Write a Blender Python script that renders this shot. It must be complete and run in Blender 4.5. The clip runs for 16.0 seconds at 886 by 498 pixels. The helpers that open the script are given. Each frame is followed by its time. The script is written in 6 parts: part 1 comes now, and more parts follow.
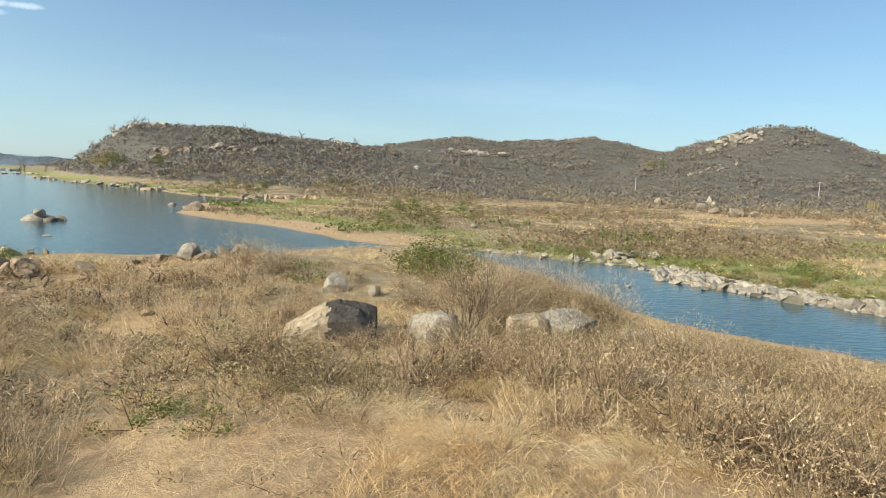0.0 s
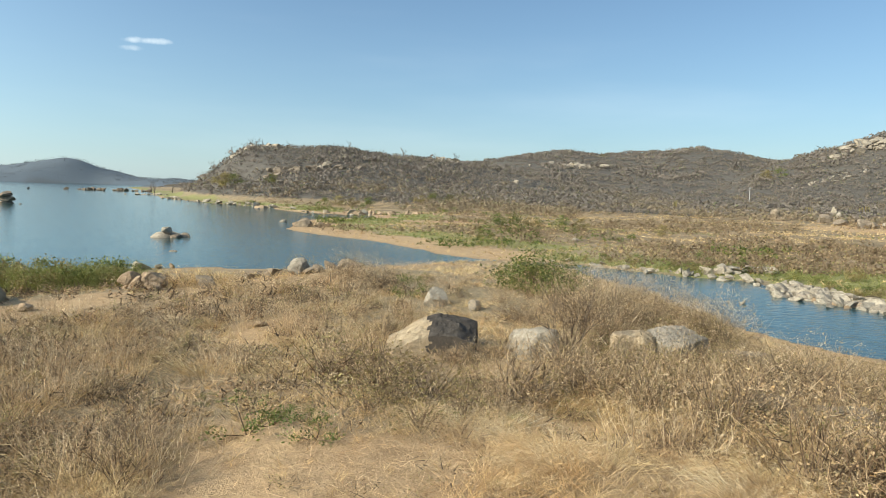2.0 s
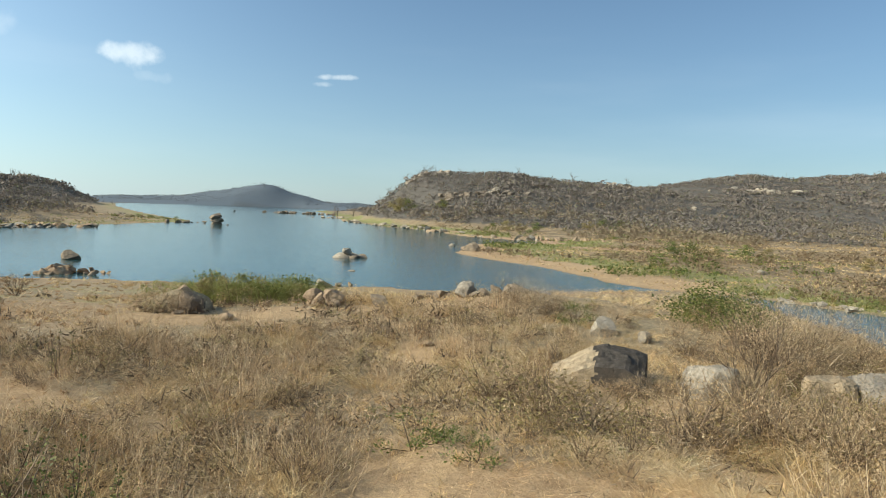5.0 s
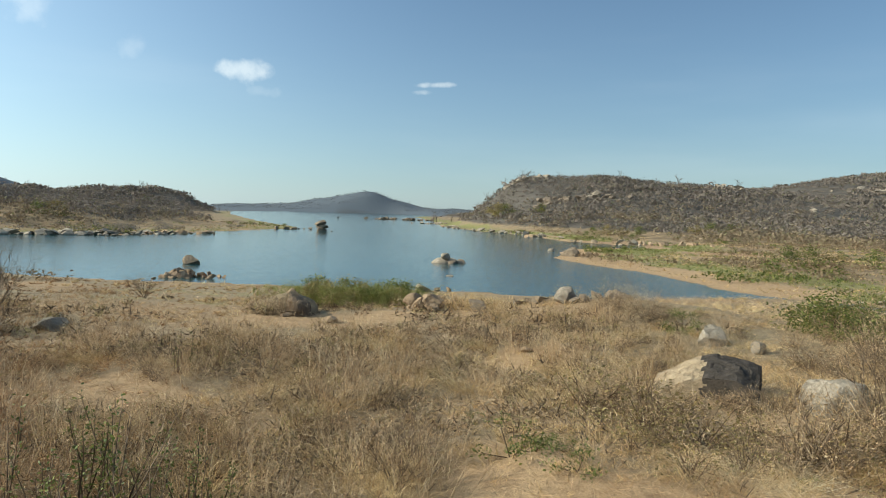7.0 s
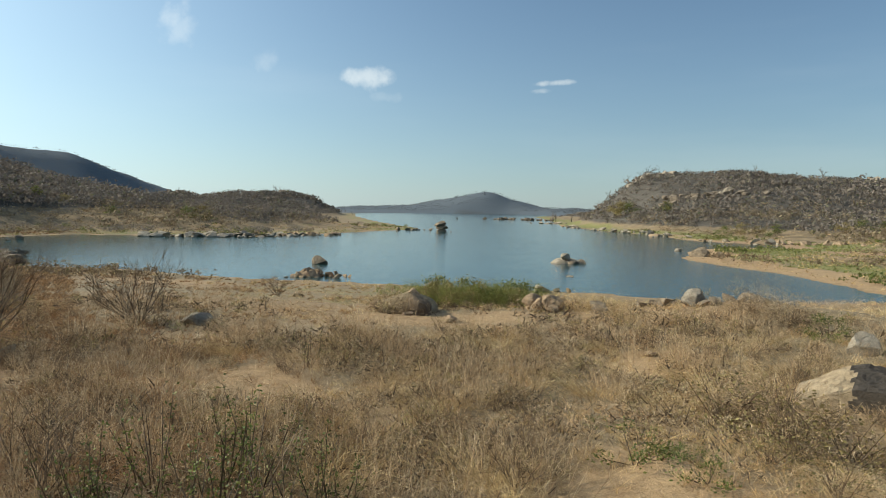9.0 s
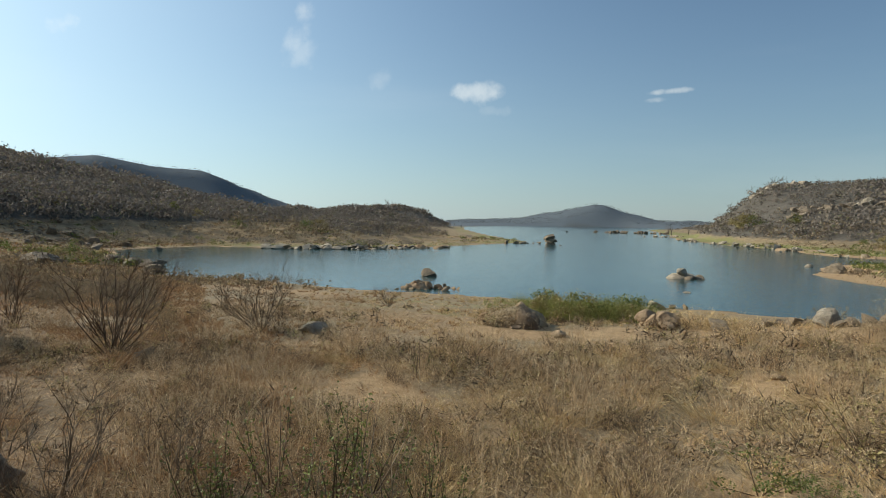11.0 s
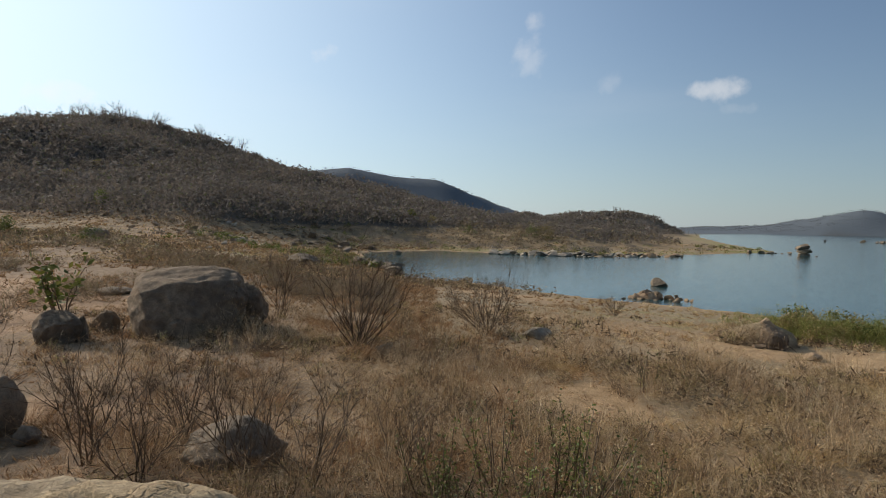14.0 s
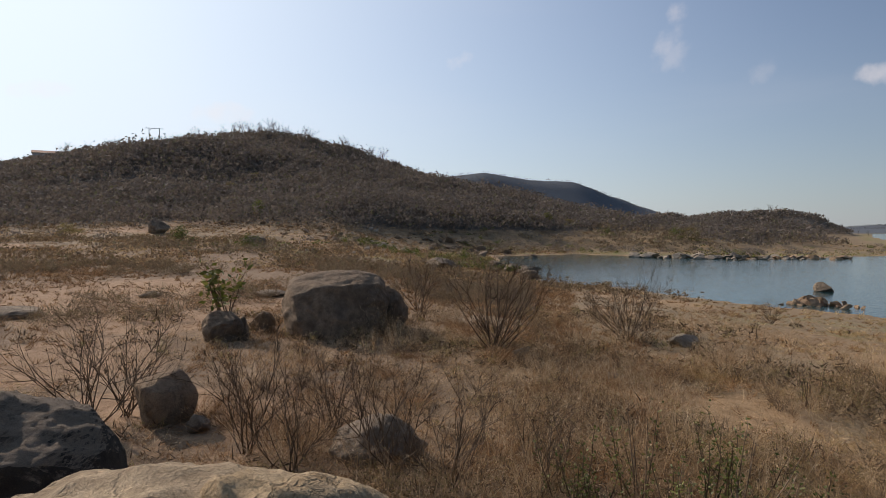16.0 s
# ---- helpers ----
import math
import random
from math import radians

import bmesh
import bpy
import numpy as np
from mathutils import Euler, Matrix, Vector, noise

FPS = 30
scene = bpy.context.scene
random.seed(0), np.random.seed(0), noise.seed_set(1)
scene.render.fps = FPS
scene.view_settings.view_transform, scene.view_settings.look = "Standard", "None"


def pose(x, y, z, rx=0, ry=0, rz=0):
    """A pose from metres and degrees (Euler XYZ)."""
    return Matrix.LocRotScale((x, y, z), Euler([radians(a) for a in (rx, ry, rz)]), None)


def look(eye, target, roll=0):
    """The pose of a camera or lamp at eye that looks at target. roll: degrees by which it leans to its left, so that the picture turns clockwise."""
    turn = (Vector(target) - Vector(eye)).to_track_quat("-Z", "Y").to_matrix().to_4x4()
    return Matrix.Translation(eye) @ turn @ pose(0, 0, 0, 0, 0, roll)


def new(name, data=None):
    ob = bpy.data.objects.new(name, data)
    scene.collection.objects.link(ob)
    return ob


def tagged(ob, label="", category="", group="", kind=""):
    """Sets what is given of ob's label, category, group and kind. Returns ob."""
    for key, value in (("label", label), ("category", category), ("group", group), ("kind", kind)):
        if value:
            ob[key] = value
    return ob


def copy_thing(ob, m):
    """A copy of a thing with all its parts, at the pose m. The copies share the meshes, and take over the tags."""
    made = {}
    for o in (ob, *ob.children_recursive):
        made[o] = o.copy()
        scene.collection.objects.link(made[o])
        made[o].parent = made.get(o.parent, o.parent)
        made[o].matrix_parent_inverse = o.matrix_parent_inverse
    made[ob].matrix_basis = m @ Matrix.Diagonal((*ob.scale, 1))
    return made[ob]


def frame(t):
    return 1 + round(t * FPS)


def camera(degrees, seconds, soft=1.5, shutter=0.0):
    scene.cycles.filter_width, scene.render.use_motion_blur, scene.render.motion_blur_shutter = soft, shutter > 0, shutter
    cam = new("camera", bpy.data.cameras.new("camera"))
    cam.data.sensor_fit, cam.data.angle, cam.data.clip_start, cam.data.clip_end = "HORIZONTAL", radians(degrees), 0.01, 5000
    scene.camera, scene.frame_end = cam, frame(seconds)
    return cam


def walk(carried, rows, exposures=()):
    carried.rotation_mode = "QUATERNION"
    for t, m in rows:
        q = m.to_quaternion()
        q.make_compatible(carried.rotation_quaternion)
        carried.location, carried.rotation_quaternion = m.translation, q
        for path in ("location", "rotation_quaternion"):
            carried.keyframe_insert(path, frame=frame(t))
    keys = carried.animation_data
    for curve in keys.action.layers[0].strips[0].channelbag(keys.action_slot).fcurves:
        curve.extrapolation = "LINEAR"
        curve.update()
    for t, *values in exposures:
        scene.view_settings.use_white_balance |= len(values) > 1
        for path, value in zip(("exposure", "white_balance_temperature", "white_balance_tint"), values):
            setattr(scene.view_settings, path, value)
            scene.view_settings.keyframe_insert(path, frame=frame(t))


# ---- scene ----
cam = camera(68.34, 16.0, soft=0.6)
PATH = [
    (0.0, pose(0, 0, 5, 83.97, -2.70, -0.03)),
    (0.5, pose(0, 0, 5, 83.94, -2.90, 4.05)),
    (1.0, pose(0, 0, 5, 84.45, -2.34, 5.44)),
    (1.5, pose(0, 0, 5, 84.58, -1.68, 7.10)),
    (2.0, pose(0, 0, 5, 84.91, -1.74, 8.69)),
    (2.5, pose(0, 0, 5, 85.53, -2.09, 11.41)),
    (3.0, pose(0, 0, 5, 85.59, -1.91, 13.55)),
    (3.5, pose(0, 0, 5, 85.46, -1.71, 16.20)),
    (4.0, pose(0, 0, 5, 85.98, -2.04, 18.61)),
    (6.5, pose(0, 0, 5, 86.89, -1.77, 29.88)),
    (7.0, pose(0, 0, 5, 86.79, -1.69, 31.89)),
    (7.5, pose(0, 0, 5, 86.74, -1.62, 34.35)),
    (8.0, pose(0, 0, 5, 86.89, -1.38, 37.18)),
    (8.5, pose(0, 0, 5, 86.76, -1.28, 39.32)),
    (9.0, pose(0, 0, 5, 86.58, -0.96, 42.26)),
    (11.5, pose(0, 0, 5, 87.87, -1.02, 54.38)),
    (12.0, pose(0, 0, 5, 87.98, -1.13, 57.41)),
    (12.5, pose(0, 0, 5, 87.94, -1.11, 60.40)),
    (13.0, pose(0, 0, 5, 88.03, -1.22, 63.48)),
    (13.5, pose(0, 0, 5, 88.01, -0.77, 65.96)),
    (14.0, pose(0, 0, 5, 87.84, -1.10, 71.37)),
    (14.5, pose(0, 0, 5, 87.91, -0.52, 75.15)),
    (15.0, pose(0, 0, 5, 87.76, -0.39, 78.39)),
    (15.5, pose(0, 0, 5, 88.04, -0.39, 80.97)),
    (16.0, pose(0, 0, 5, 88.05, -0.18, 83.23)),
]
# the camera turns on one spot, about 5 m above the lake
EXPOSURES = [(0.0, 0.43, 6780, 5), (3.5, 0.33, 6830, 5), (7.0, 0.10, 6800, 4), (9.0, -0.03, 6980, 5), (12.5, -0.3, 6900, 6), (13.6, -0.36, 6980, 9), (14.4, -0.44, 7150, 18), (16.0, -0.55, 7280, 22)]
walk(cam, PATH, EXPOSURES)

# ---- light ----
SUN_AZ, SUN_EL = 128.0, 29.0        # degrees left of +y, degrees up
world = bpy.data.worlds.new("sky")
scene.world = world
world.use_nodes = True
wn, wl = world.node_tree.nodes, world.node_tree.links
wn.clear()
sky = wn.new("ShaderNodeTexSky")
sky.sky_type = "NISHITA"
sky.sun_disc = False
sky.sun_elevation, sky.sun_rotation = radians(SUN_EL), radians(-SUN_AZ)
sky.air_density, sky.dust_density, sky.ozone_density = 1.0, 0.2, 3.0
background = wn.new("ShaderNodeBackground")
background.inputs["Strength"].default_value = 0.097
world_out = wn.new("ShaderNodeOutputWorld")
wl.new(background.outputs[0], world_out.inputs[0])


def sky_math(op, a, b=0.0):
    m = wn.new("ShaderNodeMath")
    m.operation = op
    for i, v in enumerate((a, b)):
        if isinstance(v, (int, float)):
            m.inputs[i].default_value = v
        else:
            wl.new(v, m.inputs[i])
    return m.outputs[0]


def hazy(geo):
    """The clear sky with dusty air: paler towards the horizon all round, and whiter round the sun."""
    a, e = radians(SUN_AZ), radians(SUN_EL)
    dot = wn.new("ShaderNodeVectorMath")
    dot.operation = "DOT_PRODUCT"
    dot.inputs[1].default_value = (-math.sin(a) * math.cos(e), math.cos(a) * math.cos(e), math.sin(e))
    wl.new(geo.outputs["Generated"], dot.inputs[0])
    split = wn.new("ShaderNodeSeparateXYZ")
    wl.new(geo.outputs["Generated"], split.inputs[0])
    low = sky_math("POWER", sky_math("SUBTRACT", 1.0, sky_math("MAXIMUM", split.outputs["Z"], 0.0)), 5.0)
    glow = sky_math("POWER", sky_math("MULTIPLY", sky_math("ADD", dot.outputs["Value"], 1.0), 0.5), 3.0)
    white = wn.new("ShaderNodeMix")
    white.data_type = "RGBA"
    white.inputs["A"].default_value, white.inputs["B"].default_value = (2.35, 3.7, 5.15, 1), (12.6, 16.2, 18.6, 1)
    wl.new(glow, white.inputs["Factor"])
    mix = wn.new("ShaderNodeMix")
    mix.data_type = "RGBA"
    wl.new(sky_math("MINIMUM", sky_math("ADD", sky_math("MULTIPLY", low, 0.6), sky_math("MULTIPLY", sky_math("POWER", glow, 2.0), 0.95)), 0.9), mix.inputs["Factor"])
    lit = wn.new("ShaderNodeVectorMath")
    lit.operation = "SCALE"
    deep = wn.new("ShaderNodeVectorMath")
    deep.operation = "MULTIPLY"
    deep.inputs[1].default_value = (0.91, 1.0, 1.065)
    wl.new(sky.outputs[0], deep.inputs[0])
    wl.new(deep.outputs[0], lit.inputs[0])
    wl.new(sky_math("ADD", 1.0, glow), lit.inputs["Scale"])
    wl.new(lit.outputs[0], mix.inputs["A"])
    wl.new(white.outputs["Result"], mix.inputs["B"])
    return mix.outputs["Result"]


def cloud_layer():
    """Small fair-weather clouds: soft spots in the sky, torn by noise. Each: azimuth, elevation, half width, half height, lean, strength."""
    spots = [(33.0, 10.85, 1.45, 0.22, -2, 0.85), (33.85, 10.2, 0.8, 0.2, -3, 0.55), (48.6, 11.1, 2.3, 0.75, 4, 0.95), (47.0, 9.6, 1.2, 0.45, 0, 0.22), (64.5, 15.2, 0.75, 2.1, 24, 0.6), (64.0, 13.6, 0.9, 1.1, 10, 0.45),
             (57.5, 11.8, 0.9, 1.2, 15, 0.28), (81.9, 14.2, 1.0, 0.6, -12, 0.9), (101.4, 9.4, 2.6, 0.8, -8, 0.85), (115.0, 9.9, 1.8, 0.6, -8, 0.75)]
    geo = wn.new("ShaderNodeTexCoord")
    fine = wn.new("ShaderNodeTexNoise")
    fine.inputs["Scale"].default_value, fine.inputs["Detail"].default_value = 30.0, 7.0
    wl.new(geo.outputs["Generated"], fine.inputs["Vector"])
    total = None
    for az, el, half_w, half_h, lean, power in spots:
        a, e = radians(az), radians(el)
        out = Vector((-math.sin(a) * math.cos(e), math.cos(a) * math.cos(e), math.sin(e)))
        side = Vector((math.cos(a), math.sin(a), 0))
        up = side.cross(out)
        c, s = math.cos(radians(lean)), math.sin(radians(lean))
        along, across = side * c - up * s, side * s + up * c
        squares = []
        for axis, half in ((along, half_w), (across, half_h)):
            dot = wn.new("ShaderNodeVectorMath")
            dot.operation = "DOT_PRODUCT"
            dot.inputs[1].default_value = axis / radians(half)
            wl.new(geo.outputs["Generated"], dot.inputs[0])
            shift = wn.new("ShaderNodeMath")
            shift.operation = "SUBTRACT"
            shift.inputs[1].default_value = axis.dot(out) / radians(half)
            wl.new(dot.outputs["Value"], shift.inputs[0])
            square = wn.new("ShaderNodeMath")
            square.operation = "POWER"
            square.inputs[1].default_value = 2.0
            wl.new(shift.outputs[0], square.inputs[0])
            squares.append(square)
        add = wn.new("ShaderNodeMath")
        wl.new(squares[0].outputs[0], add.inputs[0])
        wl.new(squares[1].outputs[0], add.inputs[1])
        torn = wn.new("ShaderNodeMath")
        torn.operation = "MULTIPLY_ADD"
        wl.new(fine.outputs["Fac"], torn.inputs[0])
        torn.inputs[1].default_value = 7.0
        wl.new(add.outputs[0], torn.inputs[2])
        spread = wn.new("ShaderNodeMapRange")
        spread.interpolation_type = "SMOOTHSTEP"
        spread.inputs["From Min"].default_value, spread.inputs["From Max"].default_value = 5.3, 2.7
        spread.inputs["To Min"].default_value, spread.inputs["To Max"].default_value = 0.0, power * 0.42
        wl.new(torn.outputs[0], spread.inputs["Value"])
        if total is None:
            total = spread
        else:
            most = wn.new("ShaderNodeMath")
            most.operation = "MAXIMUM"
            wl.new(total.outputs[0], most.inputs[0])
            wl.new(spread.outputs[0], most.inputs[1])
            total = most
    # thin high cirrus over the far hills
    stretch = wn.new("ShaderNodeMapping")
    stretch.inputs["Rotation"].default_value = (0.0, radians(28), 0.0)
    stretch.inputs["Scale"].default_value = (1.2, 1.2, 7.0)
    wl.new(geo.outputs["Generated"], stretch.inputs["Vector"])
    veil = wn.new("ShaderNodeTexNoise")
    veil.inputs["Scale"].default_value, veil.inputs["Detail"].default_value = 1.3, 5.0
    wl.new(stretch.outputs[0], veil.inputs["Vector"])
    thin = wn.new("ShaderNodeMapRange")
    thin.interpolation_type = "SMOOTHSTEP"
    thin.inputs["From Min"].default_value, thin.inputs["From Max"].default_value = 0.48, 0.8
    thin.inputs["To Max"].default_value = 0.06
    wl.new(veil.outputs["Fac"], thin.inputs["Value"])
    most = wn.new("ShaderNodeMath")
    most.operation = "MAXIMUM"
    wl.new(total.outputs[0], most.inputs[0])
    wl.new(thin.outputs[0], most.inputs[1])
    mix = wn.new("ShaderNodeMix")
    mix.data_type = "RGBA"
    mix.inputs["B"].default_value = (12.5, 12.9, 13.2, 1)
    wl.new(most.outputs[0], mix.inputs["Factor"])
    wl.new(hazy(geo), mix.inputs["A"])
    wl.new(mix.outputs["Result"], background.inputs["Color"])


cloud_layer()

sun_data = bpy.data.lights.new("sun", "SUN")
sun_data.energy, sun_data.angle, sun_data.color = 5.0, radians(0.6), (1.0, 0.93, 0.82)
sun = new("sun", sun_data)
sa, se = radians(SUN_AZ), radians(SUN_EL)
sun.matrix_world = look((-60 * math.sin(sa), 60 * math.cos(sa), 60), (0, 0, 60 - 60 * math.tan(se)))


# ---- materials ----
def material(name, rough=0.85):
    m = bpy.data.materials.new(name)
    m.use_nodes = True
    n = m.node_tree.nodes
    bsdf = n["Principled BSDF"]
    bsdf.inputs["Roughness"].default_value = rough
    bsdf.inputs["Specular IOR Level"].default_value = 0.25
    return m, n, m.node_tree.links, bsdf


def ramp(n, l, source, stops):
    r = n.new("ShaderNodeValToRGB")
    while len(r.color_ramp.elements) < len(stops):
        r.color_ramp.elements.new(0.5)
    for e, (at, colour) in zip(r.color_ramp.elements, stops):
        e.position, e.color = at, (*colour, 1)
    l.new(source, r.inputs["Fac"])
    return r.outputs["Color"]


def noise_tex(n, l, scale, detail=6.0, rough=0.6, coord="Object"):
    c = n.new("ShaderNodeTexCoord")
    t = n.new("ShaderNodeTexNoise")
    t.inputs["Scale"].default_value, t.inputs["Detail"].default_value, t.inputs["Roughness"].default_value = scale, detail, rough
    l.new(c.outputs[coord], t.inputs["Vector"])
    return t.outputs["Fac"]


def mixed(n, l, fac, a, b, mode="MIX"):
    m = n.new("ShaderNodeMix")
    m.data_type, m.blend_type = "RGBA", mode
    for key, value in (("Factor", fac), ("A", a), ("B", b)):
        if isinstance(value, (int, float)):
            m.inputs[key].default_value = value
        elif isinstance(value, tuple):
            m.inputs[key].default_value = (*value, 1)
        else:
            l.new(value, m.inputs[key])
    return m.outputs["Result"]


def attribute(n, name):
    a = n.new("ShaderNodeAttribute")
    a.attribute_name = name
    return a.outputs["Fac"]


def math_node(n, l, op, a, b=0.0, clamp=False):
    m = n.new("ShaderNodeMath")
    m.operation, m.use_clamp = op, clamp
    for i, v in enumerate((a, b)):
        if isinstance(v, (int, float)):
            m.inputs[i].default_value = v
        else:
            l.new(v, m.inputs[i])
    return m.outputs[0]


def bump(n, l, bsdf, height, strength=0.5, distance=0.05):
    b = n.new("ShaderNodeBump")
    b.inputs["Strength"].default_value, b.inputs["Distance"].default_value = strength, distance
    l.new(height, b.inputs["Height"])
    l.new(b.outputs[0], bsdf.inputs["Normal"])


def ground_material():
    m, n, l, bsdf = material("soil_and_turf", 0.95)
    big, mid, fine = noise_tex(n, l, 0.12), noise_tex(n, l, 0.9), noise_tex(n, l, 9.0, 8.0, 0.7)
    soil = mixed(n, l, mid, (0.40, 0.255, 0.135), (0.55, 0.39, 0.215))
    soil = mixed(n, l, ramp(n, l, fine, [(0.35, (0, 0, 0)), (0.7, (1, 1, 1))]), soil, (0.40, 0.27, 0.155))
    straw = mixed(n, l, mid, (0.26, 0.20, 0.125), (0.42, 0.325, 0.20))
    straw = mixed(n, l, ramp(n, l, fine, [(0.4, (0, 0, 0)), (0.62, (1, 1, 1))]), straw, (0.25, 0.20, 0.125))
    rust = mixed(n, l, mid, (0.28, 0.19, 0.11), (0.42, 0.30, 0.175))
    straw = mixed(n, l, ramp(n, l, big, [(0.45, (0, 0, 0)), (0.62, (1, 1, 1))]), straw, rust)
    soil = mixed(n, l, attribute(n, "clay"), soil, mixed(n, l, mid, (0.36, 0.225, 0.13), (0.48, 0.325, 0.20)))
    straw = mixed(n, l, attribute(n, "clay"), straw, mixed(n, l, mid, (0.22, 0.15, 0.092), (0.34, 0.242, 0.155)))
    heath = mixed(n, l, ramp(n, l, noise_tex(n, l, 0.3, 6.0, 0.7), [(0.4, (0, 0, 0)), (0.6, (1, 1, 1))]), (0.17, 0.13, 0.08), (0.36, 0.26, 0.15))
    straw = mixed(n, l, attribute(n, "heath"), straw, heath)
    green = mixed(n, l, mid, (0.17, 0.18, 0.06), (0.33, 0.30, 0.12))
    litter = mixed(n, l, ramp(n, l, noise_tex(n, l, 0.55, 6.0, 0.75), [(0.38, (0, 0, 0)), (0.62, (1, 1, 1))]), (0.082, 0.075, 0.062), (0.142, 0.128, 0.106))
    litter = mixed(n, l, ramp(n, l, noise_tex(n, l, 0.06, 4.0, 0.6), [(0.35, (0, 0, 0)), (0.65, (0.7, 0.7, 0.7))]), litter, (0.112, 0.095, 0.08))
    grit = noise_tex(n, l, 42.0, 5.0, 0.7)
    rough_edge = math_node(n, l, "MULTIPLY", math_node(n, l, "SUBTRACT", fine, 0.5), 0.9)
    ragged = math_node(n, l, "MULTIPLY", math_node(n, l, "SUBTRACT", mid, 0.5), 0.8)

    def mask(name):
        v = math_node(n, l, "ADD", attribute(n, name), math_node(n, l, "ADD", rough_edge, ragged))
        r = n.new("ShaderNodeMapRange")
        r.interpolation_type = "SMOOTHSTEP"
        r.inputs["From Min"].default_value, r.inputs["From Max"].default_value = 0.3, 0.7
        l.new(v, r.inputs["Value"])
        return r.outputs[0]
    colour = mixed(n, l, mask("bare"), straw, soil)
    colour = mixed(n, l, mask("green"), colour, green)
    colour = mixed(n, l, mask("wood"), colour, litter)
    # distant ground fades to a blue-grey that stands in for haze
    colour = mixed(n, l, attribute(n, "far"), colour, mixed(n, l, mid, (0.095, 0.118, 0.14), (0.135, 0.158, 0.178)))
    colour = mixed(n, l, attribute(n, "wet"), colour, mixed(n, l, 0.45, colour, (0.06, 0.05, 0.035)))
    colour = mixed(n, l, 0.75, colour, ramp(n, l, grit, [(0.38, (0.66, 0.64, 0.62)), (0.56, (1.12, 1.12, 1.12))]), "MULTIPLY")
    colour = mixed(n, l, 0.6, colour, ramp(n, l, noise_tex(n, l, 3.1, 5.0, 0.7), [(0.38, (0.7, 0.67, 0.64)), (0.55, (1.1, 1.1, 1.1))]), "MULTIPLY")
    l.new(colour, bsdf.inputs["Base Color"])
    relief = math_node(n, l, "MULTIPLY", math_node(n, l, "MULTIPLY", noise_tex(n, l, 0.33, 3.0), 12.0), attribute(n, "wood"))
    bump(n, l, bsdf, math_node(n, l, "ADD", relief, math_node(n, l, "ADD", math_node(n, l, "ADD", fine, math_node(n, l, "MULTIPLY", grit, 0.35)), mid)), 0.8, 0.07)
    return m


def water_material():
    m, n, l, bsdf = material("lake_water", 0.09)
    bsdf.inputs["Specular IOR Level"].default_value = 0.5
    bsdf.inputs["IOR"].default_value = 1.33
    deep = noise_tex(n, l, 0.02, 3.0)
    l.new(mixed(n, l, deep, (0.022, 0.062, 0.070), (0.034, 0.085, 0.090)), bsdf.inputs["Base Color"])
    c = n.new("ShaderNodeTexCoord")
    mp = n.new("ShaderNodeMapping")
    mp.inputs["Rotation"].default_value = (0, 0, radians(35))
    mp.inputs["Scale"].default_value = (0.6, 2.2, 1)
    l.new(c.outputs["Object"], mp.inputs["Vector"])
    t = n.new("ShaderNodeTexNoise")
    t.inputs["Scale"].default_value, t.inputs["Detail"].default_value = 1.6, 4.0
    l.new(mp.outputs[0], t.inputs["Vector"])
    bump(n, l, bsdf, t.outputs["Fac"], 0.5, 0.06)
    return m


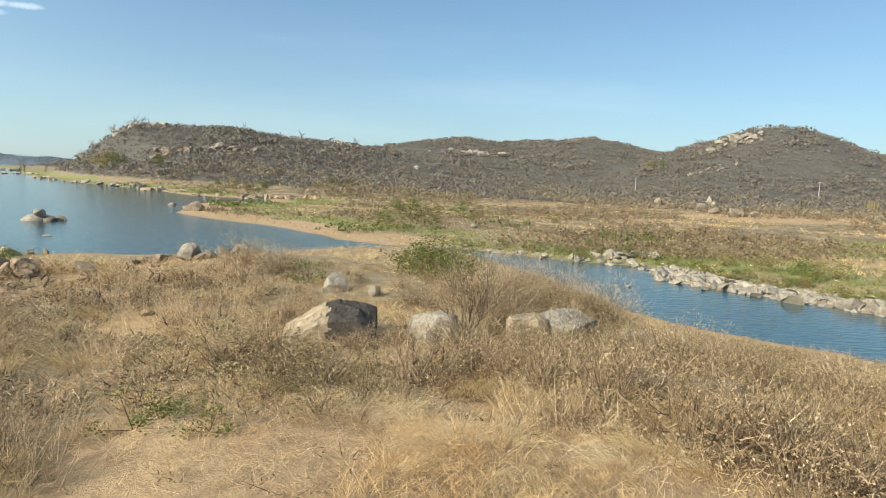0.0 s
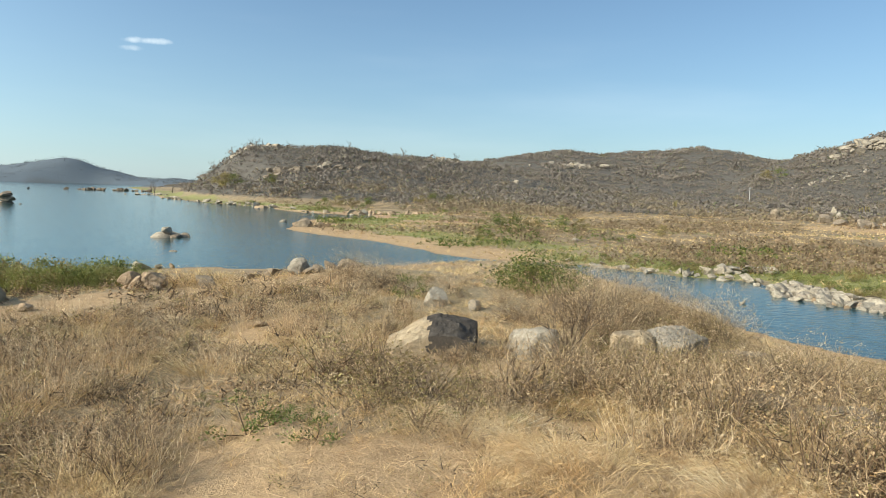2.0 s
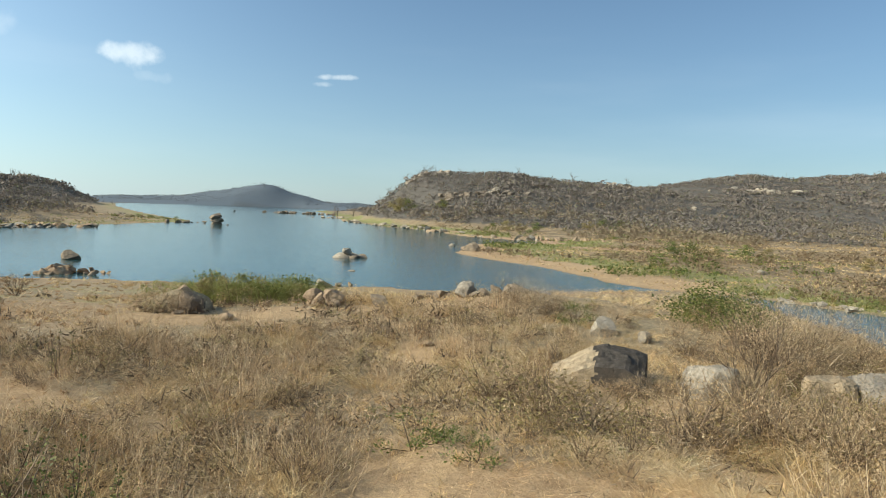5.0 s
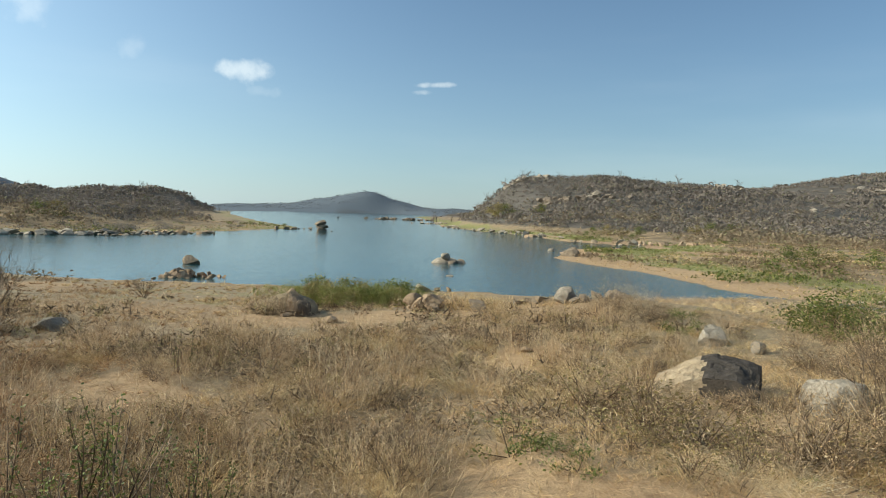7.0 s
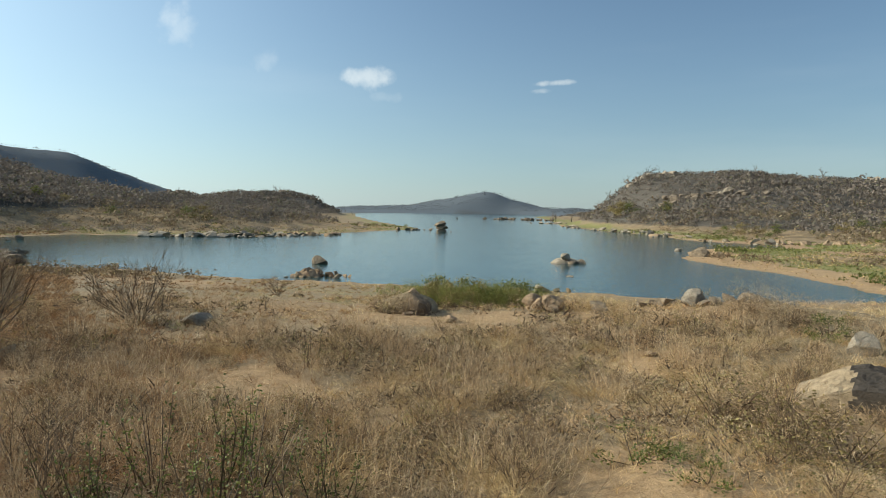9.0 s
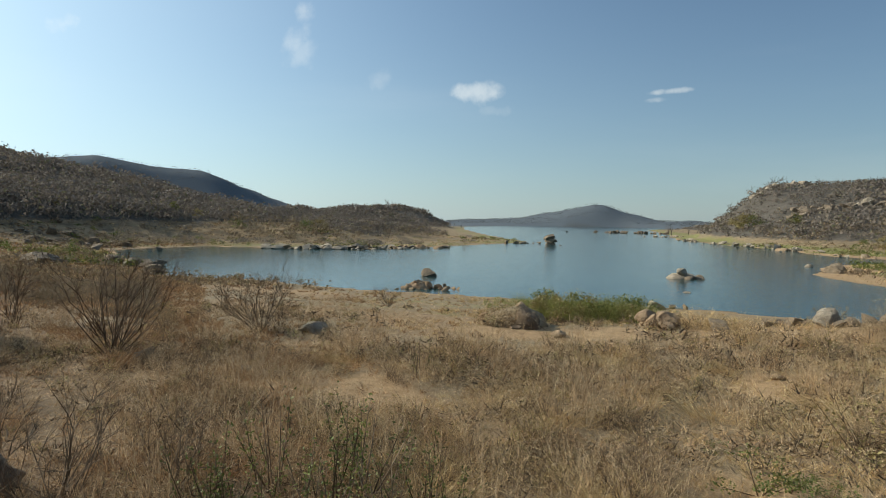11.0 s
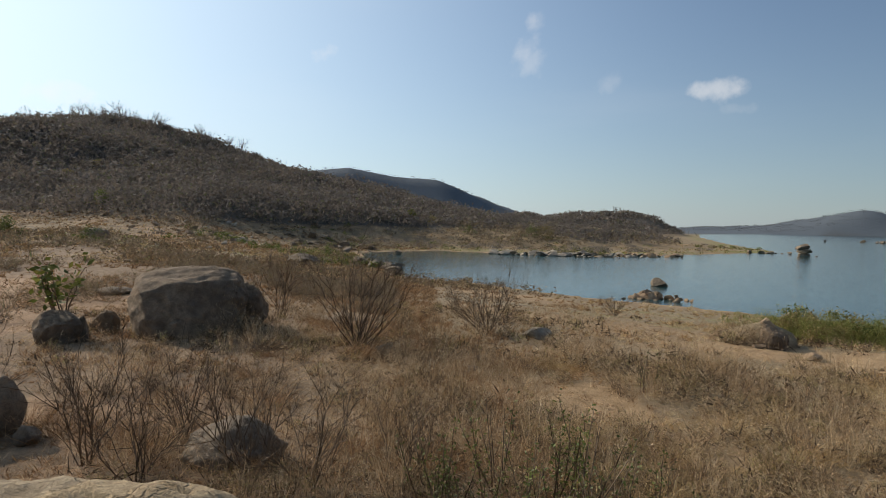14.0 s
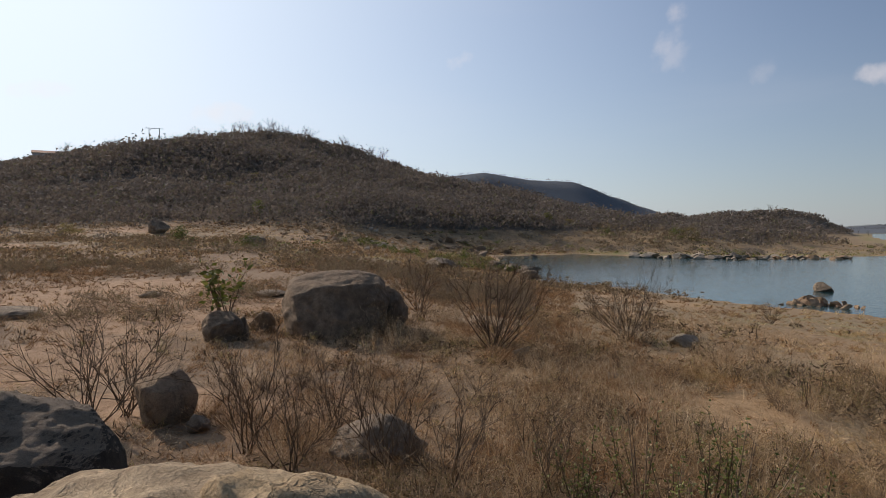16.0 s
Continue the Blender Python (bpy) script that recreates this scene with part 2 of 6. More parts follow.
def rock_material(name, light, dark, stain=0.5, scale=1.0, top=None):
    m, n, l, bsdf = material(name, 0.9)
    big, mid, fine = noise_tex(n, l, 0.8 * scale), noise_tex(n, l, 4.0 * scale, 8.0, 0.65), noise_tex(n, l, 45.0 * scale, 4.0, 0.7)
    colour = mixed(n, l, ramp(n, l, mid, [(0.35, (0, 0, 0)), (0.65, (1, 1, 1))]), dark, light)
    lichen = ramp(n, l, big, [(0.47, (0, 0, 0)), (0.6, (1, 1, 1))])
    colour = mixed(n, l, math_node(n, l, "MULTIPLY", lichen, stain), colour, (0.12, 0.10, 0.08))
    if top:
        # the upper side: crust flakes missing, and the sunlit top put into the colour
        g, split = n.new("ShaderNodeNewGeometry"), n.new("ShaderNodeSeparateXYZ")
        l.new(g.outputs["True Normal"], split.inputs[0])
        lit_flakes = math_node(n, l, "ADD", split.outputs["Z"], math_node(n, l, "MULTIPLY", math_node(n, l, "SUBTRACT", mid, 0.5), 1.2))
        colour = mixed(n, l, ramp(n, l, lit_flakes, [(0.5, (0, 0, 0)), (0.75, (1, 1, 1))]), colour, top)
    speck = ramp(n, l, fine, [(0.38, (0.55, 0.55, 0.55)), (0.6, (1, 1, 1))])
    colour = mixed(n, l, 0.6, colour, speck, "MULTIPLY")
    c = n.new("ShaderNodeTexCoord")
    crack = n.new("ShaderNodeTexVoronoi")
    crack.feature = "DISTANCE_TO_EDGE"
    crack.inputs["Scale"].default_value = 1.7 * scale
    bent = n.new("ShaderNodeVectorMath")
    bent.operation = "MULTIPLY_ADD"
    warp = n.new("ShaderNodeTexNoise")
    warp.inputs["Scale"].default_value, warp.inputs["Detail"].default_value = 2.5 * scale, 5.0
    l.new(c.outputs["Object"], warp.inputs["Vector"])
    l.new(warp.outputs["Color"], bent.inputs[0])
    bent.inputs[1].default_value = (0.7, 0.7, 1.6)
    l.new(c.outputs["Object"], bent.inputs[2])
    l.new(bent.outputs[0], crack.inputs["Vector"])
    groove = n.new("ShaderNodeMapRange")
    groove.inputs["From Max"].default_value = 0.035
    l.new(crack.outputs["Distance"], groove.inputs["Value"])
    colour = mixed(n, l, math_node(n, l, "MULTIPLY", math_node(n, l, "SUBTRACT", 1.0, groove.outputs[0]), 0.25), colour, (0.10, 0.08, 0.06))
    mid = math_node(n, l, "ADD", mid, math_node(n, l, "MULTIPLY", groove.outputs[0], 0.22))
    oi = n.new("ShaderNodeObjectInfo")
    tone = ramp(n, l, oi.outputs["Random"], [(0.0, (0.78, 0.74, 0.7)), (0.5, (0.95, 0.93, 0.9)), (1.0, (1.0, 0.95, 0.86))])
    l.new(mixed(n, l, 1.0, colour, tone, "MULTIPLY"), bsdf.inputs["Base Color"])
    bump(n, l, bsdf, math_node(n, l, "ADD", mid, math_node(n, l, "MULTIPLY", fine, 0.4)), 1.0, 0.08)
    return m


def strand_material(name, stops, rough=0.8, gloss=0.2, thin=0.3, warm=0.9):
    m, n, l, bsdf = material(name, rough)
    bsdf.inputs["Specular IOR Level"].default_value = gloss
    g = n.new("ShaderNodeNewGeometry")
    colour = ramp(n, l, g.outputs["Random Per Island"], stops)
    oi = n.new("ShaderNodeObjectInfo")
    tone = ramp(n, l, oi.outputs["Random"], [(0.0, (0.78, 0.75, 0.72)), (0.3, (1.0, 0.9, 0.78)), (0.65, (1.0, 0.98, 0.94)), (1.0, (1.16, 1.14, 1.08))])
    patch = ramp(n, l, noise_tex(n, l, 0.25, 3.0), [(0.3, (0.9, 0.87, 0.84)), (0.7, (1.06, 1.06, 1.06))])
    clump = ramp(n, l, noise_tex(n, l, 2.6, 4.0, 0.7), [(0.36, (0.72, 0.69, 0.67)), (0.6, (1.2, 1.2, 1.2))])
    hue = ramp(n, l, noise_tex(n, l, 0.9, 5.0, 0.65), [(0.38, (1.0, 0.88, 0.76)), (0.5, (1.0, 0.97, 0.92)), (0.64, (0.9, 0.93, 0.92))])
    patch = mixed(n, l, warm, mixed(n, l, 1.0, patch, clump, "MULTIPLY"), hue, "MULTIPLY")
    colour = mixed(n, l, 1.0, mixed(n, l, 1.0, colour, tone, "MULTIPLY"), patch, "MULTIPLY")
    l.new(colour, bsdf.inputs["Base Color"])
    if thin:
        through_light = n.new("ShaderNodeBsdfTranslucent")
        l.new(colour, through_light.inputs["Color"])
        blend = n.new("ShaderNodeMixShader")
        blend.inputs[0].default_value = thin
        l.new(bsdf.outputs[0], blend.inputs[1])
        l.new(through_light.outputs[0], blend.inputs[2])
        l.new(blend.outputs[0], n["Material Output"].inputs[0])
    return m


GROUND = ground_material()
WATER = water_material()
PALE_ROCK = rock_material("pale_granite", (0.60, 0.53, 0.43), (0.36, 0.31, 0.24), 0.45)
TAN_ROCK = rock_material("tan_granite", (0.58, 0.43, 0.29), (0.34, 0.24, 0.155), 0.35)
GREY_ROCK = rock_material("grey_granite", (0.44, 0.355, 0.265), (0.24, 0.19, 0.14), 0.6)
DARK_ROCK = rock_material("dark_weathered_granite", (0.41, 0.31, 0.215), (0.215, 0.158, 0.108), 0.5)
WEATHERED_ROCK = rock_material("weathered_granite", (0.15, 0.128, 0.108), (0.065, 0.056, 0.048), 0.5)
# black crust, darkened for its shaded side too; upper faces painted as lit
BLACK_ROCK = rock_material("crusted_granite_lit_top", (0.085, 0.072, 0.06), (0.045, 0.04, 0.035), 0.3, 2.2, (0.29, 0.245, 0.195))
CREAM_ROCK = rock_material("cream_granite", (0.74, 0.59, 0.40), (0.45, 0.345, 0.22), 0.35)
STRAW = strand_material("dry_straw", [(0.0, (0.33, 0.245, 0.135)), (0.35, (0.50, 0.385, 0.215)), (0.7, (0.65, 0.52, 0.305)), (1.0, (0.78, 0.66, 0.43))], thin=0.18)
RUST_STRAW = strand_material("rusty_straw", [(0.0, (0.15, 0.092, 0.052)), (0.4, (0.28, 0.178, 0.103)), (0.75, (0.43, 0.29, 0.172)), (1.0, (0.56, 0.41, 0.255))], thin=0.2)
PALE_STRAW = strand_material("bleached_straw", [(0.0, (0.50, 0.40, 0.25)), (0.5, (0.70, 0.59, 0.41)), (1.0, (0.82, 0.74, 0.57))], thin=0.2)
TWIG = strand_material("dry_twigs", [(0.0, (0.27, 0.212, 0.152)), (0.4, (0.46, 0.365, 0.25)), (0.75, (0.68, 0.56, 0.395)), (1.0, (0.80, 0.70, 0.54))], thin=0.22)
DEAD_LEAF = strand_material("curled_dead_leaves", [(0.0, (0.24, 0.18, 0.115)), (0.5, (0.40, 0.315, 0.205)), (0.85, (0.54, 0.44, 0.29)), (1.0, (0.62, 0.53, 0.38))], thin=0.2)
# darker inner bark, deepened further to stand for shade between the twigs
SHADED_CORE_TWIG = strand_material("shade_darkened_inner_twigs", [(0.0, (0.07, 0.052, 0.037)), (0.6, (0.15, 0.112, 0.078)), (1.0, (0.28, 0.22, 0.155))], thin=0.05, warm=0.5)
BARK = strand_material("grey_brown_bark", [(0.0, (0.085, 0.064, 0.046)), (0.6, (0.16, 0.122, 0.09)), (1.0, (0.25, 0.20, 0.155))], thin=0.0)
WOODS = strand_material("leafless_woods", [(0.0, (0.175, 0.158, 0.146)), (0.5, (0.215, 0.193, 0.176)), (0.85, (0.26, 0.23, 0.205)), (0.93, (0.215, 0.205, 0.14)), (1.0, (0.16, 0.175, 0.10))], thin=0.28, warm=0.2)
SCRUB = strand_material("low_brown_scrub", [(0.0, (0.17, 0.138, 0.102)), (0.5, (0.25, 0.202, 0.146)), (0.8, (0.32, 0.258, 0.182)), (1.0, (0.20, 0.205, 0.11))], thin=0.25, warm=0.4)
# blue-grey haze of the distance, put into the scrub's own colour
HAZE_TINTED_WOODS = strand_material("far_scrub_haze_tint", [(0.0, (0.13, 0.15, 0.168)), (0.5, (0.158, 0.18, 0.198)), (1.0, (0.19, 0.208, 0.222))], thin=0.3, warm=0.0)
LEAF = strand_material("green_leaves", [(0.0, (0.07, 0.105, 0.028)), (0.5, (0.135, 0.18, 0.05)), (1.0, (0.25, 0.28, 0.095))], 0.6, 0.35)
OLIVE = strand_material("olive_leaves", [(0.0, (0.16, 0.15, 0.065)), (0.5, (0.26, 0.235, 0.105)), (1.0, (0.40, 0.34, 0.17))], 0.7, 0.3)
REED = strand_material("fresh_grass", [(0.0, (0.12, 0.155, 0.045)), (0.6, (0.23, 0.26, 0.085)), (1.0, (0.42, 0.40, 0.16))], 0.6, 0.3, 0.4)


# ---- the lie of the land ----
# terrain begin
LATTICE = np.random.default_rng(7).random((256, 256))


def value_noise(x, y):
    i, j = np.floor(x).astype(int), np.floor(y).astype(int)
    u, v = x - i, y - j
    u, v = u * u * (3 - 2 * u), v * v * (3 - 2 * v)
    a, b = LATTICE[i % 256, j % 256], LATTICE[(i + 1) % 256, j % 256]
    c, d = LATTICE[i % 256, (j + 1) % 256], LATTICE[(i + 1) % 256, (j + 1) % 256]
    return a * (1 - u) * (1 - v) + b * u * (1 - v) + c * (1 - u) * v + d * u * v - 0.5


def fbm(x, y, size, octaves=4):
    total, gain = 0.0, 1.0
    for k in range(octaves):
        total = total + gain * value_noise(x / size + 31.7 * k, y / size + 17.3 * k)
        size, gain = size / 2, gain / 2
    return total


def smooth(x, a, b):
    t = np.clip((x - a) / (b - a), 0, 1)
    return t * t * (3 - 2 * t)


# the water's edge, as a run of corners round the lake and the river
RIVER_FAR_BANK = [(95, -45), (40, 5.5), (21.5, 27.5), (18.5, 31), (16.6, 33.5), (14.7, 36), (14.4, 39.5), (11.8, 42.5), (8.2, 44), (4.6, 46.5), (0.8, 48.5),
    (-2.6, 47.7), (-8, 50.5), (-14.3, 58.5), (-21, 63.5), (-30, 73), (-33.5, 85.5), (-34.5, 97), (-32.4, 104), (-29, 110)]
LAKE_FAR_SHORE = [(-30.5, 117), (-39, 118.5), (-47, 121), (-62, 141), (-76, 152), (-93, 166), (-120, 192), (-150, 236), (-215, 330), (-330, 480),
    (-520, 800), (-640, 860), (-720, 740), (-520, 440), (-330, 280), (-185, 168), (-122, 125), (-116, 117), (-104, 83), (-96, 62), (-104, 54),
    (-105, 48), (-116, 39), (-113, 30), (-108, 22)]
NEAR_SHORE = [(-90, 19), (-68, 17.5), (-60.5, 14.8), (-53, 20), (-42.5, 24), (-35.5, 28.2), (-31.5, 30.2), (-24.5, 33.5), (-19, 36.5), (-11, 37.5),
    (-4, 38.5), (3, 36.5), (6.5, 29), (9, 24.5), (13, 20.5), (30, 0), (82, -62)]
SHORE = RIVER_FAR_BANK + LAKE_FAR_SHORE + NEAR_SHORE
OWN_BANK = len(RIVER_FAR_BANK + LAKE_FAR_SHORE) + 1

# crests of the hills: x, y, height over the lake, breadth
HILL_BY_LAKE = [(-178, 278, 3.0, 30), (-142, 253, 8.8, 32), (-125, 245, 13.6, 36), (-108, 241, 18.6, 42), (-87, 256, 19.9, 66), (-46, 286, 17.7, 66), (-34, 328, 15.3, 60), (-9, 420, 17.4, 60)]
LONG_HILLS = [(-69, 556, 25.8, 130), (-27, 559, 32.2, 130), (15, 540, 38.6, 130), (54, 557, 35.9, 130), (75, 555, 41.0, 130), (118, 527, 41.2, 130), (179, 531, 33.1, 130), (214, 517, 35.5, 130), (280, 531, 35.1, 120)]
PEAK = [(171, 449, 31.4, 80), (181, 412, 39.3, 80), (191, 385, 45.0, 80), (207, 388, 42.4, 70), (233, 397, 29.0, 60)]
PEAK_BEHIND = [(297, 567, 47.0, 120), (314, 558, 51.0, 120), (334, 546, 44.3, 120), (368, 548, 34.4, 120), (461, 526, 18.8, 120)]
FAR_HILL = [(-1041, 778, -1.2, 96), (-986, 847, 10.2, 90), (-875, 892, 14.0, 90), (-795, 899, 27.0, 90), (-717, 899, 38.8, 78), (-685, 924, 25.6, 72), (-653, 947, 10.4, 72), (-570, 941, 11.1, 90), (-482, 876, 6.8, 90)]
HEADLAND = [(-405, 172, 8.2, 63), (-403, 200, 11.8, 63), (-401, 226, 12.3, 63), (-402, 262, 15.9, 52), (-405, 293, 10.8, 42), (-406, 325, 5.6, 31), (-415, 345, -1.1, 18)]
BLUE_RIDGE = [(-1100, -19, 40.8, 109), (-1149, 56, 72.2, 109), (-1192, 135, 97.0, 109), (-1181, 215, 106.1, 109), (-1163, 298, 92.2, 109), (-1142, 368, 88.0, 101), (-1163, 458, 59.9, 84), (-1174, 558, 29.7, 63)]
LEFT_HILL = [(-237, -149, 18.7, 85), (-249, -128, 23.8, 85), (-252, -111, 27.0, 85), (-254, -92, 31.0, 85), (-255, -73, 34.2, 90), (-257, -42, 40.4, 92), (-261, -26, 36.8, 88), (-270, 1, 29.3, 75), (-284, 28, 24.0, 60), (-304, 59, 15.8, 45), (-325, 101, 9.0, 35)]
FAR_LEFT_HILL = [(-725, -533, 67.2, 100), (-800, -413, 77.6, 100), (-819, -373, 78.8, 100), (-856, -278, 52.3, 75)]
BUND = [(-13.5, 20, 0.25, 3.5), (-9, 22.5, 0.55, 3.5), (-4, 22, 0.6, 3.5), (1, 19, 0.35, 3.5)]
RIDGES = [HILL_BY_LAKE, LONG_HILLS, PEAK, PEAK_BEHIND, FAR_HILL, HEADLAND, BLUE_RIDGE, LEFT_HILL, FAR_LEFT_HILL]


def ridge_height(x, y, crest):
    best = np.zeros_like(x)
    for (ax, ay, az, aw), (bx, by, bz, bw) in zip(crest, crest[1:]):
        dx, dy = bx - ax, by - ay
        t = np.clip(((x - ax) * dx + (y - ay) * dy) / (dx * dx + dy * dy), 0, 1)
        d = np.hypot(x - ax - t * dx, y - ay - t * dy)
        w = aw + t * (bw - aw)
        best = np.maximum(best, (az + t * (bz - az)) * np.exp(-(d / w) ** 1.6))
    return best


def shore_distance(x, y):
    """Metres from the water's edge, below zero in the water; and whether the nearest edge is the camera's own bank."""
    best, inside, own = np.full(x.shape, 1e9), np.zeros(x.shape, bool), np.zeros(x.shape, bool)
    for k, ((ax, ay), (bx, by)) in enumerate(zip(SHORE, SHORE[1:] + SHORE[:1])):
        dx, dy = bx - ax, by - ay
        t = np.clip(((x - ax) * dx + (y - ay) * dy) / (dx * dx + dy * dy), 0, 1)
        d = np.hypot(x - ax - t * dx, y - ay - t * dy)
        own = np.where(d < best, k >= OWN_BANK, own)
        best = np.minimum(best, d)
        if dy:
            inside ^= ((ay > y) != (by > y)) & (x < ax + (y - ay) / dy * dx)
    return np.where(inside, -best, best), own


def land(x, y):
    """Height of the ground over the lake, the distance to the shore, and the hills' share of the height."""
    x, y = np.asarray(x, float), np.asarray(y, float)
    r, turn = np.hypot(x, y), np.degrees(np.arctan2(-x, y))
    turn = np.where(turn < -100, turn + 360, turn)
    d, own = shore_distance(x, y)
    d = d + 1.3 * fbm(x, y, 9.0, 3) * smooth(r, 15, 60) + 0.4 * fbm(x + 50, y, 2.5, 2)
    up = np.maximum(d, 0)
    rough = 0.22 * fbm(x, y, 7.0, 3) + 0.10 * fbm(x, y, 1.6, 2)
    # the camera's bank: a flat shelf about 1.6 m over the lake, steep towards the river
    shelf = (1.55 + rough) * smooth(up, -1.0, 5.0 + 22 * smooth(turn, 0, 32) + 9 * smooth(turn, -8, -20))
    # a low bund of rubble along the river's mouth
    shelf = shelf + ridge_height(x, y, BUND) * smooth(up, 0, 3)
    slope = np.where(turn > 60, 1 / 42, 1 / 55)
    away = 0.07 * (1 - np.exp(-up / 1.5)) + 75 * (1 - np.exp(-up / 75)) * slope + 0.45 * fbm(x, y, 16.0, 4) * smooth(up, 2, 18)
    # the dry plain beyond the inner end of the lake
    plain = 1.55 + 0.017 * np.clip(r - 18, 0, 42) + 0.022 * np.clip(r - 60, 0, 100) + rough
    plain = np.minimum(plain, 0.12 + up * 0.085)
    z = np.where(own & (r < 75), shelf, away)
    left = smooth(turn, 74, 90) * smooth(turn, 240, 170) * smooth(r, 14, 24)
    z = z * (1 - left) + plain * left
    hill = np.zeros_like(x)
    for crest in RIDGES:
        hill = np.maximum(hill, ridge_height(x, y, crest))
    hill = hill * smooth(up, 3, 34) * smooth(r, 40, 110) * (1 + 0.09 * fbm(x, y, 60.0, 4) * smooth(r, 700, 400))
    z = z + np.logaddexp(0, (hill - z) / 0.7) * 0.7 * smooth(hill, 0.15, 2.0)
    z = z + smooth(hill, 2, 12) * (1.6 * fbm(x, y, 16.0, 3) + 2.0 * (fbm(x + 77, y, 44.0, 2) + 0.15) * smooth(r, 700, 400))
    z = np.where(d < 0, np.maximum(-2.5, d * 0.22), z + 0.02)
    return z, d, hill
# terrain end


def height(x, y):
    return float(land(np.array([x]), np.array([y]))[0][0])


# ---- mesh helpers ----
def mesh_from(name, verts, faces, mat, smooth_shade=False):
    """A mesh from arrays: verts n x 3, faces m x 3 or m x 4."""
    me = bpy.data.meshes.new(name)
    verts, faces = np.asarray(verts, np.float32), np.asarray(faces, np.int32)
    k = faces.shape[1]
    me.vertices.add(len(verts))
    me.vertices.foreach_set("co", verts.ravel())
    me.loops.add(faces.size)
    me.loops.foreach_set("vertex_index", faces.ravel())
    me.polygons.add(len(faces))
    me.polygons.foreach_set("loop_start", np.arange(0, faces.size, k, dtype=np.int32))
    me.polygons.foreach_set("use_smooth", np.full(len(faces), smooth_shade))
    me.update(calc_edges=True)
    me.materials.append(mat)
    return me


def part(name, me, parent, label="", kind=""):
    ob = new(name, me)
    ob.parent = parent
    return tagged(ob, label, kind=kind)


def sprays(p0, p1, width, rng, sag=0.0):
    """Thin tapering strands from p0 to p1, bent by sag: 5 corners and 3 triangles each."""
    n = len(p0)
    axis = p1 - p0
    side = np.cross(axis, rng.normal(size=(n, 3)))
    side /= np.linalg.norm(side, axis=1, keepdims=True) + 1e-9
    side *= np.broadcast_to(np.asarray(width), (n,))[:, None]
    mid = p0 + axis * 0.55 + np.array([0, 0, 1.0]) * (np.linalg.norm(axis, axis=1) * sag)[:, None]
    verts = np.stack([p0 - side / 2, p0 + side / 2, mid + side * 0.4, mid - side * 0.4, p1], 1).reshape(-1, 3)
    base = np.arange(n)[:, None] * 5
    faces = np.concatenate([base + [[0, 1, 2]], base + [[0, 2, 3]], base + [[3, 2, 4]]], 0)
    return verts, faces


def slivers(p0, p1, width, rng):
    """One thin triangle from each p0 to each p1."""
    n = len(p0)
    side = np.cross(p1 - p0, rng.normal(size=(n, 3)))
    side /= np.linalg.norm(side, axis=1, keepdims=True) + 1e-9
    side *= np.broadcast_to(np.asarray(width), (n,))[:, None]
    verts = np.stack([p0 - side / 2, p0 + side / 2, p1], 1).reshape(-1, 3)
    return verts, np.arange(3 * n).reshape(n, 3)


def leaves(centre, size, rng, lift=0.4):
    """Pointed four-cornered leaves at the centres."""
    n = len(centre)
    along = rng.normal(size=(n, 3))
    along[:, 2] = along[:, 2] * 0.5 + lift
    along /= np.linalg.norm(along, axis=1, keepdims=True)
    side = np.cross(along, rng.normal(size=(n, 3)))
    side /= np.linalg.norm(side, axis=1, keepdims=True) + 1e-9
    s = np.broadcast_to(np.asarray(size), (n,))[:, None]
    verts = np.stack([centre, centre + along * s * 0.5 + side * s * 0.26, centre + along * s, centre + along * s * 0.5 - side * s * 0.26], 1).reshape(-1, 3)
    return verts, np.arange(4 * n).reshape(n, 4)


def flecks(centre, size, rng):
    """Curled dead leaves and seed heads: one small three-cornered scrap at each centre."""
    n = len(centre)
    a, b = rng.normal(size=(n, 3)), rng.normal(size=(n, 3))
    a /= np.linalg.norm(a, axis=1, keepdims=True)
    b /= np.linalg.norm(b, axis=1, keepdims=True)
    s = np.broadcast_to(np.asarray(size), (n,))[:, None]
    verts = np.stack([centre - a * s * 0.5, centre + a * s * 0.5, centre + b * s * 0.6], 1).reshape(-1, 3)
    return verts, np.arange(3 * n).reshape(n, 3)


def tubes(segments, sides=4):
    """Tapered rods: rows of x0 y0 z0 r0 x1 y1 z1 r1."""
    s = np.asarray(segments, float)
    a, b, ra, rb = s[:, 0:3], s[:, 4:7], s[:, 3], s[:, 7]
    axis = b - a
    axis /= np.linalg.norm(axis, axis=1, keepdims=True) + 1e-9
    u = np.cross(axis, np.where(np.abs(axis[:, 2:3]) > 0.9, [[1.0, 0, 0]], [[0, 0, 1.0]]))
    u /= np.linalg.norm(u, axis=1, keepdims=True) + 1e-9
    v = np.cross(axis, u)
    ang = np.arange(sides) * 2 * np.pi / sides
    ring = np.cos(ang)[None, :, None] * u[:, None, :] + np.sin(ang)[None, :, None] * v[:, None, :]
    verts = np.concatenate([a[:, None, :] + ring * ra[:, None, None], b[:, None, :] + ring * rb[:, None, None]], 1).reshape(-1, 3)
    base = np.arange(len(s))[:, None] * 2 * sides
    faces = np.concatenate([base + [[k, (k + 1) % sides, sides + (k + 1) % sides, sides + k]] for k in range(sides)], 0)
    return verts, faces


